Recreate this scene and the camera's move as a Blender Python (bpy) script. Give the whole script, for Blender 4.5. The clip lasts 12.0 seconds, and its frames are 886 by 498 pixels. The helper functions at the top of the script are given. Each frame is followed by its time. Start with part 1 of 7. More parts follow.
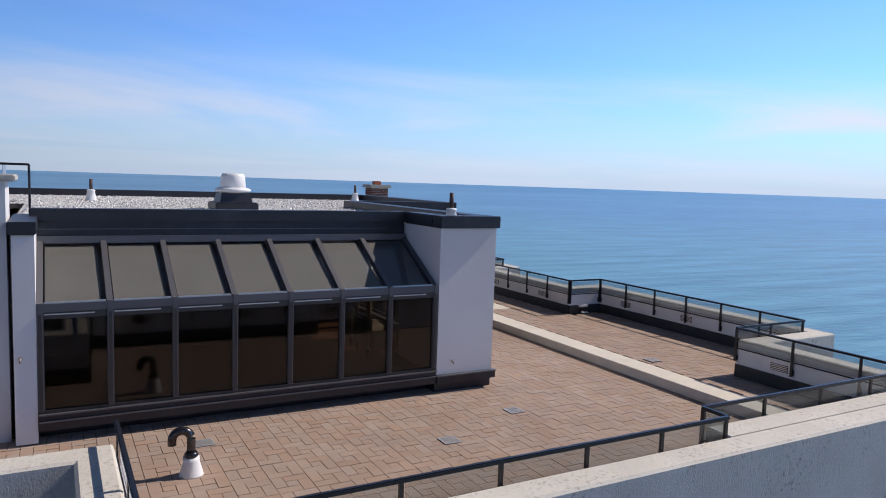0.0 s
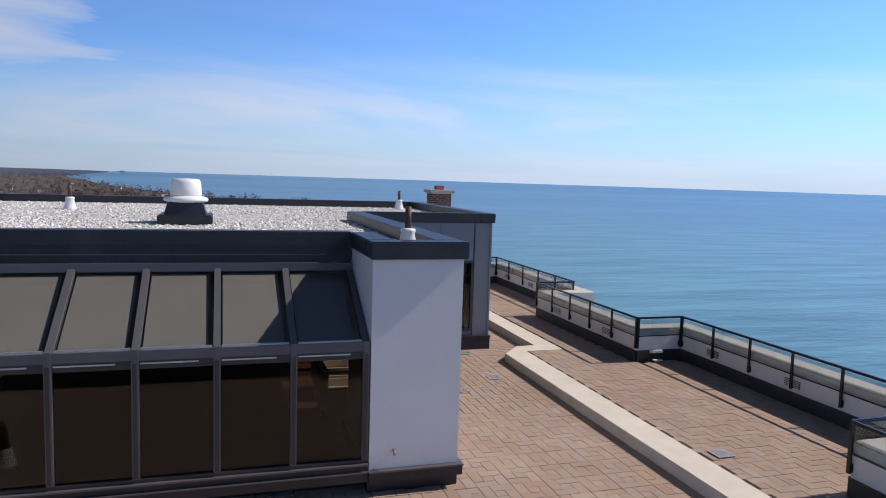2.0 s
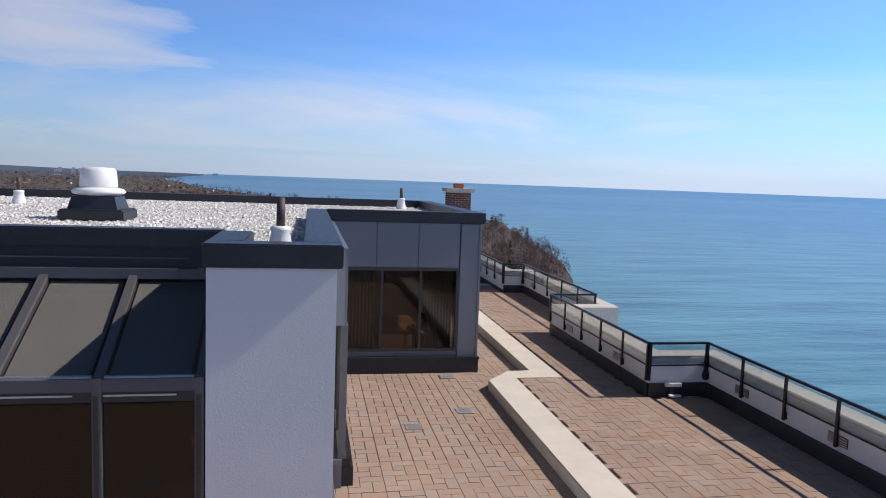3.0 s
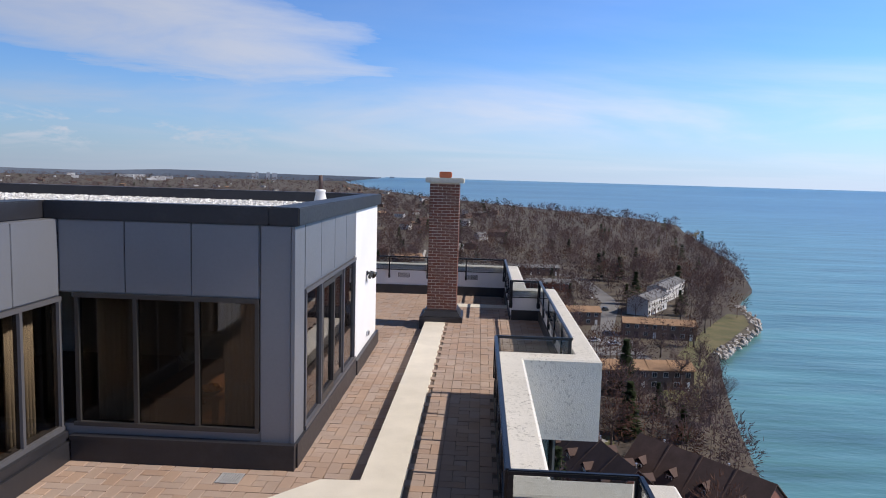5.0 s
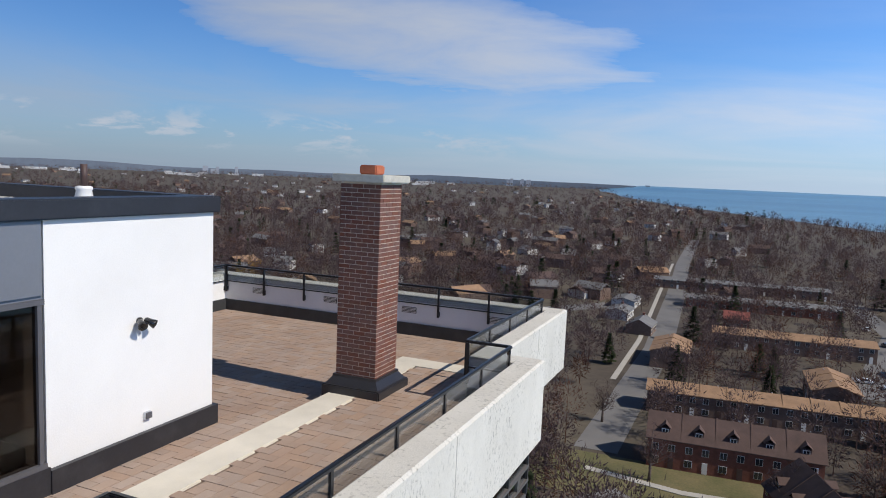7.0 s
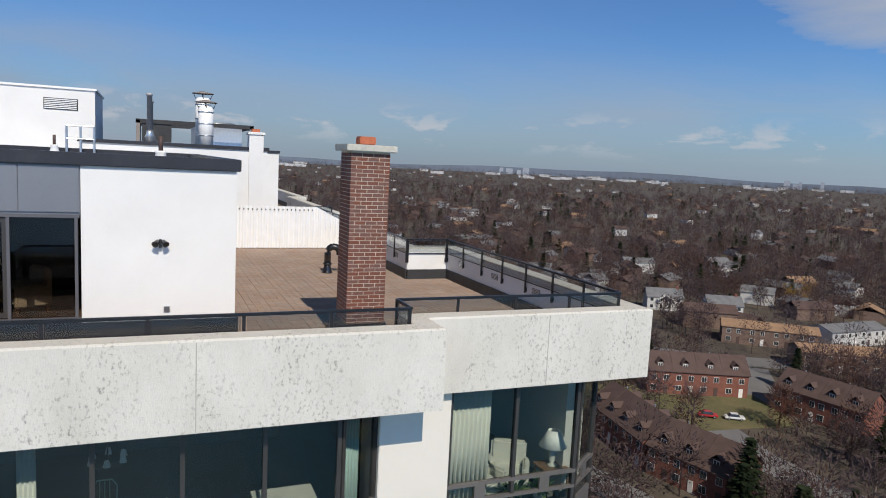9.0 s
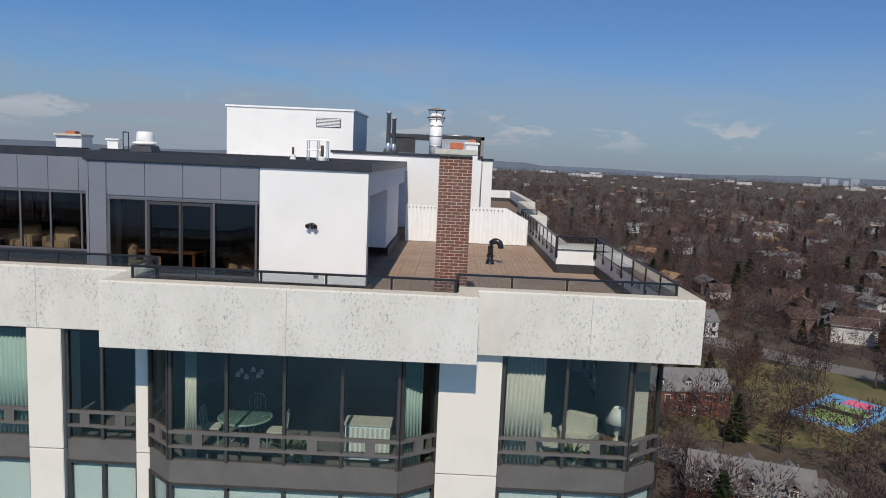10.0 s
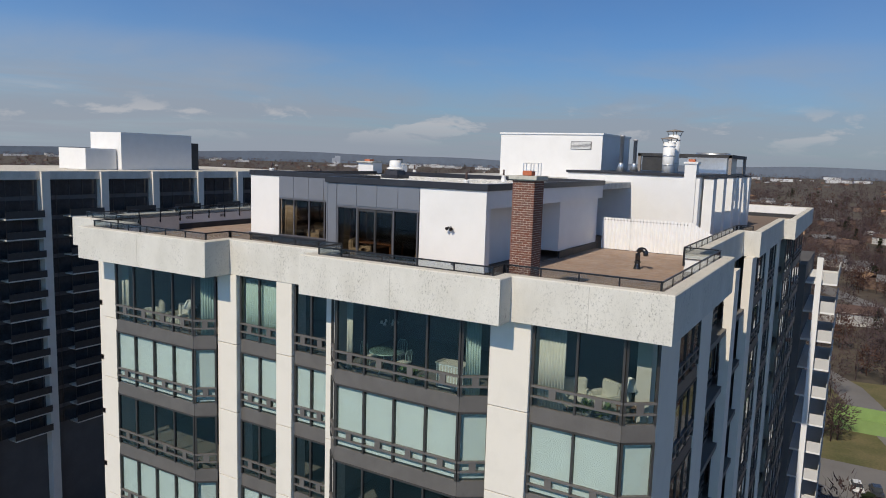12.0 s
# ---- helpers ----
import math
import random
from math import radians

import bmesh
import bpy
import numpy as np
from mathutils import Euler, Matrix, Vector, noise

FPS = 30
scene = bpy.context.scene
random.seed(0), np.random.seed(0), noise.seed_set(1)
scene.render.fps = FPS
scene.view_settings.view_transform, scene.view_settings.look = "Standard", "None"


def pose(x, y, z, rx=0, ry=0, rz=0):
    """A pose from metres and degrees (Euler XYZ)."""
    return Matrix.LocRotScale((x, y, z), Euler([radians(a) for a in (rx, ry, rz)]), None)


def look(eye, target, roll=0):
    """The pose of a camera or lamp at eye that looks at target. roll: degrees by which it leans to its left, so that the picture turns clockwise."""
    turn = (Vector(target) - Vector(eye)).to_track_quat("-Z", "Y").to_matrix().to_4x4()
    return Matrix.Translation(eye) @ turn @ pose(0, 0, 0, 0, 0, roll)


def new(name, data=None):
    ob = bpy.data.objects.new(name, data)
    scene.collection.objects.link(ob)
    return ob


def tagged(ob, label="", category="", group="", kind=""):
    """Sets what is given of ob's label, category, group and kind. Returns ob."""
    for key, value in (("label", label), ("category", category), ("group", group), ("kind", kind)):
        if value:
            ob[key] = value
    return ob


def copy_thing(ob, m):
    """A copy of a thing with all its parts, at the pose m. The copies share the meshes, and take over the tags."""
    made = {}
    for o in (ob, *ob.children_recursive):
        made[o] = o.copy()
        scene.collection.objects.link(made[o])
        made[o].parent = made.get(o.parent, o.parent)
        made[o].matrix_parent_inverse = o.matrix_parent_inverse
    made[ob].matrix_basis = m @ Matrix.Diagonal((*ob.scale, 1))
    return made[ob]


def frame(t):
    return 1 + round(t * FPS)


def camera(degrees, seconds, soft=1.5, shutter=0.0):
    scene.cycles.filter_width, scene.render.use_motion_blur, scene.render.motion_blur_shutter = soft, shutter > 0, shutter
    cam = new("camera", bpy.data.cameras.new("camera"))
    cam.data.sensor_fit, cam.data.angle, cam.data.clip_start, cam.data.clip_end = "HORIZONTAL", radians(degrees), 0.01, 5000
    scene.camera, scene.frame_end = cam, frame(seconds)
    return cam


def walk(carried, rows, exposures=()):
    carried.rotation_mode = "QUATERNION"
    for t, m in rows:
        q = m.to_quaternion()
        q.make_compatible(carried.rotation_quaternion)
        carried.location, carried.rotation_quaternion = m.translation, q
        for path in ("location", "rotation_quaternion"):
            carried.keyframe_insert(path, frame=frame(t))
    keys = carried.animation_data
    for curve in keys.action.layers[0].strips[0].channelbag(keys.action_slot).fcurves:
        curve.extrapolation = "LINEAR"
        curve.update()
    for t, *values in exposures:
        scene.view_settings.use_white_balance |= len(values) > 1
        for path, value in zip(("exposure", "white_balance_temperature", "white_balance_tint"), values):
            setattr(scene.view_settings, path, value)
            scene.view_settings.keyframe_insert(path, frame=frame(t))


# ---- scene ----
cam = camera(63.9, 12.0, 1.0)
PATH = [
    (0, (-7.673, -11.474, 4.201), (-6.712, -9.731, 4.01), 1.9),
    (0.5, (-6.535, -11.017, 4.295), (-5.654, -9.232, 4.102), 1.6),
    (1, (-5.366, -10.351, 4.326), (-4.577, -8.523, 4.132), 1.7),
    (1.5, (-4.193, -9.571, 4.352), (-3.502, -7.704, 4.158), 1.6),
    (2, (-2.972, -8.651, 4.39), (-2.381, -6.75, 4.191), 1.8),
    (2.5, (-1.633, -7.675, 4.327), (-1.145, -5.745, 4.13), 2.0),
    (4.5, (4.796, -2.52, 3.989), (4.801, -0.53, 3.788), 1.8),
    (5, (6.029, -0.691, 3.982), (5.926, 1.296, 3.777), 1.6),
    (5.5, (7.105, 1.294, 3.992), (6.866, 3.269, 3.787), 1.3),
    (6, (8.097, 3.425, 4.031), (7.721, 5.379, 3.827), 1.5),
    (6.5, (9.403, 5.418, 4.018), (8.869, 7.335, 3.814), 1.9),
    (8.5, (16.64, 12.451, 3.752), (14.994, 13.561, 3.514), 3.1),
    (9, (18.498, 14.109, 3.675), (16.666, 14.876, 3.433), 2.9),
    (9.5, (20.343, 15.967, 3.667), (18.395, 16.347, 3.419), 2.8),
    (10, (22.016, 18.021, 3.697), (20.032, 17.993, 3.446), 2.5),
    (10.5, (23.468, 20.243, 3.757), (21.533, 19.809, 3.497), 2.2),
    (11, (24.61, 22.561, 3.834), (22.78, 21.797, 3.571), 1.9),
    (11.5, (25.496, 24.924, 4.087), (23.739, 24.005, 3.827), 1.8),
    (12, (26.367, 27.368, 4.411), (24.657, 26.364, 4.157), 1.8),
]
walk(cam, [(t, look(eye, target, roll)) for t, eye, target, roll in PATH], exposures=[(0, -0.02, 6550, 17), (2.5, 0.06, 6550, 16), (5.5, 0.18, 6500, 14), (6.5, 0.06, 6400, 12), (8.5, -0.02, 6600, 10), (9.5, -0.14, 6650, 11), (10.5, -0.22, 6800, 11), (12.0, -0.18, 6900, 11)])

# ---- world, sun, exposure ----
SUN_ELEV, SUN_AZ = 43.0, -3.0          # degrees above the horizon; azimuth measured from +x towards +y
sun_dir = Vector((math.cos(radians(SUN_ELEV)) * math.cos(radians(SUN_AZ)),
                  math.cos(radians(SUN_ELEV)) * math.sin(radians(SUN_AZ)), math.sin(radians(SUN_ELEV))))
sun_data = bpy.data.lights.new("sun", "SUN")
sun_data.energy, sun_data.angle, sun_data.color = 4.15, radians(0.55), (1.0, 0.93, 0.81)
sun = new("sun", sun_data)
sun.matrix_world = look(sun_dir * 300, (0, 0, 0))


def make_world():
    w = bpy.data.worlds.new("sky")
    scene.world = w
    w.use_nodes = True
    nt = w.node_tree
    nt.nodes.clear()
    N, L = nt.nodes.new, nt.links.new
    out, bg = N("ShaderNodeOutputWorld"), N("ShaderNodeBackground")
    sky = N("ShaderNodeTexSky")
    sky.sky_type, sky.sun_disc = "NISHITA", False
    sky.sun_elevation, sky.sun_rotation = radians(SUN_ELEV), radians(90 - SUN_AZ)
    sky.air_density, sky.dust_density, sky.ozone_density, sky.altitude = 1.0, 0.2, 2.5, 100
    tc = N("ShaderNodeTexCoord")
    sep = N("ShaderNodeSeparateXYZ")
    L(tc.outputs["Generated"], sep.inputs[0])

    def mth(op, a, b=None, clamp=False):
        n = N("ShaderNodeMath")
        n.operation, n.use_clamp = op, clamp
        for i, v in enumerate((a, b)):
            if v is None:
                continue
            if isinstance(v, (int, float)):
                n.inputs[i].default_value = v
            else:
                L(v, n.inputs[i])
        return n.outputs[0]

    up = mth("MAXIMUM", sep.outputs[2], 0.0)
    flat = mth("ADD", up, 0.055)
    u, v = mth("DIVIDE", sep.outputs[0], flat), mth("DIVIDE", sep.outputs[1], flat)
    comb = N("ShaderNodeCombineXYZ")
    L(u, comb.inputs[0]), L(v, comb.inputs[1])

    def noise_at(scale, detail, rough, lo, hi, dist=0.0, place=comb):
        n = N("ShaderNodeTexNoise")
        n.inputs["Scale"].default_value, n.inputs["Detail"].default_value = scale, detail
        n.inputs["Roughness"].default_value, n.inputs["Distortion"].default_value = rough, dist
        L(place.outputs[0], n.inputs["Vector"])
        r = N("ShaderNodeMapRange")
        r.interpolation_type = "SMOOTHSTEP"
        r.inputs["From Min"].default_value, r.inputs["From Max"].default_value = lo, hi
        L(n.outputs["Fac"], r.inputs["Value"])
        return r.outputs[0], n.outputs["Fac"]

    # thin streaky veil, thickest low over the water, and small cumulus low over the land
    veil, _ = noise_at(0.20, 7, 0.55, 0.40, 0.66, 0.6)
    low = mth("SUBTRACT", 1.0, mth("MULTIPLY", mth("ABSOLUTE", mth("SUBTRACT", up, 0.082)), 13.0), clamp=True)
    veil = mth("MULTIPLY", veil, mth("ADD", mth("MULTIPLY", low, 0.8), 0.16))
    heap = N("ShaderNodeCombineXYZ")
    L(mth("MULTIPLY", sep.outputs[0], 5.0), heap.inputs[0]), L(mth("MULTIPLY", sep.outputs[1], 5.0), heap.inputs[1]), L(mth("MULTIPLY", up, 15.0), heap.inputs[2])
    puff, _ = noise_at(2.1, 8, 0.58, 0.53, 0.63, 0.3, heap)
    band = mth("SUBTRACT", 1.0, mth("MULTIPLY", mth("ABSOLUTE", mth("SUBTRACT", up, 0.047)), 30.0), clamp=True)
    west = mth("MULTIPLY", mth("SUBTRACT", -0.15, sep.outputs[0]), 3.0, clamp=True)
    puff = mth("MULTIPLY", mth("MULTIPLY", puff, band), west)
    # one broad cloud high to the north-north-west
    yaw0 = radians(26.0)
    c = Vector((-math.sin(yaw0), math.cos(yaw0), 0))
    s = Vector((math.cos(yaw0), math.sin(yaw0), 0))
    across = mth("ADD", mth("MULTIPLY", sep.outputs[0], s.x), mth("MULTIPLY", sep.outputs[1], s.y))
    ahead = mth("ADD", mth("MULTIPLY", sep.outputs[0], c.x), mth("MULTIPLY", sep.outputs[1], c.y))
    wob, raw = noise_at(0.9, 8, 0.6, 0.3, 0.7, 0.4)
    dx = mth("MULTIPLY", across, 3.2)
    dz = mth("MULTIPLY", mth("SUBTRACT", mth("ADD", up, mth("MULTIPLY", across, 0.10)), 0.188), 15.0)
    d2 = mth("ADD", mth("MULTIPLY", dx, dx), mth("MULTIPLY", dz, dz))
    edge = mth("ADD", d2, mth("MULTIPLY", mth("SUBTRACT", raw, 0.5), 2.4))
    big = mth("SUBTRACT", 1.0, edge, clamp=True)
    big = mth("MULTIPLY", mth("POWER", big, 0.55), mth("GREATER_THAN", ahead, 0.0))
    veil = mth("MULTIPLY", veil, mth("ADD", mth("ADD", 0.40, mth("MULTIPLY", mth("ADD", sep.outputs[0], 1.0), 0.6)), mth("MULTIPLY", mth("MAXIMUM", mth("SUBTRACT", 0.1, sep.outputs[1]), 0.0), 1.4), clamp=True))
    cover = mth("MAXIMUM", mth("MULTIPLY", big, 0.85), veil, clamp=True)
    mix = N("ShaderNodeMix")
    mix.data_type = "RGBA"
    # clear blue air, paler haze towards the horizon, and a darker sky away from the sun
    blue = N("ShaderNodeMix")
    blue.data_type, blue.blend_type = "RGBA", "MULTIPLY"
    blue.inputs["Factor"].default_value = 1.0
    L(sky.outputs[0], blue.inputs["A"])
    blue.inputs["B"].default_value = (0.74, 1.22, 1.85, 1)
    haze = N("ShaderNodeMix")
    haze.data_type = "RGBA"
    hz = mth("SUBTRACT", 1.0, mth("MULTIPLY", up, 5.2), clamp=True)
    L(mth("MULTIPLY", mth("POWER", hz, 1.9), 0.93), haze.inputs["Factor"])
    L(blue.outputs["Result"], haze.inputs["A"])
    haze.inputs["B"].default_value = (5.3, 6.6, 8.2, 1)
    L(cover, mix.inputs["Factor"])
    L(haze.outputs["Result"], mix.inputs["A"])
    mix.inputs["B"].default_value = (7.3, 8.0, 9.2, 1)
    dim = N("ShaderNodeMapRange")
    dim.interpolation_type = "SMOOTHSTEP"
    for key, val in zip(("From Min", "From Max", "To Min", "To Max"), (-1.0, 0.72, 0.50, 1.04)):
        dim.inputs[key].default_value = val
    L(sep.outputs[0], dim.inputs["Value"])
    scaled = N("ShaderNodeVectorMath")
    scaled.operation = "SCALE"
    L(mix.outputs["Result"], scaled.inputs[0]), L(dim.outputs[0], scaled.inputs["Scale"])
    # grey stratus bank low over the land to the south-west
    bank, _ = noise_at(0.24, 8, 0.6, 0.30, 0.56, 0.5)
    side = mth("MULTIPLY", mth("SUBTRACT", 0.25, sep.outputs[1]), 2.2, clamp=True)
    reach = mth("SUBTRACT", 1.0, mth("MULTIPLY", mth("SUBTRACT", up, 0.075), 13.0), clamp=True)
    inland_sky = mth("MULTIPLY", mth("SUBTRACT", -0.1, sep.outputs[0]), 3.0, clamp=True)
    bank = mth("MULTIPLY", mth("MULTIPLY", bank, reach), mth("MULTIPLY", side, inland_sky))
    grey = N("ShaderNodeMix")
    grey.data_type = "RGBA"
    L(mth("MULTIPLY", bank, 0.8), grey.inputs["Factor"]), L(scaled.outputs[0], grey.inputs["A"])
    grey.inputs["B"].default_value = (3.2, 3.75, 4.7, 1)
    white = N("ShaderNodeMix")               # sunlit cumulus tops low in the west
    white.data_type = "RGBA"
    L(mth("MULTIPLY", puff, 0.72), white.inputs["Factor"]), L(grey.outputs["Result"], white.inputs["A"])
    white.inputs["B"].default_value = (5.3, 5.6, 6.2, 1)
    # unseen sky overhead is made darker than the hazy horizon, tinted against blue fill
    deep = N("ShaderNodeMapRange")
    deep.interpolation_type = "SMOOTHSTEP"
    deep.inputs["From Min"].default_value, deep.inputs["From Max"].default_value = 0.26, 0.72
    L(up, deep.inputs["Value"])
    over = N("ShaderNodeMix")
    over.data_type, over.blend_type = "RGBA", "MULTIPLY"
    L(deep.outputs[0], over.inputs["Factor"]), L(white.outputs["Result"], over.inputs["A"])
    over.inputs["B"].default_value = (0.55, 0.36, 0.235, 1)
    L(over.outputs["Result"], bg.inputs["Color"])
    bg.inputs["Strength"].default_value = 0.10
    L(bg.outputs[0], out.inputs[0])


make_world()

# ---- materials ----
def rgb(r, g, b):
    return (r, g, b, 1.0)


def material(name, base, rough=0.6, metal=0.0, var=0.12, scale=6.0, fine=60.0, bump=0.15, tint=None, stain=0.0,
             stain_color=(0.05, 0.05, 0.05), stain_scale=1.2, per_piece=0.0, spec=0.5, stretch=(1, 1, 1), coat=0.0, stain_at=(0.52, 0.74), clump=0.0):
    """A two-scale procedural surface: broad mottling, fine grain with relief, optional stains and per-piece tone."""
    m = bpy.data.materials.new(name)
    m.use_nodes = True
    nt = m.node_tree
    N, L = nt.nodes.new, nt.links.new
    p = nt.nodes["Principled BSDF"]
    p.inputs["Roughness"].default_value, p.inputs["Metallic"].default_value = rough, metal
    p.inputs["Specular IOR Level"].default_value = spec
    p.inputs["Coat Weight"].default_value = coat
    geo = N("ShaderNodeNewGeometry")
    mp = N("ShaderNodeVectorMath")
    mp.operation = "MULTIPLY"
    mp.inputs[1].default_value = stretch
    L(geo.outputs["Position"], mp.inputs[0])

    def nz(s, detail=5, rough_=0.6):
        n = N("ShaderNodeTexNoise")
        n.inputs["Scale"].default_value, n.inputs["Detail"].default_value, n.inputs["Roughness"].default_value = s, detail, rough_
        L(mp.outputs[0], n.inputs["Vector"])
        return n.outputs["Fac"]

    def rng(v, a, b, lo, hi):
        r = N("ShaderNodeMapRange")
        for k, x in zip(("From Min", "From Max", "To Min", "To Max"), (a, b, lo, hi)):
            r.inputs[k].default_value = x
        L(v, r.inputs["Value"])
        return r.outputs[0]

    def mix(f, a, b, kind="MIX"):
        n = N("ShaderNodeMix")
        n.data_type, n.blend_type = "RGBA", kind
        for key, x in (("Factor", f), ("A", a), ("B", b)):
            if isinstance(x, (tuple, float, int)):
                n.inputs[key].default_value = x if not isinstance(x, tuple) else (*x[:3], 1)
            else:
                L(x, n.inputs[key])
        return n.outputs["Result"]

    broad, grain = nz(scale), nz(fine, 3)
    col = mix(rng(broad, 0.3, 0.7, 0, 1), tuple(c * (1 - var) for c in base), tint or tuple(min(1, c * (1 + var)) for c in base))
    tone = rng(grain, 0.25, 0.75, 1 - var * 0.8, 1 + var * 0.8)
    n = N("ShaderNodeVectorMath")
    n.operation = "SCALE"
    L(col, n.inputs[0]), L(tone, n.inputs["Scale"])
    col = n.outputs[0]
    if per_piece:
        info = N("ShaderNodeObjectInfo")
        add = N("ShaderNodeMath")
        add.operation = "ADD"
        L(info.outputs["Random"], add.inputs[0]), L(geo.outputs["Random Per Island"], add.inputs[1])
        fr = N("ShaderNodeMath")
        fr.operation = "FRACT"
        L(add.outputs[0], fr.inputs[0])
        ramp = N("ShaderNodeHueSaturation")
        L(rng(fr.outputs[0], 0, 1, 1 - per_piece, 1 + per_piece), ramp.inputs["Value"])
        mul = N("ShaderNodeMath")
        mul.operation = "MULTIPLY"
        mul.inputs[1].default_value = 7.31
        L(fr.outputs[0], mul.inputs[0])
        fr2 = N("ShaderNodeMath")
        fr2.operation = "FRACT"
        L(mul.outputs[0], fr2.inputs[0])
        L(rng(fr2.outputs[0], 0, 1, 0.85, 1.15), ramp.inputs["Saturation"])
        L(col, ramp.inputs["Color"])
        col = ramp.outputs[0]
    if stain:
        amount = rng(nz(stain_scale, 8, 0.7), stain_at[0], stain_at[1], 0, stain)
        if clump:                # stains gather in patches
            both = N("ShaderNodeMath")
            both.operation = "MULTIPLY"
            L(amount, both.inputs[0]), L(rng(nz(clump, 4), 0.40, 0.62, 0.12, 1), both.inputs[1])
            amount = both.outputs[0]
        col = mix(amount, col, tuple(stain_color))
    L(col, p.inputs["Base Color"])
    L(rng(grain, 0.2, 0.8, max(0.02, rough - 0.08), min(1, rough + 0.08)), p.inputs["Roughness"])
    if bump:
        b = N("ShaderNodeBump")
        b.inputs["Strength"].default_value, b.inputs["Distance"].default_value = bump, 0.02
        L(grain, b.inputs["Height"])
        L(b.outputs[0], p.inputs["Normal"])
    return m


def glass_material(name, tint, keep, rough=0.02, fresnel=0.035):
    """Tinted window glass: a mirror coat by Fresnel over a tinted see-through pane."""
    m = bpy.data.materials.new(name)
    m.use_nodes = True
    nt = m.node_tree
    nt.nodes.clear()
    N, L = nt.nodes.new, nt.links.new
    out, mixs, tr, gl, lw = (N("ShaderNodeOutputMaterial"), N("ShaderNodeMixShader"), N("ShaderNodeBsdfTransparent"),
                             N("ShaderNodeBsdfGlossy"), N("ShaderNodeLayerWeight"))
    pw, fr = N("ShaderNodeMath"), N("ShaderNodeMapRange")
    pw.operation = "POWER"
    pw.inputs[1].default_value = 4.5
    lw.inputs["Blend"].default_value = 0.5
    L(lw.outputs["Facing"], pw.inputs[0]), L(pw.outputs[0], fr.inputs["Value"])
    fr.inputs["To Min"].default_value, fr.inputs["To Max"].default_value = fresnel, 0.95
    tr.inputs[0].default_value = (tint[0] * keep, tint[1] * keep, tint[2] * keep, 1)
    gl.inputs["Roughness"].default_value = rough
    gl.inputs[0].default_value = (0.92, 0.95, 1, 1)
    geo, nz, bp = N("ShaderNodeNewGeometry"), N("ShaderNodeTexNoise"), N("ShaderNodeBump")
    nz.inputs["Scale"].default_value = 0.9
    bp.inputs["Strength"].default_value, bp.inputs["Distance"].default_value = 0.06, 0.02
    L(geo.outputs["Position"], nz.inputs["Vector"]), L(nz.outputs["Fac"], bp.inputs["Height"])
    L(bp.outputs[0], gl.inputs["Normal"])
    L(fr.outputs[0], mixs.inputs[0]), L(tr.outputs[0], mixs.inputs[1]), L(gl.outputs[0], mixs.inputs[2])
    L(mixs.outputs[0], out.inputs[0])
    return m


M_STUCCO = material("white_stucco", (0.74, 0.733, 0.717), 0.85, var=0.03, scale=0.8, fine=45, bump=0.12, stain=0.10, stain_color=(0.5, 0.48, 0.45))
M_CONC = material("weathered_concrete", (0.61, 0.58, 0.52), 0.9, var=0.07, scale=0.9, fine=55, bump=0.35, tint=(0.68, 0.65, 0.59),
                  stain=0.85, stain_color=(0.17, 0.16, 0.14), stain_scale=19, stretch=(1, 1, 0.7), stain_at=(0.53, 0.66), clump=1.3)
M_PRECAST = material("precast_column", (0.70, 0.65, 0.575), 0.85, var=0.05, scale=1.2, fine=50, bump=0.15, stain=0.2, stain_color=(0.42, 0.38, 0.34))
M_WHITEWALL = material("painted_parapet", (0.74, 0.74, 0.73), 0.75, var=0.05, scale=1.5, fine=40, bump=0.15, stain=0.15, stain_color=(0.45, 0.43, 0.4))
M_BLACKMEM = material("black_membrane", (0.030, 0.031, 0.034), 0.6, var=0.2, scale=3, fine=40, bump=0.25, stain=0.3, stain_color=(0.09, 0.085, 0.08))
M_PAVER = material("clay_paver", (0.372, 0.266, 0.208), 0.88, var=0.12, scale=0.8, fine=70, bump=0.3, tint=(0.40, 0.297, 0.232), per_piece=0.06,
                   stain=0.12, stain_color=(0.25, 0.2, 0.17), stain_scale=0.9)
M_SAND = material("joint_sand", (0.19, 0.142, 0.112), 0.95, var=0.15, scale=6, fine=80, bump=0.3)
M_KERB = material("limestone_kerb", (0.66, 0.61, 0.52), 0.85, var=0.07, scale=2, fine=60, bump=0.25, stain=0.25, stain_color=(0.42, 0.38, 0.32))
M_CLAD = material("grey_metal_panel", (0.20, 0.21, 0.235), 0.45, metal=0.35, var=0.05, scale=0.7, fine=25, bump=0.04)
M_FRAME = material("grey_frame", (0.122, 0.120, 0.130), 0.45, metal=0.3, var=0.06, scale=2, fine=30, bump=0.05)
M_FLASH = material("dark_flashing", (0.033, 0.033, 0.039), 0.42, metal=0.3, var=0.12, scale=1.5, fine=20, bump=0.06, stain=0.25, stain_color=(0.11, 0.11, 0.115))
M_RAIL = material("black_rail", (0.028, 0.029, 0.033), 0.32, metal=0.5, var=0.1, scale=5, fine=50, bump=0.05)
M_GRAVEL = material("roof_gravel", (0.50, 0.49, 0.47), 0.95, var=0.2, scale=3, fine=45, bump=0.7, stain=0.3, stain_color=(0.3, 0.29, 0.28), stain_scale=0.8)
M_PEBBLE = material("pale_pebble", (0.62, 0.61, 0.58), 0.9, var=0.12, scale=9, fine=60, bump=0.2, per_piece=0.35)
M_BRICK = material("red_brick", (0.160, 0.064, 0.045), 0.85, var=0.16, scale=8, fine=70, bump=0.35, tint=(0.19, 0.078, 0.054), per_piece=0.06)
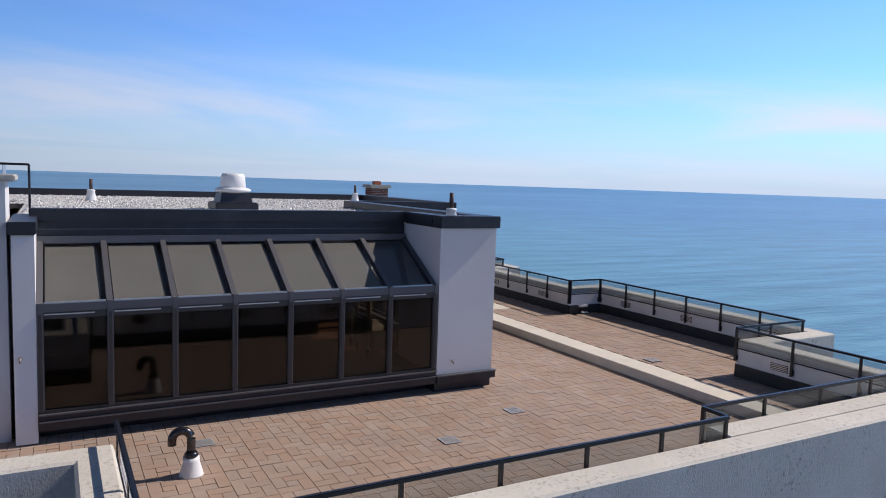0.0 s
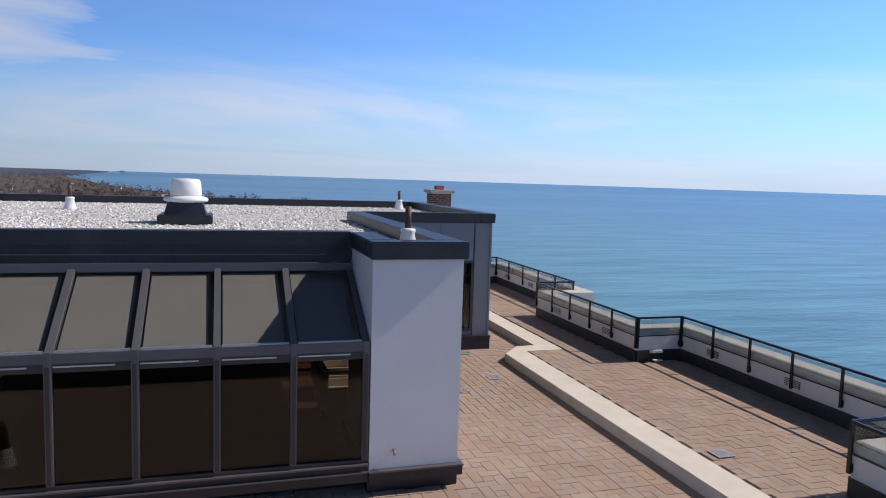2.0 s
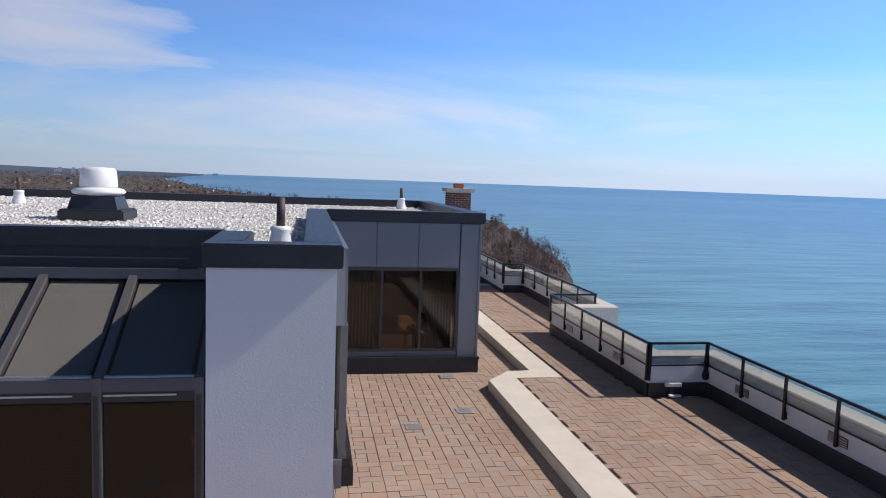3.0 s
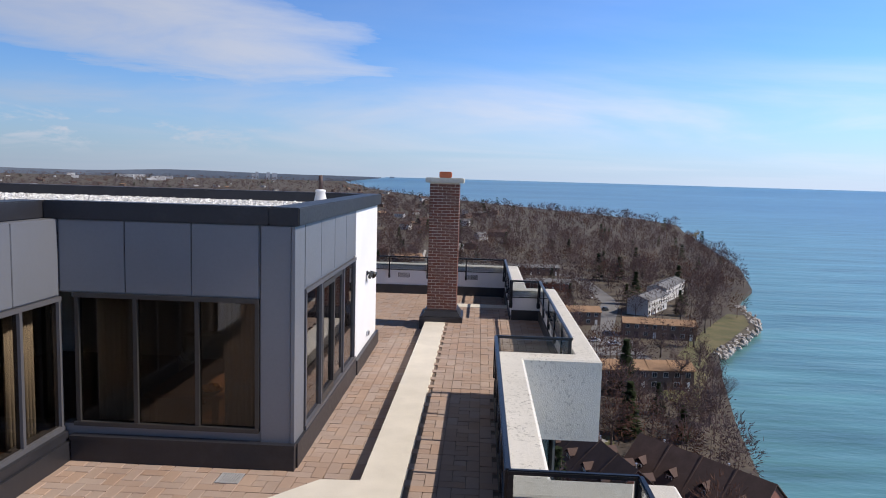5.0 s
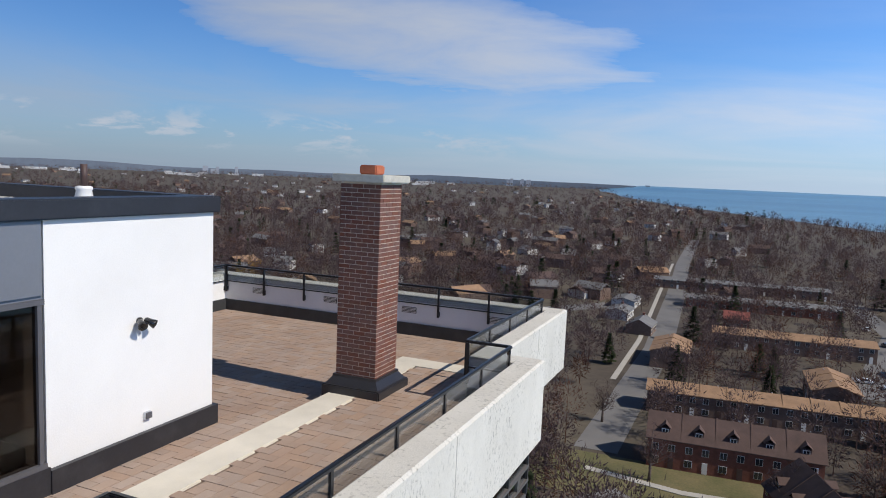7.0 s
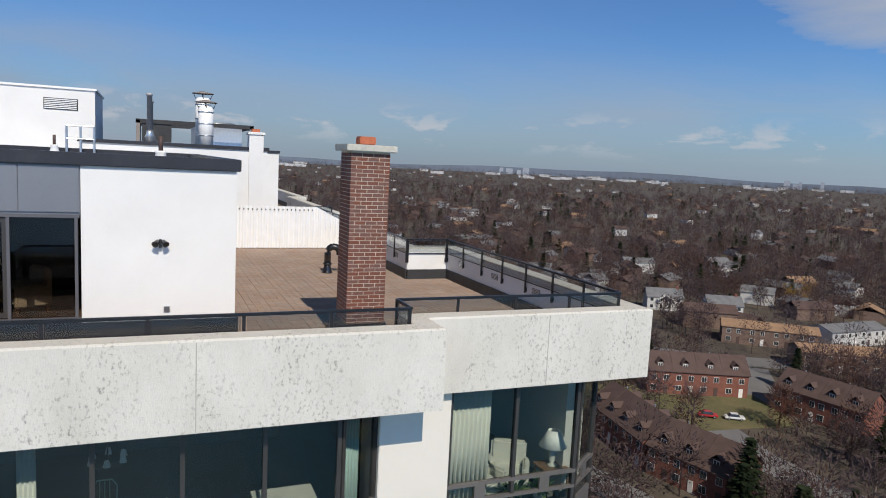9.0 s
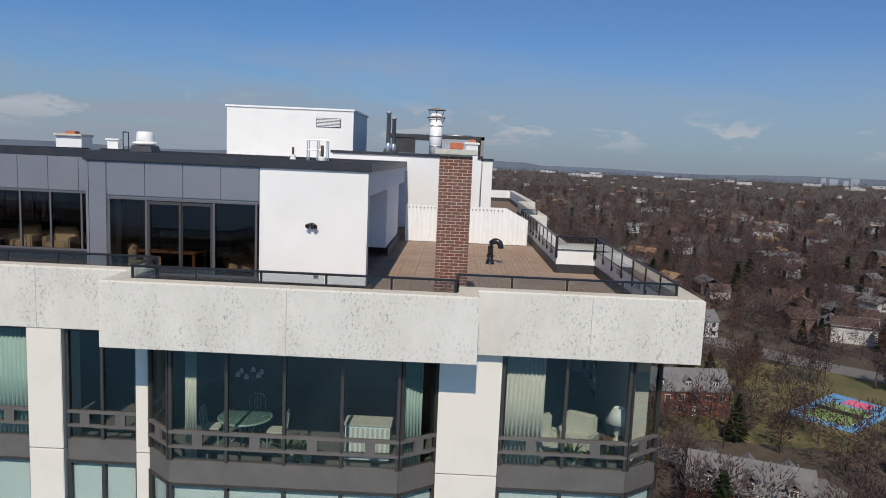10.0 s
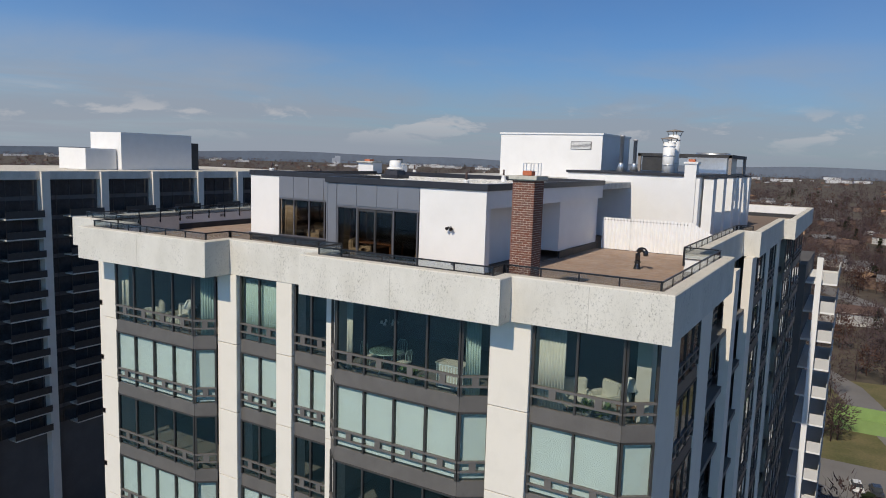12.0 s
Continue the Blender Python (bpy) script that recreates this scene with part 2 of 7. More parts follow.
M_MORTAR = material("mortar", (0.60, 0.53, 0.44), 0.95, var=0.1, scale=8, fine=80, bump=0.3)
M_CAPSTONE = material("chimney_capstone", (0.50, 0.48, 0.42), 0.85, var=0.12, scale=6, fine=60, bump=0.3, stain=0.4, stain_color=(0.2, 0.19, 0.17), stain_scale=4)
M_CLAYPOT = material("orange_clay", (0.45, 0.13, 0.06), 0.75, var=0.12, scale=9, fine=50, bump=0.2)
M_GALV = material("galvanised_steel", (0.62, 0.64, 0.66), 0.38, metal=0.85, var=0.08, scale=7, fine=40, bump=0.06)
M_WHITEMETAL = material("white_sheet_metal", (0.80, 0.80, 0.79), 0.5, var=0.04, scale=2, fine=25, bump=0.05, stain=0.1, stain_color=(0.5, 0.46, 0.4))
M_BLACKPLASTIC = material("black_gloss_pipe", (0.014, 0.014, 0.016), 0.25, var=0.15, scale=9, fine=40, bump=0.05, coat=0.4)
M_RUST = material("rusty_pipe", (0.33, 0.28, 0.245), 0.6, metal=0.3, var=0.25, scale=9, fine=50, bump=0.2, tint=(0.30, 0.27, 0.25))
M_SPANDREL = material("bronze_spandrel", (0.15, 0.135, 0.125), 0.5, metal=0.3, var=0.12, scale=1.4, fine=25, bump=0.08, stain=0.3, stain_color=(0.19, 0.175, 0.165))
M_BRONZE = material("bronze_frame", (0.062, 0.058, 0.056), 0.45, metal=0.4, var=0.12, scale=3, fine=30, bump=0.05)
M_BLIND = material("pale_blind", (0.84, 0.92, 0.92), 0.7, var=0.03, scale=1.2, fine=30, bump=0.08)
M_CURTAIN = material("cream_curtain", (0.68, 0.66, 0.58), 0.85, var=0.06, scale=3, fine=40, bump=0.2)
M_GREENCURTAIN = material("sheer_green_curtain", (0.50, 0.63, 0.58), 0.8, var=0.05, scale=2, fine=40, bump=0.1)
M_TANSHADE = material("tan_roller_shade", (0.25, 0.235, 0.212), 0.85, var=0.05, scale=2, fine=60, bump=0.1)
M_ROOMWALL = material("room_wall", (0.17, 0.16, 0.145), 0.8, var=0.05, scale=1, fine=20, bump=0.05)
M_WOODFLOOR = material("brown_floor", (0.10, 0.058, 0.038), 0.4, var=0.2, scale=2, fine=30, bump=0.08, stretch=(1, 6, 1))
M_WOOD = material("brown_wood", (0.22, 0.115, 0.06), 0.45, var=0.2, scale=5, fine=40, bump=0.1, stretch=(1, 5, 1))
M_FABRIC = material("pale_fabric", (0.62, 0.60, 0.52), 0.9, var=0.08, scale=6, fine=80, bump=0.2)
M_ORANGE = material("orange_fruit", (0.75, 0.36, 0.05), 0.5, var=0.15, scale=20, fine=60, bump=0.1)
M_PLANT = material("house_plant_leaf", (0.10, 0.17, 0.05), 0.55, var=0.25, scale=12, fine=50, bump=0.1)
M_TEAL = material("green_painted_steel", (0.42, 0.58, 0.50), 0.4, metal=0.2, var=0.08, scale=9, fine=40, bump=0.05)
M_SHADE = material("white_lampshade", (0.86, 0.84, 0.78), 0.8, var=0.03, scale=9, fine=60, bump=0.1)
M_GLASS = glass_material("bronze_tinted_glass", (0.86, 0.77, 0.68), 0.58, fresnel=0.035)
M_SLOPEGLASS = glass_material("grey_tinted_glass", (0.90, 0.92, 0.94), 0.86)
M_CLEAR = glass_material("clear_window_glass", (0.90, 0.97, 0.96), 0.76, fresnel=0.045)
M_RAILGLASS = glass_material("smoked_rail_glass", (0.85, 0.88, 0.89), 0.90)
M_LAWN = material("dull_lawn", (0.115, 0.125, 0.045), 0.95, var=0.3, scale=0.12, fine=2.0, bump=0.3, tint=(0.17, 0.14, 0.07))
M_ASPHALT = material("old_asphalt", (0.17, 0.165, 0.165), 0.9, var=0.12, scale=0.15, fine=6, bump=0.2, stain=0.3, stain_color=(0.10, 0.10, 0.10), stain_scale=0.3)
M_PAVE = material("concrete_walk", (0.42, 0.40, 0.37), 0.9, var=0.1, scale=0.4, fine=8, bump=0.2)
M_LAND = material("leaf_litter_ground", (0.085, 0.066, 0.054), 0.98, var=0.35, scale=0.02, fine=0.35, bump=0.4, tint=(0.115, 0.094, 0.070),
                  stain=0.35, stain_color=(0.10, 0.11, 0.05), stain_scale=0.012)
M_ROCK = material("shore_rock", (0.40, 0.37, 0.34), 0.95, var=0.2, scale=0.6, fine=5, bump=0.5, per_piece=0.3)
M_TWIG = material("bare_twigs", (0.112, 0.075, 0.074), 0.95, var=0.32, scale=0.045, fine=0.6, bump=0.0, tint=(0.152, 0.110, 0.108))
M_BUD = material("russet_twigs", (0.125, 0.068, 0.052), 0.95, var=0.3, scale=0.05, fine=0.6, bump=0.0)
M_NEEDLE = material("evergreen_needles", (0.030, 0.048, 0.026), 0.9, var=0.4, scale=0.06, fine=1.2, bump=0.0, tint=(0.055, 0.07, 0.032))
M_WILLOW = material("golden_willow", (0.36, 0.21, 0.05), 0.9, var=0.25, scale=0.1, fine=1.5, bump=0.0)
M_BARK = material("grey_bark", (0.13, 0.10, 0.085), 0.95, var=0.25, scale=2, fine=20, bump=0.3)
M_ROOF_BROWN = material("brown_shingle", (0.092, 0.058, 0.050), 0.9, var=0.18, scale=0.5, fine=5, bump=0.3, stain=0.25, stain_color=(0.07, 0.05, 0.045), stain_scale=0.4)
M_ROOF_TAN = material("tan_shingle", (0.30, 0.185, 0.11), 0.9, var=0.18, scale=0.4, fine=5, bump=0.3, stain=0.4, stain_color=(0.17, 0.12, 0.09), stain_scale=0.25)
M_ROOF_GREY = material("grey_shingle", (0.16, 0.16, 0.165), 0.9, var=0.18, scale=0.5, fine=5, bump=0.3)
M_ROOF_RED = material("maroon_shingle", (0.20, 0.06, 0.05), 0.9, var=0.18, scale=0.5, fine=5, bump=0.3)
M_HBRICK = material("house_brick", (0.20, 0.078, 0.055), 0.9, var=0.2, scale=1.2, fine=12, bump=0.2)
M_HBROWN = material("brown_house_brick", (0.17, 0.115, 0.09), 0.9, var=0.2, scale=1.0, fine=12, bump=0.2)
M_HWHITE = material("white_siding", (0.52, 0.51, 0.49), 0.8, var=0.06, scale=0.8, fine=10, bump=0.15)
M_HGLASS = material("far_window", (0.035, 0.04, 0.045), 0.12, var=0.3, scale=0.6, fine=4, bump=0.0)
M_HTRIM = material("white_trim", (0.74, 0.73, 0.70), 0.6, var=0.04, scale=2, fine=12, bump=0.05)
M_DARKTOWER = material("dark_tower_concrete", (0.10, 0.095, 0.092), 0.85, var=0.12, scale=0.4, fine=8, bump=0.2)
M_FAROFFICE = material("pale_office_wall", (0.50, 0.50, 0.50), 0.8, var=0.15, scale=0.01, fine=0.2, bump=0.0)
# tower walls tinted blue-grey: distance haze painted as base colour
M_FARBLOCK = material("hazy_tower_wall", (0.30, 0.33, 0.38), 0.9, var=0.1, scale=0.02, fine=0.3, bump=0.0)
M_COURT_BLUE = material("blue_court_paint", (0.13, 0.33, 0.58), 0.8, var=0.08, scale=0.4, fine=6, bump=0.1)
M_COURT_GREEN = material("green_court_paint", (0.19, 0.29, 0.10), 0.8, var=0.08, scale=0.4, fine=6, bump=0.1)
M_COURT_PINK = material("pink_court_paint", (0.72, 0.16, 0.28), 0.8, var=0.08, scale=0.4, fine=6, bump=0.1)
M_CARRED = material("red_car_paint", (0.45, 0.03, 0.035), 0.3, var=0.04, scale=3, fine=10, bump=0, coat=0.6)
M_CARWHITE = material("white_car_paint", (0.72, 0.72, 0.72), 0.3, var=0.04, scale=3, fine=10, bump=0, coat=0.6)
M_CARDARK = material("dark_car_paint", (0.04, 0.045, 0.055), 0.3, var=0.04, scale=3, fine=10, bump=0, coat=0.6)
M_TYRE = material("black_rubber", (0.02, 0.02, 0.02), 0.85, var=0.1, scale=5, fine=20, bump=0)
# blue-grey base colour carries the distance haze over the hills
M_FARHILL = material("far_escarpment_haze_tint", (0.12, 0.145, 0.185), 0.98, var=0.12, scale=0.004, fine=0.05, bump=0.0)


def water_material():
    m = bpy.data.materials.new("lake_water")
    m.use_nodes = True
    nt = m.node_tree
    N, L = nt.nodes.new, nt.links.new
    p = nt.nodes["Principled BSDF"]
    geo = N("ShaderNodeNewGeometry")
    sep = N("ShaderNodeSeparateXYZ")
    L(geo.outputs["Position"], sep.inputs[0])

    def nz(scale, stretch, detail=4):
        v = N("ShaderNodeVectorMath")
        v.operation = "MULTIPLY"
        v.inputs[1].default_value = stretch
        L(geo.outputs["Position"], v.inputs[0])
        n = N("ShaderNodeTexNoise")
        n.inputs["Scale"].default_value, n.inputs["Detail"].default_value = scale, detail
        n.inputs["Roughness"].default_value = 0.6
        L(v.outputs[0], n.inputs["Vector"])
        return n.outputs["Fac"]

    ramp = N("ShaderNodeValToRGB")          # shallow teal near the shore, blue and darker slicks far out
    n1 = nz(0.0020, (0.28, 1, 1), 6)
    L(n1, ramp.inputs[0])
    ramp.color_ramp.elements[0].position, ramp.color_ramp.elements[0].color = 0.35, (0.042, 0.135, 0.225, 1)
    ramp.color_ramp.elements[1].position, ramp.color_ramp.elements[1].color = 0.65, (0.095, 0.225, 0.31, 1)
    d = N("ShaderNodeVectorMath")
    d.operation = "DISTANCE"
    d.inputs[1].default_value = (60, 250, -52)
    L(geo.outputs["Position"], d.inputs[0])
    near = N("ShaderNodeMapRange")
    near.inputs["From Min"].default_value, near.inputs["From Max"].default_value = 60, 1300
    near.inputs["To Min"].default_value, near.inputs["To Max"].default_value = 1, 0
    L(d.outputs["Value"], near.inputs["Value"])
    mx = N("ShaderNodeMix")
    mx.data_type = "RGBA"
    L(near.outputs[0], mx.inputs["Factor"]), L(ramp.outputs[0], mx.inputs["A"])
    mx.inputs["B"].default_value = (0.10, 0.235, 0.25, 1)
    rip = N("ShaderNodeMapRange")           # wind ripples drawn out along the shore, light and dark painted as colour
    for key, val in zip(("From Min", "From Max", "To Min", "To Max"), (0.36, 0.64, 0.70, 1.30)):
        rip.inputs[key].default_value = val
    L(nz(0.060, (0.16, 1, 1), 5), rip.inputs["Value"])
    rs = N("ShaderNodeVectorMath")
    rs.operation = "SCALE"
    L(mx.outputs["Result"], rs.inputs[0]), L(rip.outputs[0], rs.inputs["Scale"])
    L(rs.outputs[0], p.inputs["Base Color"])
    p.inputs["Roughness"].default_value, p.inputs["IOR"].default_value = 0.28, 1.33
    b1, b2 = N("ShaderNodeBump"), N("ShaderNodeBump")
    b1.inputs["Strength"].default_value, b1.inputs["Distance"].default_value = 0.8, 1.6
    b2.inputs["Strength"].default_value, b2.inputs["Distance"].default_value = 0.7, 0.5
    L(nz(0.045, (0.22, 1, 1), 3), b1.inputs["Height"])
    L(nz(0.24, (0.4, 1, 1), 3), b2.inputs["Height"])
    L(b1.outputs[0], b2.inputs["Normal"]), L(b2.outputs[0], p.inputs["Normal"])
    return m


M_WATER = water_material()


def let_light_through(m, amount):
    """Thin twigs and needles pass part of the light on to their far side."""
    nt = m.node_tree
    p, out = nt.nodes["Principled BSDF"], nt.nodes["Material Output"]
    tl, mx = nt.nodes.new("ShaderNodeBsdfTranslucent"), nt.nodes.new("ShaderNodeMixShader")
    nt.links.new(p.inputs["Base Color"].links[0].from_socket, tl.inputs["Color"])
    mx.inputs[0].default_value = amount
    p.inputs["Specular IOR Level"].default_value = 0.1
    nt.links.new(p.outputs[0], mx.inputs[1]), nt.links.new(tl.outputs[0], mx.inputs[2]), nt.links.new(mx.outputs[0], out.inputs[0])


for m in (M_TWIG, M_BUD, M_NEEDLE, M_WILLOW):
    let_light_through(m, 0.4)
M_BROWNPIPE = material("brown_vent_pipe", (0.075, 0.045, 0.04), 0.6, var=0.2, scale=9, fine=50, bump=0.1)
M_GRATE = material("grey_drain_grate", (0.40, 0.40, 0.41), 0.6, metal=0.2, var=0.1, scale=9, fine=60, bump=0.1)
M_MORTAR_DARK = material("joint_sealant", (0.40, 0.375, 0.335), 0.8, var=0.12, scale=3, fine=40, bump=0.15)

# ---- building helpers ----
def box(bm, x0, x1, y0, y1, z0, z1, bevel=0.0, mi=0):
    v = [bm.verts.new(c) for c in ((x0, y0, z0), (x1, y0, z0), (x1, y1, z0), (x0, y1, z0),
                                   (x0, y0, z1), (x1, y0, z1), (x1, y1, z1), (x0, y1, z1))]
    fs = [bm.faces.new([v[i] for i in q]) for q in ((3, 2, 1, 0), (4, 5, 6, 7), (0, 1, 5, 4), (1, 2, 6, 5), (2, 3, 7, 6), (3, 0, 4, 7))]
    for f in fs:
        f.material_index = mi
    if bevel:
        bmesh.ops.bevel(bm, geom=list({e for f in fs for e in f.edges}), offset=bevel, segments=2, affect="EDGES")
    return v


def prism(bm, poly, z0, z1):
    lo, hi = [bm.verts.new((x, y, z0)) for x, y in poly], [bm.verts.new((x, y, z1)) for x, y in poly]
    n = len(poly)
    bm.faces.new(hi), bm.faces.new(lo[::-1])
    for i in range(n):
        bm.faces.new((lo[i], lo[(i + 1) % n], hi[(i + 1) % n], hi[i]))


def loop_section(bm, pts):
    return [bm.verts.new(p) for p in pts]


def skin(bm, rings, closed=True, caps=True):
    for a, b in zip(rings, rings[1:]):
        n = len(a)
        for i in range(n if closed else n - 1):
            bm.faces.new((a[i], a[(i + 1) % n], b[(i + 1) % n], b[i]))
    if caps:
        bm.faces.new(rings[0][::-1]), bm.faces.new(rings[-1])


def lathe(bm, profile, seg=20, at=(0, 0, 0)):
    """profile: (radius, height) pairs from the bottom up."""
    rings = [[bm.verts.new((at[0] + max(r, 1e-4) * math.cos(2 * math.pi * i / seg), at[1] + max(r, 1e-4) * math.sin(2 * math.pi * i / seg), at[2] + h))
              for i in range(seg)] for r, h in profile]
    skin(bm, rings)


def tube(bm, pts, r, seg=10):
    """A round tube along points; r is one radius or one for each point."""
    pts = [Vector(p) for p in pts]
    rings = []
    for i, p in enumerate(pts):
        d = (pts[min(i + 1, len(pts) - 1)] - pts[max(i - 1, 0)]).normalized()
        side = d.cross(Vector((0, 0, 1)) if abs(d.z) < 0.95 else Vector((1, 0, 0))).normalized()
        up = side.cross(d)
        rr = r[i] if isinstance(r, (list, tuple)) else r
        rings.append([bm.verts.new(p + rr * (math.cos(2 * math.pi * k / seg) * side + math.sin(2 * math.pi * k / seg) * up)) for k in range(seg)])
    skin(bm, rings)


def mesh_of(name, bm, mats, smooth=False):
    bmesh.ops.recalc_face_normals(bm, faces=bm.faces[:])
    me = bpy.data.meshes.new(name)
    bm.to_mesh(me)
    bm.free()
    for m in mats if isinstance(mats, (list, tuple)) else [mats]:
        me.materials.append(m)
    if smooth:
        for p in me.polygons:
            p.use_smooth = True
    return me


def part(name, bm, mats, parent=None, label="", smooth=False):
    """Links a bmesh as one mesh object, under a thing or a part."""
    ob = new(name, mesh_of(name, bm, mats, smooth))
    if parent:
        ob.parent = parent
    if label:
        ob["label"] = label
    return ob


def thing(name, label, category, group="", at=(0, 0, 0), kind=""):
    ob = new(name)
    ob.location = at
    ob.empty_display_size = 0.1
    return tagged(ob, label, category, group, kind)


def solid(name, bm, mats, label, category, kind="", group="", smooth=False):
    return tagged(part(name, bm, mats, None, "", smooth), label, category, group, kind)


def boxpart(name, dims, mat, parent=None, label="", bevel=0.0):
    bm = bmesh.new()
    box(bm, *dims, bevel=bevel)
    return part(name, bm, mat, parent, label)


def structure(name, dims, mat, label, category, bevel=0.0):
    bm = bmesh.new()
    box(bm, *dims, bevel=bevel)
    return solid(name, bm, mat, label, category, "structure")


def inset(poly, d):
    """A rectilinear polygon (counter-clockwise) moved inwards by d."""
    n, res = len(poly), []
    for i in range(n):
        (ax, ay), (bx, by), (cx, cy) = poly[i - 1], poly[i], poly[(i + 1) % n]
        x = y = None
        for (px, py), (qx, qy) in (((ax, ay), (bx, by)), ((bx, by), (cx, cy))):
            if abs(px - qx) < 1e-6:
                x = bx - d if qy > py else bx + d
            else:
                y = by + d if qx > px else by - d
        res.append((x, y))
    return res


# ---- the tower: outline of the roof parapet, counter-clockwise from the south-west ----
GROUND = -51.0
PAR_TOP, PAR_BOT, RAIL_TOP = 1.0, -0.38, 1.27
OUT = [(-7.52, -5.85), (5.72, -5.85), (5.72, -1.75), (8.05, -1.75), (8.05, 6.2), (6.82, 6.2), (6.82, 10.95),
       (8.12, 10.95), (8.12, 18.6), (7.35, 18.6), (7.35, 23.35), (-2.6, 23.35), (-2.6, 22.0), (-15.0, 22.0), (-15.0, 22.85),
       (-27.5, 22.85), (-27.5, 23.6), (-46.0, 23.6), (-46.0, -2.97), (-7.52, -2.97)]
STEP = 0.20                             # the outer terrace strip lies this much higher, flush with its kerb
INN = inset(OUT, 0.42)
RAILLINE = inset(OUT, 0.46)


def build_parapet():
    n = len(OUT)
    for i in range(n):
        a, b, ia, ib = OUT[i], OUT[(i + 1) % n], INN[i], INN[(i + 1) % n]
        bm = bmesh.new()
        zc = PAR_TOP
        rings = []
        for (o, q) in ((a, ia), (b, ib)):
            dx, dy = q[0] - o[0], q[1] - o[1]
            pts = []
            for f, z in ((0, PAR_BOT), (0, zc - 0.03), (0.09, zc), (0.93, zc), (1.0, zc - 0.02), (1.0, -0.2), (0.9, PAR_BOT)):
                pts.append((o[0] + dx * f, o[1] + dy * f, z))
            rings.append(loop_section(bm, pts))
        skin(bm, rings)
        solid("parapet_wall", bm, M_CONC, "weathered grey concrete roof parapet with dark stains", "parapet", "structure")
        # painted inner lining and the black base flashing
        length = math.hypot(ib[0] - ia[0], ib[1] - ia[1])
        ux, uy = (ib[0] - ia[0]) / length, (ib[1] - ia[1]) / length
        nx, ny = -uy, ux
        for name, z0, z1, t, mat, lab in (("parapet_lining", 0.05, PAR_TOP - 0.06, 0.012, M_WHITEWALL, "white painted inner face of the parapet"),
                                          ("base_flashing", -0.05, 0.46 if 1 <= i <= 8 else 0.30, 0.05, M_BLACKMEM, "black membrane upstand along the parapet")):
            bm = bmesh.new()
            prism(bm, [(ia[0], ia[1]), (ib[0], ib[1]), (ib[0] + nx * t, ib[1] + ny * t), (ia[0] + nx * t, ia[1] + ny * t)], z0, z1)
            solid(name, bm, mat, lab, "wall trim", "structure")
        if length > 2.5 and i not in (15, 16, 17, 18):
            k = max(1, round(length / 2.3))
            for j in range(k):
                s = (j + 0.5) * length / k
                cx, cy = ia[0] + ux * s, ia[1] + uy * s
                add_vent_grille(cx + nx * 0.013, cy + ny * 0.013, ux, uy, nx, ny)


def oriented_box(bm, c, u, n, half_u, depth0, depth1, z0, z1):
    p = [(c[0] + u[0] * s * half_u + n[0] * d, c[1] + u[1] * s * half_u + n[1] * d) for s, d in ((-1, depth0), (1, depth0), (1, depth1), (-1, depth1))]
    prism(bm, p, z0, z1)


def add_vent_grille(cx, cy, ux, uy, nx, ny):
    g = thing("wall_vent", "small grey louvred vent in the painted parapet face", "vent", "vents along the parapet")
    bm = bmesh.new()
    oriented_box(bm, (cx, cy), (ux, uy), (nx, ny), 0.2, 0.0, 0.008, 0.55, 0.70)
    part("backing", bm, M_FLASH, g)
    for z in (0.565, 0.60, 0.635, 0.67):
        bm = bmesh.new()
        oriented_box(bm, (cx, cy), (ux, uy), (nx, ny), 0.19, 0.008, 0.02, z, z + 0.016)
        part("slat", bm, M_GALV, g)


def build_railing(a, b, n, skip_glass=False):
    """One straight run of black guard rail with smoked glass, from a to b; n points to the roof side."""
    length = math.hypot(b[0] - a[0], b[1] - a[1])
    u = ((b[0] - a[0]) / length, (b[1] - a[1]) / length)
    r = thing("guard_railing", "black metal guard railing with smoked glass infill on the parapet", "railing", "roof railings")

    def bar(name, s0, s1, d0, d1, z0, z1, mat, bev=0.0):
        bm = bmesh.new()
        c = (a[0] + u[0] * (s0 + s1) / 2, a[1] + u[1] * (s0 + s1) / 2)
        oriented_box(bm, c, u, n, (s1 - s0) / 2, d0, d1, z0, z1)
        if bev:
            bmesh.ops.bevel(bm, geom=bm.edges[:], offset=bev, segments=2, affect="EDGES")
        return part(name, bm, mat, r)

    bar("top_rail", 0, length, -0.03, 0.03, RAIL_TOP - 0.05, RAIL_TOP, M_RAIL, 0.012)
    bar("lower_rail", 0.02, length - 0.02, -0.005, 0.02, 0.80, 0.825, M_RAIL)
    k = max(1, round(length / 1.25))
    for j in range(k + 1):
        s = min(max(j * length / k, 0.03), length - 0.03)
        bar("post", s - 0.025, s + 0.025, -0.005, 0.028, 0.52, RAIL_TOP - 0.045, M_RAIL)
        bar("foot_plate", s - 0.035, s + 0.035, -0.03, 0.0, 0.54, 0.66, M_RAIL)
        if j < k and not skip_glass:
            pane = bar("glass_pane", s + 0.04, (j + 1) * length / k - 0.04, 0.004, 0.012, 0.84, RAIL_TOP - 0.06, M_RAILGLASS)
            pane.visible_shadow = False


def build_rails():
    n = len(RAILLINE)
    for i in range(n):
        if i in (0, 14, 15, 16, 17, 18):
            continue
        a, b = RAILLINE[i], RAILLINE[(i + 1) % n]
        length = math.hypot(b[0] - a[0], b[1] - a[1])
        if length < 0.5:
            continue
        u = ((b[0] - a[0]) / length, (b[1] - a[1]) / length)
        build_railing(a, b, (-u[1], u[0]))


build_parapet()
build_rails()
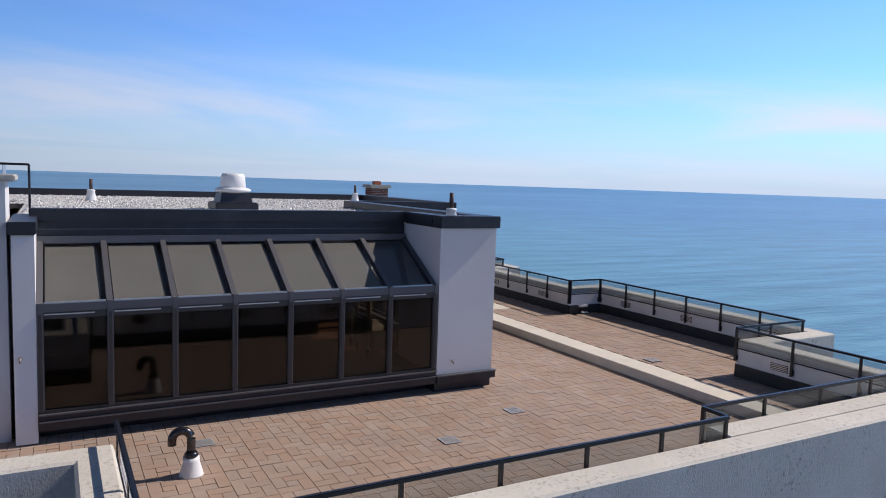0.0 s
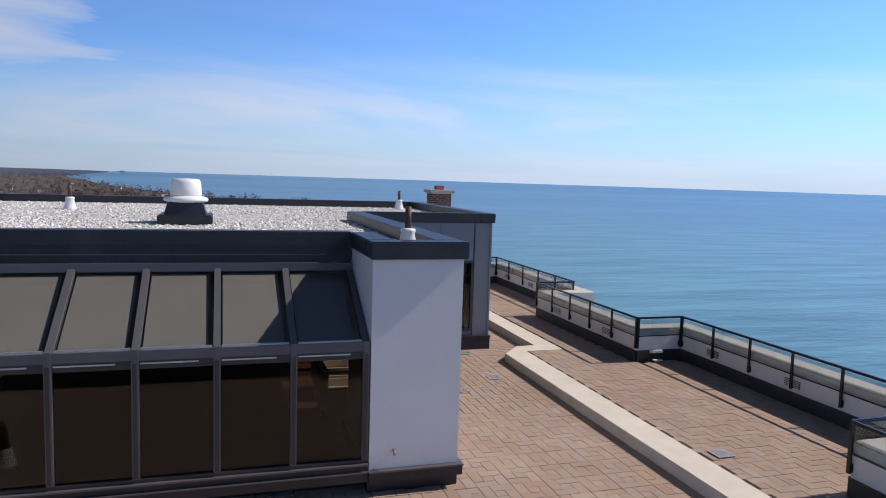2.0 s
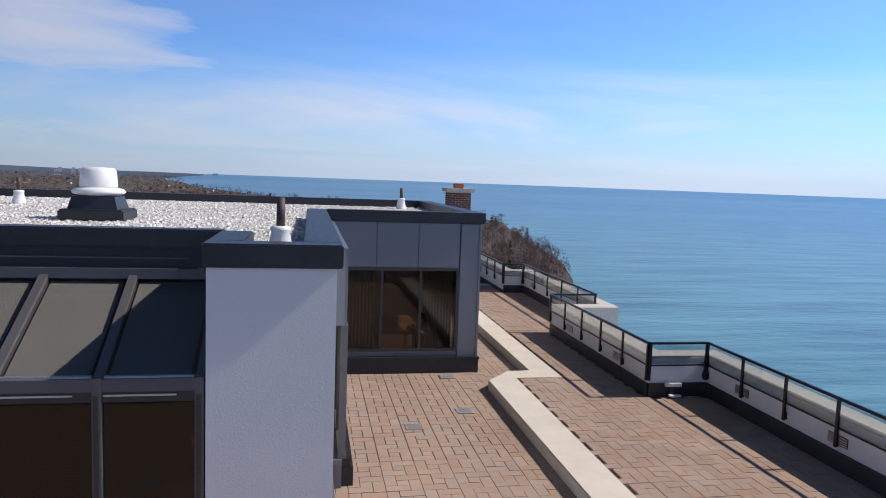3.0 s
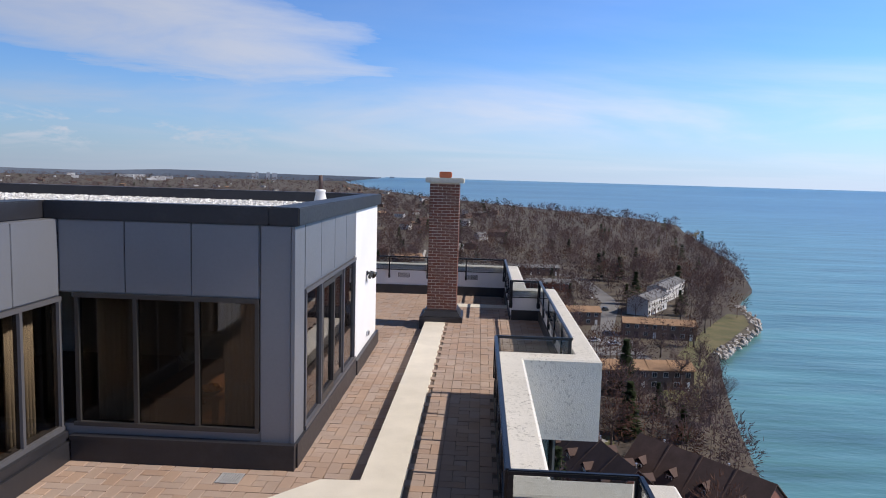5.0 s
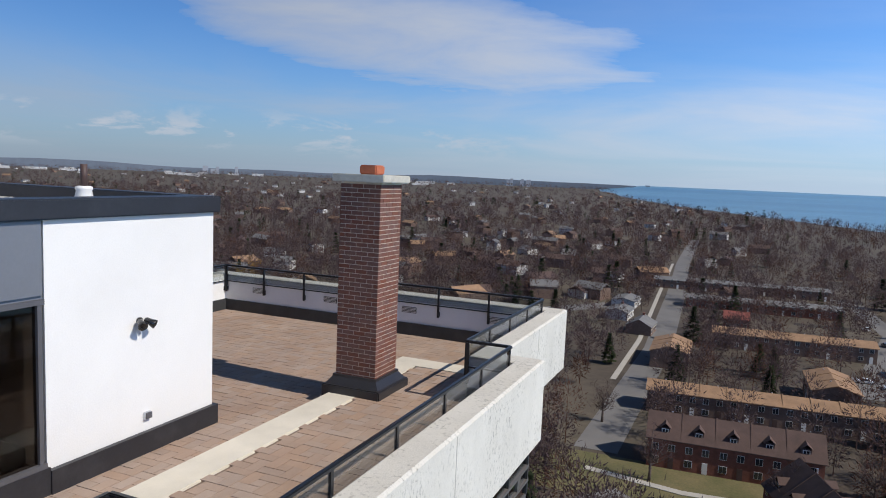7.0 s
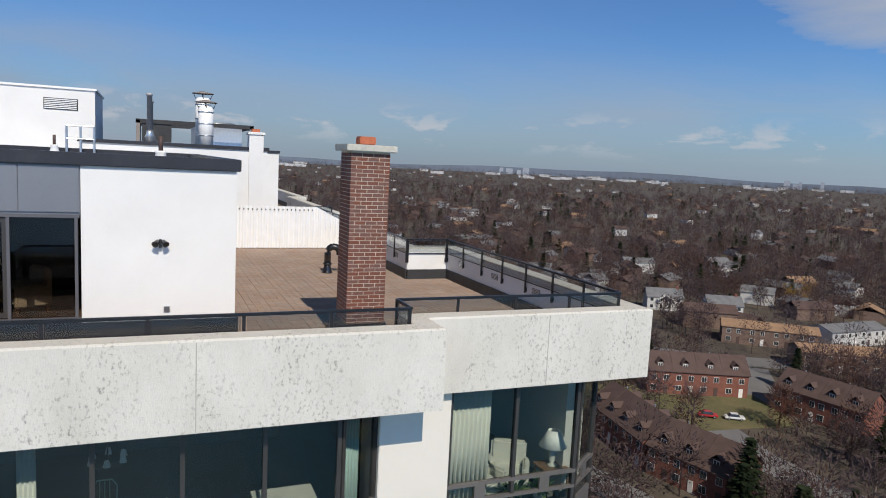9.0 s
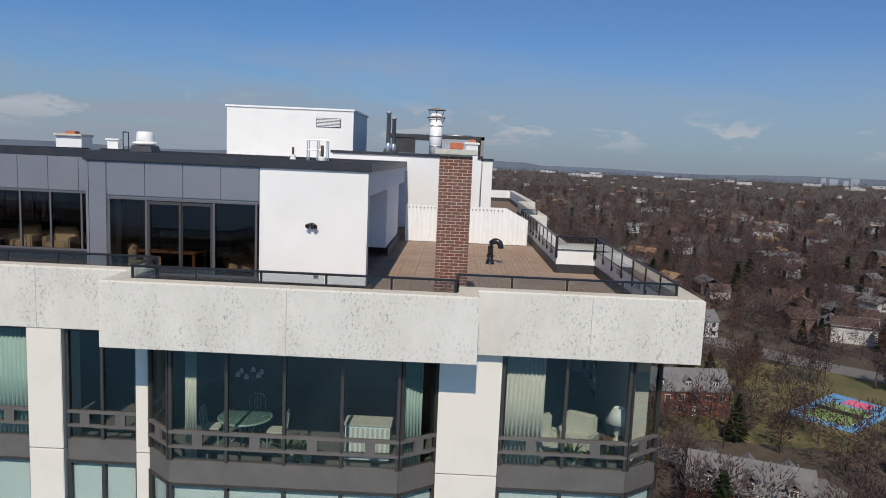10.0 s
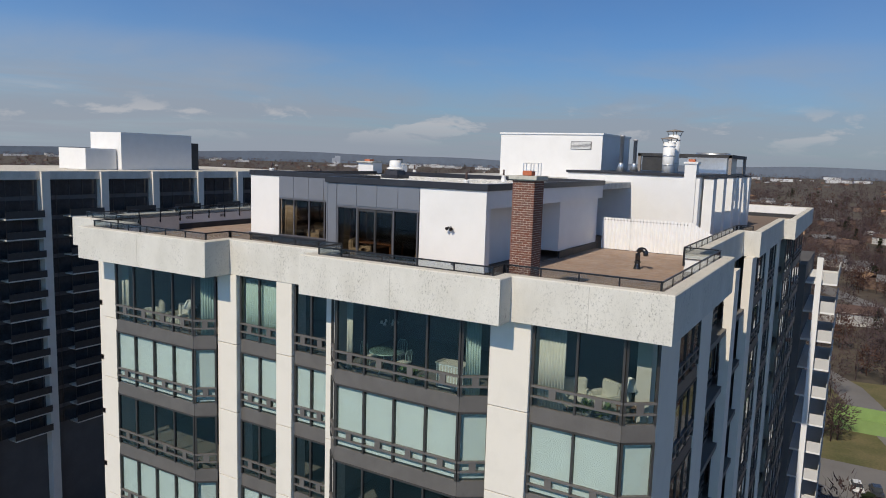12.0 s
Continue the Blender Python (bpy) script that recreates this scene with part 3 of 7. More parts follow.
# the south-east stretch of the parapet is thicker and its rail steps inwards
structure("parapet_thick", (0.05, 5.28, -5.44, -5.02, 0.0, PAR_TOP - 0.004), M_CONC, "thicker stretch of weathered concrete parapet", "parapet", bevel=0.02)
build_railing((-7.06, -5.39), (0.03, -5.39), (0, 1))
build_railing((0.03, -5.39), (0.03, -4.96), (-1, 0))
build_railing((0.03, -4.96), (5.26, -4.96), (0, 1))
# sealed joints between the precast parapet lengths
for x, y in ((8.05, 2.2), (6.82, 8.9), (8.12, 14.74), (7.35, 21.0)):
    structure("trim_joint", (x - 0.01, x + 0.003, y - 0.008, y + 0.008, PAR_BOT + 0.01, PAR_TOP - 0.04), M_MORTAR_DARK, "dark sealed joint in the concrete parapet", "joint")

# roof deck under the pavers, and the upper strip outside the kerb
bm = bmesh.new()
prism(bm, inset(OUT, 0.40), -0.30, -0.03)
solid("floor", bm, M_SAND, "sand-brown bedding under the roof terrace pavers", "roof deck", "structure")

# ---- storeys below the roof: slabs, core, columns and window bays ----
STOREY, TOPFLOOR, NSTOREY = 2.8, -3.22, 17
BODY = [(-7.0, -4.95), (5.0, -4.95), (5.0, -1.2), (6.7, -1.2), (6.7, 5.5), (6.35, 5.5), (6.35, 11.1), (6.7, 11.1), (6.7, 17.9), (6.3, 17.9),
        (6.3, 22.4), (-46, 22.4), (-46, -1.8), (-7.0, -1.8)]
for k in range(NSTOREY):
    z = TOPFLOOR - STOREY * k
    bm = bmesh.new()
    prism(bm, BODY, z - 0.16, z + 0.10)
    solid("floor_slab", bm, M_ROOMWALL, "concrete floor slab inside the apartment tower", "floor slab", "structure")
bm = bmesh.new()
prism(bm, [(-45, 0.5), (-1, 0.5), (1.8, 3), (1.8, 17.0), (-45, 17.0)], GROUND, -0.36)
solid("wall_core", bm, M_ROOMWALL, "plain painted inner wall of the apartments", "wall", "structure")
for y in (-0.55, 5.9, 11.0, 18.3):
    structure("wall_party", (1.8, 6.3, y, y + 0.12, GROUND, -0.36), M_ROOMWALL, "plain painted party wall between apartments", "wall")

COLS = [(6.0, 7.12, 17.85, 19.2), (6.0, 6.80, 11.08, 11.42), (6.0, 6.80, 8.64, 9.42), (6.0, 6.85, 5.52, 6.58), (6.0, 6.9, -1.9, -0.75)]
for c in COLS:
    x0, x1, y0, y1 = c
    for k in range(NSTOREY + 1):
        top = PAR_BOT if k == 0 else TOPFLOOR - STOREY * (k - 1) + 0.04
        bot = TOPFLOOR - STOREY * k + 0.05 if k < NSTOREY else GROUND
        structure("wall_pier", (x0, x1, y0, y1, bot, top - 0.012), M_PRECAST, "pale precast concrete pier between window bays", "pier", bevel=0.012)


def window_run(p0, p1, panes, k, blinds, joined=False, glass=None):
    """One storey of glazing along p0-p1 (outside on the right hand): frame, panes, rails, spandrel and what hangs behind."""
    length = math.hypot(p1[0] - p0[0], p1[1] - p0[1])
    u = ((p1[0] - p0[0]) / length, (p1[1] - p0[1]) / length)
    n = (u[1], -u[0])
    top = PAR_BOT - 0.02 if k == 0 else TOPFLOOR - STOREY * (k - 1) - 0.27
    sp_top = TOPFLOOR - STOREY * k + 0.25
    w = tagged(new("window_bay"), "bronze-framed apartment window with a double sill rail" + (" and drawn pale blinds" if blinds else ""), "window", "apartment windows", "structure")

    def bar(name, s0, s1, d0, d1, z0, z1, mat, parent=w):
        bm = bmesh.new()
        c = (p0[0] + u[0] * (s0 + s1) / 2, p0[1] + u[1] * (s0 + s1) / 2)
        oriented_box(bm, c, u, n, (s1 - s0) / 2, d0, d1, z0, z1)
        return part(name, bm, mat, parent)

    if k > 4 or joined:        # far down or out of sight: one mesh for each surface
        groups = {}

        def bar(name, s0, s1, d0, d1, z0, z1, mat, parent=w):
            key = {"mullion": "frame", "head": "frame", "sill_rail": "sill_rails", "rail_block": "sill_rails"}.get(name, name)
            c = (p0[0] + u[0] * (s0 + s1) / 2, p0[1] + u[1] * (s0 + s1) / 2)
            if key not in groups:
                groups[key] = (bmesh.new(), mat)
            oriented_box(groups[key][0], c, u, n, (s1 - s0) / 2, d0, d1, z0, z1)

    for j in range(panes + 1):
        s = min(max(j * length / panes, 0.035), length - 0.035)
        bar("mullion", s - 0.035, s + 0.035, -0.06, 0.05, sp_top, top, M_BRONZE)
    bar("head", 0, length, -0.06, 0.045, top - 0.06, top, M_BRONZE)
    bar("sill_rail", 0, length, -0.03, 0.06, sp_top + 0.60, sp_top + 0.67, M_SPANDREL)
    bar("sill_rail", 0, length, -0.03, 0.06, sp_top + 0.28, sp_top + 0.34, M_SPANDREL)
    bar("spandrel", 0, length, -0.12, 0.02, sp_top - 0.52, sp_top, M_SPANDREL)
    for j in range(panes):
        s0, s1 = j * length / panes + 0.03, (j + 1) * length / panes - 0.03
        g = bar("pane", s0, s1, -0.01, 0.004, sp_top + 0.02, top - 0.05, glass or M_CLEAR)
        if g:
            g.visible_shadow = False
        bar("rail_block", (s0 + s1) / 2 - 0.11, (s0 + s1) / 2 + 0.11, 0.0, 0.055, sp_top + 0.34, sp_top + 0.60, M_SPANDREL)
        if blinds and blinds[j % len(blinds)]:
            b = bar("blind", s0 + 0.01, s1 - 0.01, -0.10, -0.085, sp_top + 0.05, top - 0.07, M_BLIND)
    if k > 4 or joined:
        for key, (bm, mat) in groups.items():
            ob = part(key, bm, mat, w)
            ob.visible_shadow = key != "pane"
    return w


BLIND_ROWS = {0: {}, 1: "all", 2: {"ne": (0, 1)}, 3: "all", 4: {"s": (1, 0, 1, 1)}, 5: "all", 6: "all"}
RUNS = [("ne", (6.95, 19.22), (6.95, 22.05), 2), ("nec", (6.95, 22.05), (6.35, 22.85), 1),
        ("es", (6.88, 11.44), (7.5, 12.12), 1), ("e", (7.5, 12.12), (7.5, 17.06), 4), ("en", (7.5, 17.06), (6.95, 17.84), 1),
        ("strip", (6.62, 9.44), (6.62, 11.07), 2), ("a", (6.62, 6.60), (6.62, 8.63), 2),
        ("ss", (6.95, -0.74), (7.45, -0.05), 1), ("s", (7.45, -0.05), (7.45, 4.82), 4), ("sn", (7.45, 4.82), (6.9, 5.5), 1)]
for k in range(NSTOREY):
    for name, p0, p1, panes in RUNS:
        row = BLIND_ROWS.get(k, "all")
        if row == "all":
            blinds = (1,)
        else:
            blinds = row.get(name, ())
        window_run(p0, p1, panes, k, blinds)

# the other facades, mostly out of sight: north with recessed window strips, west and south plain
def facade_wall(x0, x1, y0, y1, label="painted concrete facade wall of the tower"):
    structure("wall_facade", (x0, x1, y0, y1, GROUND, PAR_BOT - 0.004), M_PRECAST, label, "wall")


for x1, x0 in ((6.3, 2.6), (-1.0, -3.2), (-8.6, -9.9), (-14.2, -16.0), (-21.0, -22.4), (-27.0, -29.0), (-34, -36), (-44, -46)):
    facade_wall(x0, x1, 22.2, 22.62)
for x1, x0, y in ((2.6, -1.0, 22.55), (-3.2, -8.6, 21.9), (-9.9, -14.2, 21.9), (-16.0, -21.0, 22.5), (-22.4, -27.0, 22.5), (-29, -34, 23.0), (-36, -44, 23.0)):
    for k in range(12):
        window_run((x1, y), (x0, y), 3, k, (1, 0, 0) if k % 3 == 1 else (), True)
facade_wall(-46.4, -46.0, -1.8, 22.4)
facade_wall(-46.0, -7.0, -2.0, -1.6)
for x0, x1 in ((-7.0, -5.4), (-2.2, -0.8), (2.6, 5.0)):
    facade_wall(x0, x1, -4.95, -4.6)
for x0, x1 in ((-5.4, -2.2), (-0.8, 2.6)):
    for k in range(8):
        window_run((x0, -4.8), (x1, -4.8), 3, k, (), True)
facade_wall(4.7, 5.0, -4.6, -1.2)
facade_wall(5.0, 6.7, -1.5, -1.2)

# ---- the penthouse ----
WT, ROOF, COPE = 3.28, 3.30, 3.52       # wall head, gravel level, coping top


def coping(x0, x1, y0, y1, z0=WT, z1=COPE):
    structure("roof_coping", (x0, x1, y0, y1, z0, z1), M_FLASH, "dark metal coping along the penthouse roof edge", "coping", bevel=0.015)


# roof slab and gravel
ROOF_POLY = [(-8.3, 2.3), (0.0, 2.3), (0.0, 8.6), (3.4, 8.6), (3.4, 15.6), (-9.6, 15.6), (-9.6, 11.5), (-8.3, 11.5)]
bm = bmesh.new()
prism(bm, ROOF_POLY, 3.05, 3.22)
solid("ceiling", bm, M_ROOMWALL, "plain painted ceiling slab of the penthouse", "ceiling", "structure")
bm = bmesh.new()
prism(bm, inset(ROOF_POLY, 0.02), 3.22, 3.30)
solid("roof_gravel_bed", bm, M_GRAVEL, "pale grey gravel ballast over the flat roof", "gravel roof", "structure")

# south-east white pier, full height, with its black base
structure("wall_south_east", (-1.06, 0.22, 0.62, 0.94, 0.364, WT), M_STUCCO, "white stucco end pier of the penthouse", "wall")
structure("wall_east_south", (-0.10, 0.22, 0.94, 2.72, 0.364, WT), M_STUCCO, "white stucco side wall of the penthouse", "wall")
structure("wall_pier_side", (-1.06, -0.70, 0.94, 2.4, 0.364, WT), M_STUCCO, "white stucco cheek wall beside the sloped glazing", "wall")
structure("baseboard_pier", (-1.06, 0.25, 0.70, 2.76, -0.02, 0.20), M_FLASH, "dark recessed metal base of the white pier", "base flashing")
structure("baseboard_pier_band", (-1.07, 0.28, 0.55, 2.77, 0.20, 0.335), M_FLASH, "dark metal apron band round the white pier", "base flashing")
structure("baseboard_pier_lip", (-1.075, 0.29, 0.53, 2.775, 0.337, 0.36), M_FRAME, "pale edge strip over the base flashing", "base flashing")
coping(-1.10, 0.28, 0.56, 0.92)
coping(-0.12, 0.28, 0.92, 8.42)
coping(-1.10, -0.72, 0.92, 2.18)
bm = bmesh.new()
prism(bm, [(-0.72, 0.92), (-0.12, 0.92), (-0.12, 2.32), (-0.72, 2.32)], 3.18, 3.30)
solid("roof_pier_gravel", bm, M_GRAVEL, "gravel between the raised copings of the pier", "gravel roof", "structure")

# recessed east wall in grey panels with five tall windows
XR = 0.42


def clad_panels(axis, const, s0, s1, n, z0, z1, sign, name="cladding_panel", gap=0.012):
    """A run of flat metal panels on a wall; axis 'y' runs along y at x=const and faces sign*x."""
    w = (s1 - s0) / n
    holder = tagged(new("wall_cladding"), "grey metal panel cladding with narrow joints", "wall cladding", "", "structure")
    for i in range(n):
        a, b = s0 + i * w + gap / 2, s0 + (i + 1) * w - gap / 2
        bm = bmesh.new()
        d0, d1 = (const, const + sign * 0.03) if sign > 0 else (const + sign * 0.03, const)
        box(bm, *((d0, d1, a, b, z0, z1) if axis == "y" else (a, b, d0, d1, z0, z1)), bevel=0.006)
        part(name, bm, M_CLAD, holder)


def glazing(axis, const, s0, s1, edges, z0, z1, sign, glass, name, label, frame=None, parent_kind="structure", fw=0.055):
    """A framed strip window; edges are the mullion places along the run."""
    frame = frame or M_FRAME
    w = tagged(new(name), label, "window", "", parent_kind)

    def put(nm, a, b, d0, d1, za, zb, mat):
        bm = bmesh.new()
        lo, hi = sorted((const + sign * d0, const + sign * d1))
        box(bm, *((lo, hi, a, b, za, zb) if axis == "y" else (a, b, lo, hi, za, zb)))
        return part(nm, bm, mat, w)

    for e in edges:
        put("mullion", e - fw / 2, e + fw / 2, -0.05, 0.045, z0, z1, frame)
    put("head", s0, s1, -0.05, 0.05, z1, z1 + 0.06, frame)
    put("sill", s0, s1, -0.05, 0.06, z0 - 0.06, z0, frame)
    for a, b in zip(edges, edges[1:]):
        g = put("pane", a + fw / 2, b - fw / 2, -0.004, 0.004, z0, z1, glass)
        g.visible_shadow = False
    return w


glazing("y", XR, 2.75, 8.40, [2.78, 3.72, 4.68, 5.62, 6.58, 7.56, 8.37], 0.46, 2.18, 1, M_GLASS, "window_1",
        "row of tall bronze-glazed windows in grey frames")
structure("wall_recess_head", (XR - 0.22, XR - 0.002, 2.72, 8.42, 2.24, WT), M_CLAD, "grey metal wall over the tall windows", "wall")
structure("wall_recess_base", (XR - 0.22, XR - 0.002, 2.72, 8.42, 0.0, 0.40), M_CLAD, "grey metal base wall under the tall windows", "wall")
clad_panels("y", XR, 2.74, 8.38, 6, 2.26, WT - 0.01, 1)
bm = bmesh.new()
prism(bm, [(XR, 2.78), (XR + 0.12, 2.78), (XR + 0.12, 8.36), (XR, 8.36)], 0.28, 0.40)
prism(bm, [(XR, 2.78), (XR + 0.16, 2.78), (XR + 0.16, 8.36), (XR, 8.36)], -0.02, 0.276)
solid("baseboard_recess", bm, M_FLASH, "dark sloping base flashing below the windows", "base flashing", "structure")

# projecting box: south face and east face
YB, XB = 8.42, 3.60
structure("wall_box_south_head", (XR, XB - 0.002, YB + 0.002, YB + 0.22, 2.30, WT), M_CLAD, "dark grey metal wall over the dining window", "wall")
structure("wall_box_south_base", (XR, XB - 0.002, YB + 0.002, YB + 0.22, 0.0, 0.48), M_CLAD, "dark grey metal base under the dining window", "wall")
structure("wall_box_corner", (3.16, XB - 0.002, YB + 0.002, 8.93, 0.0, WT - 0.004), M_CLAD, "dark grey metal corner post of the projecting room", "wall")
clad_panels("x", YB, XR + 0.03, 3.15, 3, 2.32, WT - 0.01, -1)
clad_panels("x", YB, 3.17, XB - 0.016, 1, 0.34, WT - 0.01, -1)
structure("trim_corner", (3.585, 3.634, 8.386, 8.452, 0.34, WT - 0.01), M_CLAD, "grey metal corner trim of the projecting room", "trim")
glazing("x", YB, XR + 0.2, 3.15, [0.68, 1.48, 2.32, 3.13], 0.54, 2.24, -1, M_GLASS, "window_2",
        "three-pane bronze-glazed dining room window", frame=M_BRONZE)
structure("baseboard_box_south", (XR + 0.17, XB + 0.05, YB - 0.10, YB - 0.002, -0.02, 0.30), M_FLASH, "dark metal base flashing", "base flashing")
structure("baseboard_box_lip", (XR + 0.17, XB + 0.06, YB - 0.13, YB - 0.002, 0.303, 0.36), M_FLASH, "dark metal ledge over the base flashing", "base flashing")
structure("wall_box_east_head", (XB - 0.2, XB - 0.004, 8.94, 12.93, 2.36, WT), M_CLAD, "grey metal wall over the sliding doors", "wall")
structure("wall_box_east_base", (XB - 0.2, XB - 0.004, 8.94, 12.93, 0.0, 0.34), M_CLAD, "grey metal sill wall under the sliding doors", "wall")
clad_panels("y", XB, 8.455, 8.92, 1, 0.34, WT - 0.01, 1)
clad_panels("y", XB, 8.94, 12.92, 4, 2.40, WT - 0.01, 1)
glazing("y", XB, 8.95, 12.92, [8.99, 9.97, 11.75, 12.86], 0.40, 2.30, 1, M_GLASS, "window_3", "sliding glass doors in grey metal frames with bronze glass")
for a, b, d in ((10.0, 10.90, 0.02), (10.85, 11.72, -0.02)):
    dr = tagged(new("door_1"), "sliding glass door leaf with a dark metal frame", "door", "", "structure")
    for nm, q in (("stile", (a, a + 0.07)), ("stile", (b - 0.07, b))):
        boxpart(nm, (XB + d - 0.02, XB + d + 0.03, *q, 0.42, 2.28), M_BRONZE, dr)
    boxpart("rail", (XB + d - 0.02, XB + d + 0.03, a + 0.07, b - 0.07, 0.42, 0.52), M_BRONZE, dr)
    boxpart("rail", (XB + d - 0.02, XB + d + 0.03, a + 0.07, b - 0.07, 2.20, 2.28), M_BRONZE, dr)
structure("baseboard_box_east", (XB + 0.002, XB + 0.07, 8.44, 12.95, -0.02, 0.34), M_FLASH, "dark metal base flashing under the doors", "base flashing")
structure("wall_east_white", (3.25, 3.62, 12.94, 15.76, 0.30, WT), M_STUCCO, "bright white stucco end wall of the penthouse", "wall")
structure("baseboard_east_white", (3.20, 3.69, 12.952, 15.82, -0.02, 0.30), M_FLASH, "dark metal base flashing of the white wall", "base flashing")
coping(3.30, 3.70, 8.34, 15.84)
coping(0.28, 3.30, 8.34, 8.62)

# north side: open recess with a door, low white walls, fascia
structure("wall_north_fascia", (-9.6, 3.248, 15.42, 15.74, 2.62, WT), M_STUCCO, "white stucco fascia over the covered recess", "wall")
coping(-9.7, 3.30, 15.5, 15.82)
structure("wall_north_pier", (-9.6, -4.6, 15.2, 15.5, 0.32, 2.62), M_STUCCO, "white stucco north wall of the penthouse", "wall")
structure("wall_north_return", (-4.6, -4.3, 13.8, 15.5, 0.32, 2.62), M_STUCCO, "white stucco return wall of the recess", "wall")
structure("wall_north_recess", (-4.3, 3.25, 13.7, 14.0, 0.0, 3.05), M_STUCCO, "white stucco back wall of the recess", "wall")
structure("baseboard_north", (-9.6, -4.25, 15.52, 15.60, -0.02, 0.32), M_BLACKMEM, "black membrane base along the north wall", "base flashing")
structure("door_2", (0.4, 1.9, 14.0, 14.06, 0.1, 2.3), M_HGLASS, "dark glazed terrace door in the recess", "door")
structure("wall_west_close", (-9.6, -9.3, 2.5, 15.2, 0.0, 3.05), M_STUCCO, "white stucco party wall of the penthouse", "wall")
coping(-9.75, -9.45, 2.2, 15.5)

# south face: sunroom with sloped glazing
SX0, SX1, SY = -7.92, -1.075, 0.68
KNEE, HEADZ, HEADY = 2.12, 2.96, 2.20
NB = 7
sun_room = tagged(new("window_4"), "sunroom glazing with sloped roof panes in grey metal frames", "sunroom glazing", "", "structure")
edges = [SX0 + 0.045 + i * (SX1 - SX0 - 0.09) / NB for i in range(NB + 1)]
for i, e in enumerate(edges):
    a, b = e - 0.045, e + 0.045
    boxpart("mullion", (a, b, SY - 0.06, SY + 0.06, 0.51, KNEE + 0.05), M_FRAME, sun_room, bevel=0.008)
    boxpart("cover_cap", (a + 0.02, b - 0.02, SY - 0.075, SY - 0.062, 0.53, KNEE - 0.12), M_BRONZE, sun_room)
    bm = bmesh.new()
    ring = lambda x: [bm.verts.new((x, SY - 0.05, KNEE)), bm.verts.new((x, SY + 0.06, KNEE - 0.08)), bm.verts.new((x, HEADY, HEADZ - 0.08)), bm.verts.new((x, HEADY, HEADZ + 0.05))]
    skin(bm, [ring(a), ring(b)])
    part("rafter", bm, M_FRAME, sun_room)
boxpart("knee_beam", (SX0, SX1, SY - 0.045, SY + 0.08, KNEE - 0.09, KNEE + 0.035), M_FRAME, sun_room)
boxpart("knee_channel", (SX0, SX1, SY - 0.03, SY + 0.06, KNEE - 0.20, KNEE - 0.094), M_BRONZE, sun_room)
for a, b in zip(edges, edges[1:]):
    boxpart("drip_edge", (a + 0.06, b - 0.22, SY - 0.05, SY - 0.032, KNEE - 0.135, KNEE - 0.118), M_GALV, sun_room)
boxpart("head_rail", (SX0, SX1, HEADY - 0.06, HEADY + 0.05, HEADZ - 0.03, HEADZ + 0.09), M_FRAME, sun_room)
boxpart("sill", (SX0, SX1, SY - 0.05, SY + 0.08, 0.462, 0.51), M_BRONZE, sun_room)
for i in range(NB):
    a, b = edges[i] + 0.05, edges[i + 1] - 0.05
    pane = boxpart("pane", (a, b, SY - 0.004, SY + 0.004, 0.51, KNEE - 0.20), M_GLASS, sun_room)
    pane.visible_shadow = False
    bm = bmesh.new()
    f = [(SY + 0.02, KNEE + 0.01), (SY + 0.03, KNEE - 0.005), (HEADY, HEADZ - 0.012), (HEADY, HEADZ + 0.008)]
    skin(bm, [[bm.verts.new((x, y, z)) for y, z in f] for x in (a, b)])
    pane = part("roof_pane", bm, M_SLOPEGLASS, sun_room)
    pane.visible_shadow = False
    boxpart("pane_gasket", (a + 0.01, b - 0.01, SY + 0.0, SY + 0.05, KNEE + 0.03, KNEE + 0.055), M_GALV, sun_room)
    # roller shade just under each sloped pane
    bm = bmesh.new()
    f = [(SY + 0.14, KNEE + 0.02), (SY + 0.15, KNEE + 0.005), (HEADY - 0.02, HEADZ - 0.085), (HEADY - 0.02, HEADZ - 0.07)]
    skin(bm, [[bm.verts.new((x, y, z)) for y, z in f] for x in (a + 0.02, b - 0.06)])
    solid("roller_shade", bm, M_TANSHADE, "tan roller shade drawn under the sloped sunroom pane", "shade", group="sunroom shades")
structure("wall_sunroom_fascia", (SX0 - 0.05, SX1, HEADY + 0.05, HEADY + 0.2, HEADZ + 0.09, WT + 0.02), M_FLASH, "dark metal fascia over the sloped glazing", "fascia")
structure("trim_fascia", (SX0 - 0.05, SX1 - 0.4, HEADY + 0.03, HEADY + 0.05, 3.16, 3.175), M_FRAME, "thin pale joint line on the dark fascia", "trim")
coping(SX0 - 0.1, SX1, HEADY - 0.02, HEADY + 0.28, WT + 0.02, COPE)
structure("baseboard_sunroom", (SX0, SX1, 0.98, 1.25, -0.02, 0.20), M_FLASH, "dark recessed metal base under the sunroom glazing", "base flashing")
structure("baseboard_sunroom_band", (SX0, SX1, 0.60, 1.25, 0.20, 0.33), M_FLASH, "dark metal apron under the sunroom glazing", "base flashing")
structure("baseboard_sunroom_edge", (SX0, SX1, 0.565, 1.25, 0.333, 0.352), M_FRAME, "pale folded edge of the dark metal base", "base flashing")
structure("baseboard_sunroom_step", (SX0, SX1, 0.61, 1.25, 0.355, 0.435), M_FLASH, "dark upper step of the metal base", "base flashing")
structure("baseboard_sunroom_lip", (SX0, SX1, 0.575, 1.25, 0.438, 0.460), M_FRAME, "pale metal ledge under the sunroom glazing", "base flashing")

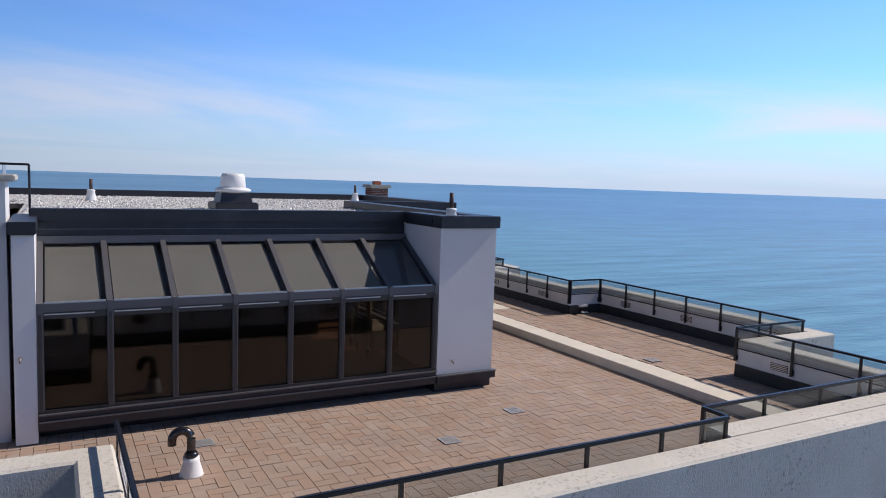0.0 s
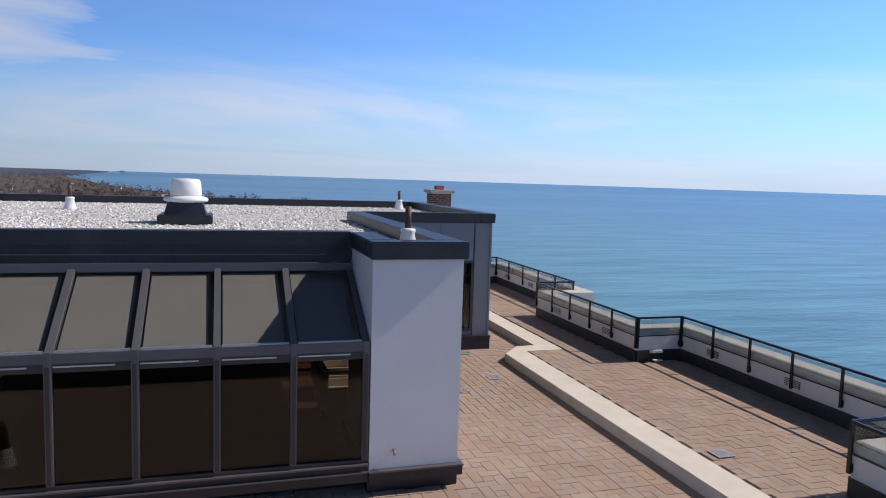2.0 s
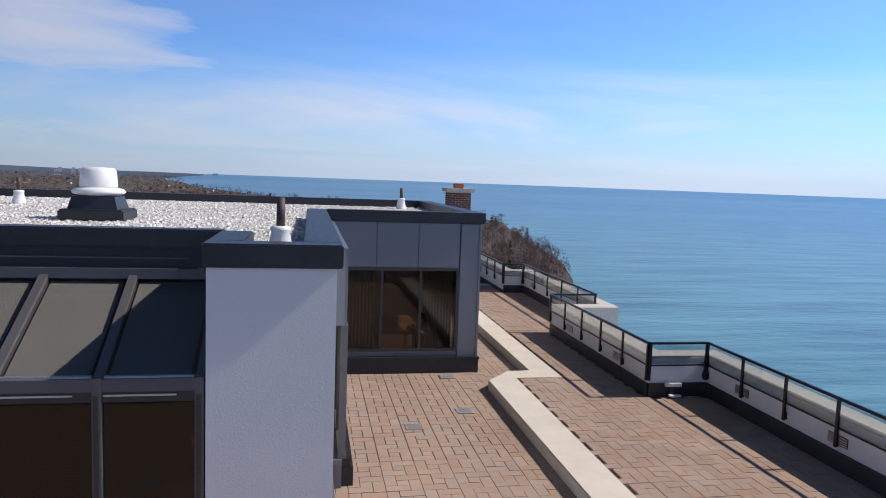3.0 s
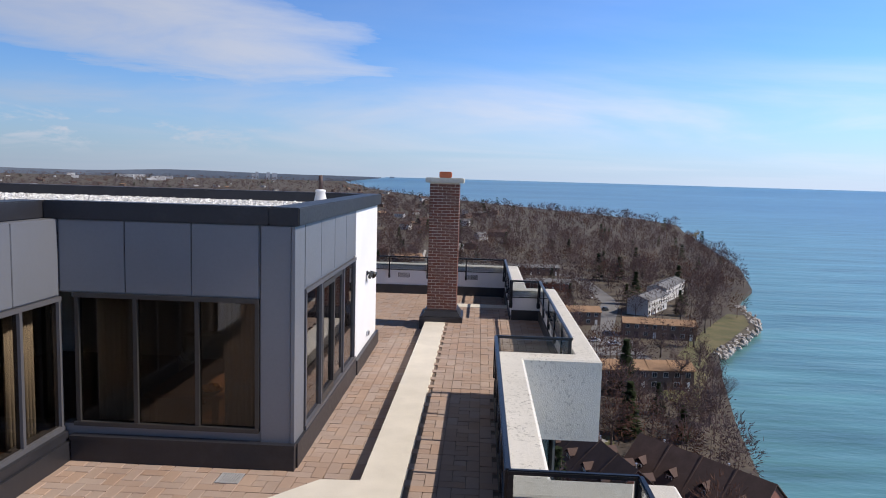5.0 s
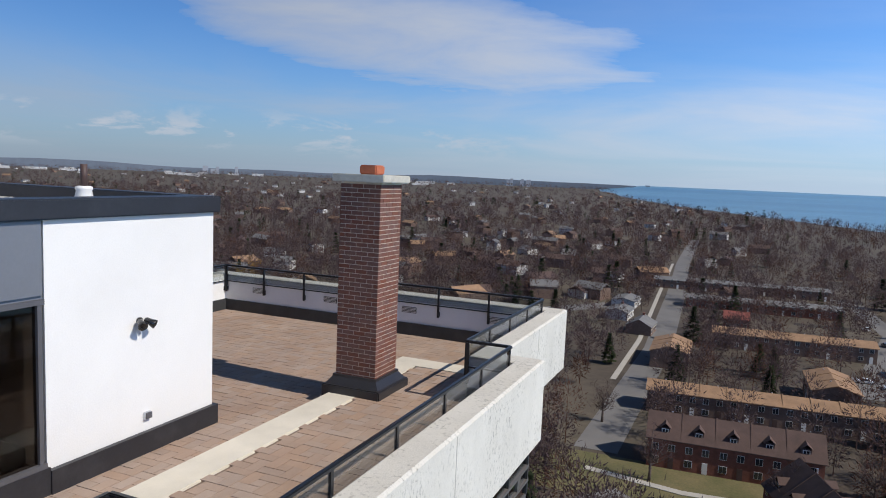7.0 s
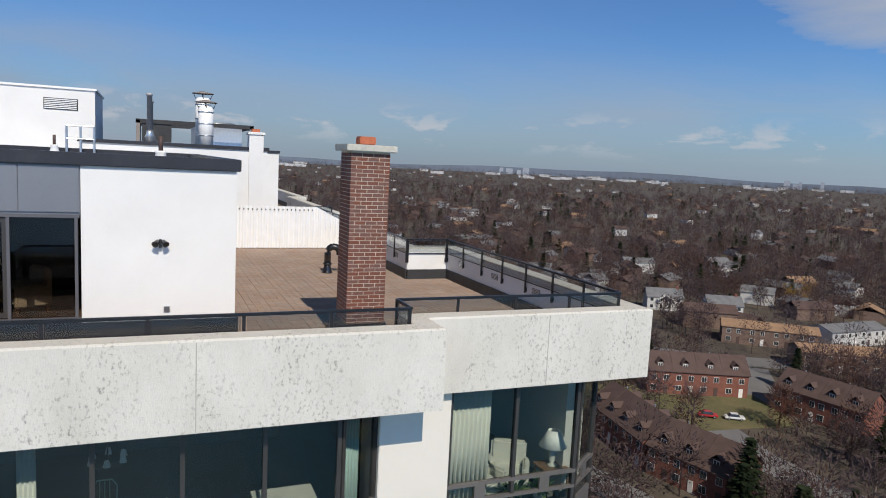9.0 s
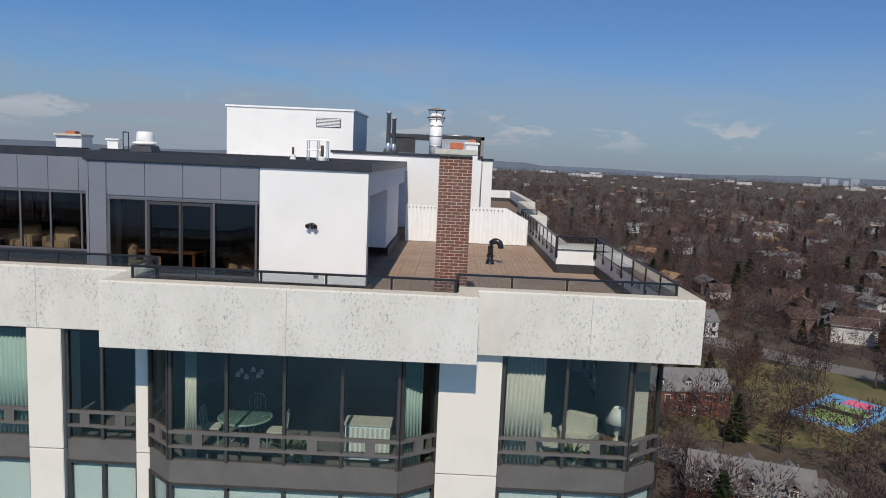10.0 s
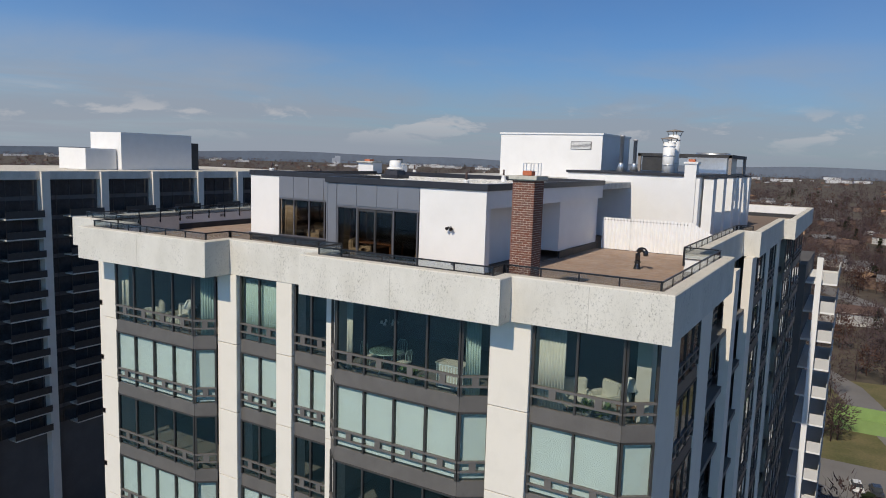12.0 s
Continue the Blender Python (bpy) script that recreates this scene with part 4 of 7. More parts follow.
# west end of the south face: white cheek, coping and the neighbour's taller white stack
structure("wall_south_west", (-8.22, SX0 - 0.004, 0.62, 2.6, 0.02, 3.20), M_STUCCO, "white stucco cheek wall beside the sunroom", "wall")
coping(-8.27, SX0 + 0.02, 0.56, 2.7, 3.203, 3.40)
stack = thing("neighbour_stack", "tall white stucco chimney stack with a tiled cap", "chimney")
boxpart("shaft", (-9.2, -8.29, 0.9, 2.0, 0.0, 3.98), M_STUCCO, stack)
boxpart("cap", (-9.26, -8.16, 0.84, 2.06, 3.98, 4.08), M_CAPSTONE, stack, bevel=0.02)
boxpart("flue_pot", (-8.9, -8.5, 1.2, 1.6, 4.08, 4.2), M_CLAYPOT, stack, "red clay flue")
structure("wall_neighbour", (-12.0, -9.28, 0.9, 1.2, 0.0, 3.2), M_STUCCO, "white stucco wall of the adjoining penthouse", "wall")

# inside the penthouse
structure("floor_dining", (0.25, 3.4, 8.62, 13.7, -0.02, 0.04), M_WOODFLOOR, "brown polished floor of the dining room", "floor")
structure("floor_penthouse", (-9.2, 0.25, 1.15, 13.7, -0.02, 0.04), M_WOODFLOOR, "brown polished floor inside the penthouse", "floor")
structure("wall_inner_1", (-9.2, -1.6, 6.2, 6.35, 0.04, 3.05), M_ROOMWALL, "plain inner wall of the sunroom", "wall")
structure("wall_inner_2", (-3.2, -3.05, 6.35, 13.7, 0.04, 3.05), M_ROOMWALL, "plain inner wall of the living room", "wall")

# ---- things on the roof ----
# limestone kerb between the two terrace strips
k_poly = [(3.56, -4.95), (4.17, -4.95), (4.17, 7.17), (5.20, 7.17), (5.20, 17.45), (4.66, 17.45), (4.66, 7.70), (4.14, 7.70), (3.56, 7.02)]
k_north = [(4.66, 18.55), (5.20, 18.55), (5.20, 19.75), (6.90, 19.75), (6.90, 20.28), (4.66, 20.28)]
RAISED = [(4.17, -5.0), (5.30, -5.0), (5.30, -1.34), (7.62, -1.34), (7.62, 5.78), (6.40, 5.78), (6.40, 11.36), (7.68, 11.36), (7.68, 18.2), (6.91, 18.2), (6.91, 19.75),
          (5.20, 19.75), (5.20, 7.17), (4.17, 7.17)]
for poly, lab in ((k_poly, "pale limestone kerb edging the raised terrace strip"), (k_north, "pale limestone kerb behind the brick chimney")):
    bm = bmesh.new()
    prism(bm, poly, -0.03, STEP)
    bmesh.ops.bevel(bm, geom=[e for e in bm.edges if all(v.co.z > 0.1 for v in e.verts)], offset=0.015, segments=2, affect="EDGES")
    solid("kerb", bm, M_KERB, lab, "kerb", "structure")
bm = bmesh.new()
prism(bm, RAISED, -0.03, STEP - 0.036)
solid("floor_raised", bm, M_SAND, "sand-brown bedding of the raised terrace strip", "roof deck", "structure")

# brick chimney
CX0, CX1, CY0, CY1, CZ0, CZ1 = 4.70, 5.46, 17.62, 18.38, 0.30, 3.80


def build_chimney():
    ch = thing("brick_chimney", "tall red-brown brick chimney with a stone cap on the terrace", "chimney")
    boxpart("mortar_core", (CX0 + 0.005, CX1 - 0.005, CY0 + 0.005, CY1 - 0.005, 0.1, CZ1), M_MORTAR, ch, "tan mortar between the bricks")
    course, joint = 0.0755, 0.011
    n = int((CZ1 - CZ0) / course)
    bl = (CX1 - CX0 + joint) / 3.5
    shapes = {}

    def brick_mesh(w, along):
        key = (round(w, 3), along)
        if key not in shapes:
            b = bmesh.new()
            h = course - joint
            if along == "x":
                box(b, -w / 2, w / 2, -0.035, 0.035, 0, h)
            else:
                box(b, -0.035, 0.035, -w / 2, w / 2, 0, h)
            shapes[key] = mesh_of("brick", b, M_BRICK)
        return shapes[key]

    rest = bmesh.new()
    rng = random.Random(5)
    for c in range(n):
        z = CZ0 + c * course + joint / 2
        shift = (0.0 if c % 2 else 0.5) * bl
        for face in ("S", "E", "N", "W"):
            s, pieces = -shift, []
            total = CX1 - CX0
            while s < total - 0.01:
                a, b = max(s, 0.0), min(s + bl - joint, total)
                if b - a > 0.03:
                    pieces.append((a, b))
                s += bl
            for a, b in pieces:
                mid, w, out = (a + b) / 2, b - a, rng.uniform(-0.002, 0.003)
                if face in "SN":
                    p = (CX0 + mid, CY0 + 0.035 - out if face == "S" else CY1 - 0.035 + out, z)
                    along = "x"
                else:
                    p = (CX1 - 0.035 + out if face == "E" else CX0 + 0.035 - out, CY0 + mid, z)
                    along = "y"
                if face == "E" or (face == "S" and c < 25):
                    ob = new("brick", brick_mesh(w, along))
                    ob.parent, ob.location = ch, p
                else:
                    h = course - joint
                    if along == "x":
                        box(rest, p[0] - w / 2, p[0] + w / 2, p[1] - 0.035, p[1] + 0.035, z, z + h)
                    else:
                        box(rest, p[0] - 0.035, p[0] + 0.035, p[1] - w / 2, p[1] + w / 2, z, z + h)
    ob = part("brickwork", rest, M_BRICK, ch)
    ob["kind"] = "stuff"
    boxpart("cap", (CX0 - 0.11, CX1 + 0.11, CY0 - 0.11, CY1 + 0.11, 3.80, 3.93), M_CAPSTONE, ch, "grey stone cap slab", bevel=0.015)
    boxpart("flue_pot", (CX0 + 0.22, CX1 - 0.22, CY0 + 0.22, CY1 - 0.22, 3.93, 4.09), M_CLAYPOT, ch, "square orange clay flue", bevel=0.02)
    boxpart("base_curb", (CX0 - 0.18, CX1 + 0.18, CY0 - 0.18, CY1 + 0.18, -0.02, 0.34), M_FLASH, ch, "dark metal base skirt", bevel=0.02)
    bm = bmesh.new()
    lo, hi = 0.13, 0.04
    skin(bm, [[bm.verts.new((x, y, z)) for x, y in ((CX0 - d, CY0 - d), (CX1 + d, CY0 - d), (CX1 + d, CY1 + d), (CX0 - d, CY1 + d))] for z, d in ((0.34, lo), (0.46, hi), (0.50, hi))])
    part("flashing_skirt", bm, M_FLASH, ch)


build_chimney()


def roof_vent(x, y, z, h=0.5, white=True):
    v = thing("vent_pipe", "short plumbing vent pipe in a white boot on the gravel roof", "vent pipe", "roof vent pipes", (x, y, z))
    bm = bmesh.new()
    lathe(bm, [(0.17, 0.0), (0.15, 0.03), (0.10, h * 0.42), (0.115, h * 0.45), (0.11, h * 0.5), (0.07, h * 0.52)], 16)
    part("boot", bm, M_WHITEMETAL if white else M_GALV, v, smooth=True)
    bm = bmesh.new()
    lathe(bm, [(0.046, h * 0.5), (0.046, h), (0.037, h), (0.037, h * 0.8)], 14)
    part("pipe", bm, M_BROWNPIPE, v, smooth=True)


roof_vent(-6.7, 11.42, 3.30, 0.62)
roof_vent(2.60, 14.35, 3.30, 0.62)
roof_vent(-0.38, 1.45, 3.30, 0.66)


def exhaust_fan(x, y, z, s=1.0):
    f = thing("exhaust_fan", "spun aluminium mushroom exhaust fan on a dark curb", "exhaust fan", "", (x, y, z))
    bm = bmesh.new()
    box(bm, -0.52 * s, 0.52 * s, -0.52 * s, 0.52 * s, 0, 0.20 * s, bevel=0.03)
    part("curb_base", bm, M_FLASH, f)
    bm = bmesh.new()
    skin(bm, [[bm.verts.new((sx * d, sy * d, zz)) for sx, sy in ((-1, -1), (1, -1), (1, 1), (-1, 1))] for zz, d in ((0.20 * s, 0.40 * s), (0.42 * s, 0.34 * s))])
    part("curb_neck", bm, M_FLASH, f)
    bm = bmesh.new()
    lathe(bm, [(0.30 * s, 0.42 * s), (0.42 * s, 0.46 * s), (0.44 * s, 0.50 * s), (0.40 * s, 0.54 * s), (0.30 * s, 0.57 * s)], 28)
    part("skirt", bm, M_WHITEMETAL, f, smooth=True)
    bm = bmesh.new()
    lathe(bm, [(0.30 * s, 0.57 * s), (0.31 * s, 0.60 * s), (0.29 * s, 0.85 * s), (0.25 * s, 0.91 * s), (0.0, 0.92 * s)], 28)
    part("motor_dome", bm, M_WHITEMETAL, f, "white aluminium dome", smooth=True)


exhaust_fan(-3.70, 6.75, 3.30, 1.0)


def gooseneck(x, y, z, turn, h=0.75, r=0.075, white_base=True, R=0.17):
    g = thing("gooseneck_vent", "glossy black gooseneck vent pipe standing on the terrace", "vent pipe", "gooseneck vents", (x, y, z))
    g.rotation_euler = (0, 0, radians(turn))
    bm = bmesh.new()
    pts = [(0, 0, 0.22), (0, 0, h)]
    for i in range(1, 9):
        a = math.pi * i / 8
        pts.append((R - R * math.cos(a), 0, h + R * math.sin(a)))
    pts.append((2 * R, 0, h - 0.07))
    tube(bm, pts, r, 14)
    part("bent_pipe", bm, M_BLACKPLASTIC, g, smooth=True)
    bm = bmesh.new()
    lathe(bm, [(0.17, 0.0), (0.16, 0.02), (0.11, 0.20), (0.11, 0.26)], 18)
    part("boot", bm, M_WHITEMETAL if white_base else M_BLACKPLASTIC, g, smooth=True)
    bm = bmesh.new()
    lathe(bm, [(r + 0.012, 0.25), (r + 0.045, 0.29), (r + 0.012, 0.34)], 16)
    part("collar", bm, M_BLACKPLASTIC, g, smooth=True)


gooseneck(-6.04, -1.45, 0.0, 172, 0.52, 0.06, True, 0.125)
gooseneck(-3.55, 19.38, 0.0, 75, 0.66, 0.105, False, 0.185)


def deck_drain(x, y, z=0.0, s=0.3):
    d = thing("deck_drain", "square pale grey slotted drain cover set in the pavers", "drain", "deck drains", (x, y, z + 0.004))
    bm = bmesh.new()
    box(bm, -s / 2, s / 2, -s / 2, s / 2, -0.02, 0.002)
    part("well", bm, M_FLASH, d)
    for q in ((-s / 2, s / 2, -s / 2, -s / 2 + 0.02), (-s / 2, s / 2, s / 2 - 0.02, s / 2), (-s / 2, -s / 2 + 0.02, -s / 2 + 0.02, s / 2 - 0.02), (s / 2 - 0.02, s / 2, -s / 2 + 0.02, s / 2 - 0.02)):
        boxpart("rim", (*q, 0.002, 0.012), M_GRATE, d)
    for i in range(8):
        a = -s / 2 + 0.036 + i * (s - 0.072) / 7
        boxpart("slot_bar", (a - 0.010, a + 0.010, -s / 2 + 0.02, s / 2 - 0.02, 0.002, 0.010), M_GRATE, d)


for p in ((-2.08, -1.76), (-0.24, -0.92), (2.79, 5.75), (1.75, 5.0), (-5.67, -0.32), (4.52, 0.36, STEP), (2.9, 8.0)):
    deck_drain(*p)

# twin floodlight, outlet and hose tap on the white walls
fl = thing("flood_light", "black twin-head security floodlight on the white wall", "wall light")
bm = bmesh.new()
lathe(bm, [(0.05, 0), (0.05, 0.03), (0.02, 0.05)], 14)
bmesh.ops.transform(bm, matrix=pose(3.62, 14.33, 1.86, 0, 90, 0), verts=bm.verts)
part("mount", bm, M_BLACKPLASTIC, fl, smooth=True)
for dy in (-0.09, 0.09):
    bm = bmesh.new()
    lathe(bm, [(0.025, 0), (0.04, 0.02), (0.045, 0.08), (0.065, 0.15), (0.06, 0.155), (0.03, 0.12)], 16)
    bmesh.ops.transform(bm, matrix=pose(3.68, 14.33 + dy * 0.5, 1.88, 0, 115, 25 if dy > 0 else -25), verts=bm.verts)
    part("lamp_head", bm, M_BLACKPLASTIC, fl, smooth=True)
boxpart("sensor", (3.66, 3.72, 14.30, 14.36, 1.74, 1.82), M_BLACKPLASTIC, fl, bevel=0.01)
for p in ((3.62, 14.45, 0.52),):
    o = thing("outlet_box", "grey weatherproof outlet box on the white wall", "outlet")
    boxpart("housing", (p[0], p[0] + 0.05, p[1] - 0.06, p[1] + 0.06, p[2] - 0.05, p[2] + 0.05), M_GALV, o, bevel=0.008)
    boxpart("cover", (p[0] + 0.05, p[0] + 0.062, p[1] - 0.05, p[1] + 0.05, p[2] - 0.04, p[2] + 0.045), M_FRAME, o)
for x, z in ((-0.72, 0.62), (-8.14, 1.35)):
    t = thing("hose_tap", "small brass hose tap on the white wall", "tap")
    boxpart("plate", (x - 0.04, x + 0.04, 0.625, 0.64, z - 0.06, z + 0.06), M_GALV, t)
    bm = bmesh.new()
    tube(bm, [(x, 0.625, z), (x, 0.56, z), (x, 0.54, z - 0.05)], 0.015, 8)
    part("spout", bm, M_RUST, t, smooth=True)
    bm = bmesh.new()
    tube(bm, [(x - 0.03, 0.57, z + 0.03), (x + 0.03, 0.57, z + 0.03)], 0.008, 6)
    part("handle", bm, M_RUST, t)
sp = thing("downspout_box", "small white outlet scupper at the parapet foot", "scupper")
boxpart("body", (6.72, 7.06, 5.67, 5.727, 0.40, 0.47), M_WHITEMETAL, sp, bevel=0.008)
boxpart("spout", (6.78, 7.00, 5.56, 5.67, 0.23, 0.26), M_WHITEMETAL, sp)
boxpart("throat", (6.80, 6.98, 5.66, 5.725, 0.21, 0.40), M_FLASH, sp)

# corrugated white fence on the north terrace
fence = thing("corrugated_fence", "white corrugated metal screen with a zigzag top fixing line", "fence")


def corrugated(y0, y1, ztop0, ztop1, label=""):
    n = max(4, int((y1 - y0) / 0.10))
    bm = bmesh.new()
    rows = []
    for i in range(n * 2 + 1):
        y = y0 + (y1 - y0) * i / (n * 2)
        dx = 0.035 if (i // 2) % 2 else 0.0
        zt = ztop0 + (ztop1 - ztop0) * i / (n * 2)
        rows.append([bm.verts.new((-9.5 + dx, y, 0.03)), bm.verts.new((-9.5 + dx, y, zt)), bm.verts.new((-9.515 + dx, y, zt)), bm.verts.new((-9.515 + dx, y, 0.03))])
    skin(bm, rows)
    return part("panel", bm, M_WHITEMETAL, fence, label)


corrugated(15.85, 17.35, 1.64, 1.64)
corrugated(17.37, 20.3, 1.66, 1.66)
corrugated(20.3, 21.3, 1.66, 1.15)
boxpart("top_rail", (-9.56, -9.52, 15.85, 20.3, 1.56, 1.62), M_WHITEMETAL, fence)
for y in (15.9, 17.36, 18.9, 20.3, 21.25):
    boxpart("post", (-9.6, -9.52, y - 0.03, y + 0.03, 0.0, 1.1 if y > 21 else 1.6), M_WHITEMETAL, fence)
for i in range(26):
    y = 16.0 + i * 0.165
    boxpart("fixing", (-9.462, -9.455, y - 0.02, y + 0.02, 1.50, 1.56), M_FLASH, fence)

# plant block behind with its fins, chimney, flues, cooling tower and lift house
structure("wall_plant_block", (-33.0, -15.9, 11.4, 19.3, 0.0, 3.78), M_STUCCO, "tall white stucco plant block on the roof", "wall")
structure("roof_plant_coping", (-33.1, -15.82, 11.3, 19.38, 3.78, 3.93), M_FLASH, "dark metal coping of the plant block", "coping")
for i, x in enumerate((-16.6, -20.0, -23.5, -27.0, -31.0)):
    structure("wall_fin", (x - 1.0, x, 19.4, 19.95, 0.0, 3.7), M_STUCCO, "white stucco fin wall beside the plant block", "wall")
    structure("roof_fin_coping", (x - 1.05, x + 0.05, 19.4, 20.0, 3.70, 3.82), M_FLASH, "dark coping over the white fin", "coping")
st = thing("white_stack", "slim white stucco chimney with a clay flue on the plant block", "chimney")
boxpart("shaft", (-16.5, -15.78, 18.45, 19.1, 0.0, 4.5), M_STUCCO, st)
boxpart("cap", (-16.58, -15.72, 18.38, 19.17, 4.5, 4.63), M_STUCCO, st, bevel=0.02)
boxpart("flue_pot", (-16.3, -15.95, 18.6, 18.95, 4.63, 4.78), M_CLAYPOT, st, "small red clay flue")
structure("wall_lift_house", (-28.0, -21.5, 3.95, 11.66, 3.3, 6.32), M_STUCCO, "white stucco lift motor room on the roof", "wall")
structure("roof_lift_house", (-28.1, -21.42, 3.87, 11.74, 6.32, 6.42), M_WHITEMETAL, "pale metal roof edge of the lift room", "coping")
lv = thing("louvre_vent", "grey louvred vent in the white lift room wall", "vent")
boxpart("frame", (-21.5, -21.46, 9.4, 10.9, 5.3, 5.85), M_FLASH, lv)
for i in range(6):
    z = 5.34 + i * 0.085
    boxpart("slat", (-21.46, -21.42, 9.44, 10.86, z, z + 0.045), M_WHITEMETAL, lv)


def big_flue(x, y, z, h, r, cowl=True):
    f = thing("boiler_flue", "tall white insulated boiler flue with banded joints", "flue", "boiler flues", (x, y, z))
    bm = bmesh.new()
    lathe(bm, [(r, 0), (r, h), (r * 0.8, h), (r * 0.8, h - 0.2)], 20)
    part("pipe", bm, M_WHITEMETAL, f, smooth=True)
    for q in (0.25, 0.55, 0.85):
        bm = bmesh.new()
        lathe(bm, [(r + 0.002, h * q), (r + 0.025, h * q + 0.01), (r + 0.025, h * q + 0.05), (r + 0.002, h * q + 0.06)], 20)
        part("band", bm, M_GALV, f, smooth=True)
    if cowl:
        bm = bmesh.new()
        lathe(bm, [(r * 1.5, h + 0.20), (r * 1.45, h + 0.24), (0.05, h + 0.34)], 20)
        part("cowl", bm, M_RUST, f, smooth=True)
        for i in range(4):
            a = i * math.pi / 2
            bm = bmesh.new()
            tube(bm, [(r * math.cos(a), r * math.sin(a), h - 0.05), (r * 1.3 * math.cos(a), r * 1.3 * math.sin(a), h + 0.22)], 0.02, 6)
            part("cowl_strut", bm, M_RUST, f)


big_flue(-20.45, 16.7, 3.9, 2.42, 0.36)
big_flue(-19.0, 16.75, 3.9, 1.9, 0.36)
for x, y, h in ((-17.7, 14.17, 2.15), (-20.5, 14.22, 2.0)):
    p = thing("steel_stack", "slim grey steel exhaust stack on a galvanised cone", "exhaust stack", "steel stacks", (x, y, 3.9))
    bm = bmesh.new()
    lathe(bm, [(0.30, 0), (0.14, 0.45), (0.14, 0.55)], 16)
    part("cone", bm, M_GALV, p, smooth=True)
    bm = bmesh.new()
    lathe(bm, [(0.12, 0.5), (0.12, h), (0.15, h), (0.15, h + 0.12), (0.1, h + 0.12), (0.1, h - 0.3)], 16)
    part("pipe", bm, M_GRATE, p, smooth=True)
ct = thing("cooling_tower", "galvanised cooling tower with round fan inside a dark steel frame", "cooling tower")
boxpart("casing", (-29.5, -25.2, 16.6, 19.2, 3.93, 5.0), M_GALV, ct)
bm = bmesh.new()
lathe(bm, [(1.15, 0), (1.15, 0.35), (1.05, 0.35), (1.05, 0.1)], 32, (-27.3, 17.9, 5.0))
part("fan_ring", bm, M_GALV, ct, smooth=True)
for y in (13.6, 19.6):
    for x in (-30.4, -24.0):
        boxpart("post", (x - 0.1, x + 0.1, y - 0.1, y + 0.1, 3.9, 5.15), M_RUST, ct)
for y in (13.6, 19.6):
    boxpart("beam", (-30.5, -23.9, y - 0.12, y + 0.12, 4.98, 5.2), M_BLACKMEM, ct)
for x in (-30.4, -24.0):
    boxpart("beam", (x - 0.12, x + 0.12, 13.72, 19.48, 4.98, 5.2), M_BLACKMEM, ct)
boxpart("screen", (-24.05, -23.95, 13.8, 15.3, 4.0, 4.98), M_BLACKMEM, ct)
hr = thing("roof_hatch_rail", "small galvanised ladder rail at the roof edge", "ladder rail")
for y in (11.54, 11.97, 12.39):
    for x in (-9.25, -8.85):
        bm = bmesh.new()
        tube(bm, [(x, y, 3.3), (x, y, 4.28)], 0.025, 8)
        part("post", bm, M_GALV, hr)
for x in (-9.25, -8.85):
    for z in (3.85, 4.28):
        bm = bmesh.new()
        tube(bm, [(x, 11.54, z), (x, 12.39, z)], 0.02, 8)
        part("rail", bm, M_GALV, hr)
structure("roof_middle", (-33.0, -9.76, 1.5, 11.28, 3.0, 3.32), M_GRAVEL, "gravel roof round the lift room", "gravel roof")
structure("wall_middle", (-32.8, -9.8, 1.6, 11.2, 0.0, 3.0), M_STUCCO, "white stucco wall of the roof storey", "wall")
structure("roof_link", (-15.8, -9.76, 11.3, 15.4, 3.0, 3.32), M_GRAVEL, "gravel roof between penthouse and plant block", "gravel roof")
roof_vent(-11.0, 3.2, 3.32, 0.6)
lr = thing("ladder_rail", "black roof ladder hand rail beside the white stack", "ladder rail")
for q in (((-8.55, 3.9, 3.3), (-8.55, 3.9, 4.25)), ((-8.05, 3.9, 3.3), (-8.05, 3.9, 4.25)), ((-8.55, 3.9, 4.25), (-8.05, 3.9, 4.25))):
    bm = bmesh.new()
    tube(bm, q, 0.022, 8)
    part("bar", bm, M_RAIL, lr)
wv = thing("square_vent", "white square roof vent with a flat cap", "roof vent", "", (-11.5, 1.9, 3.32))
boxpart("body", (-0.25, 0.25, -0.25, 0.25, 0, 0.55), M_WHITEMETAL, wv)
boxpart("cap", (-0.33, 0.33, -0.33, 0.33, 0.58, 0.66), M_WHITEMETAL, wv, bevel=0.02)

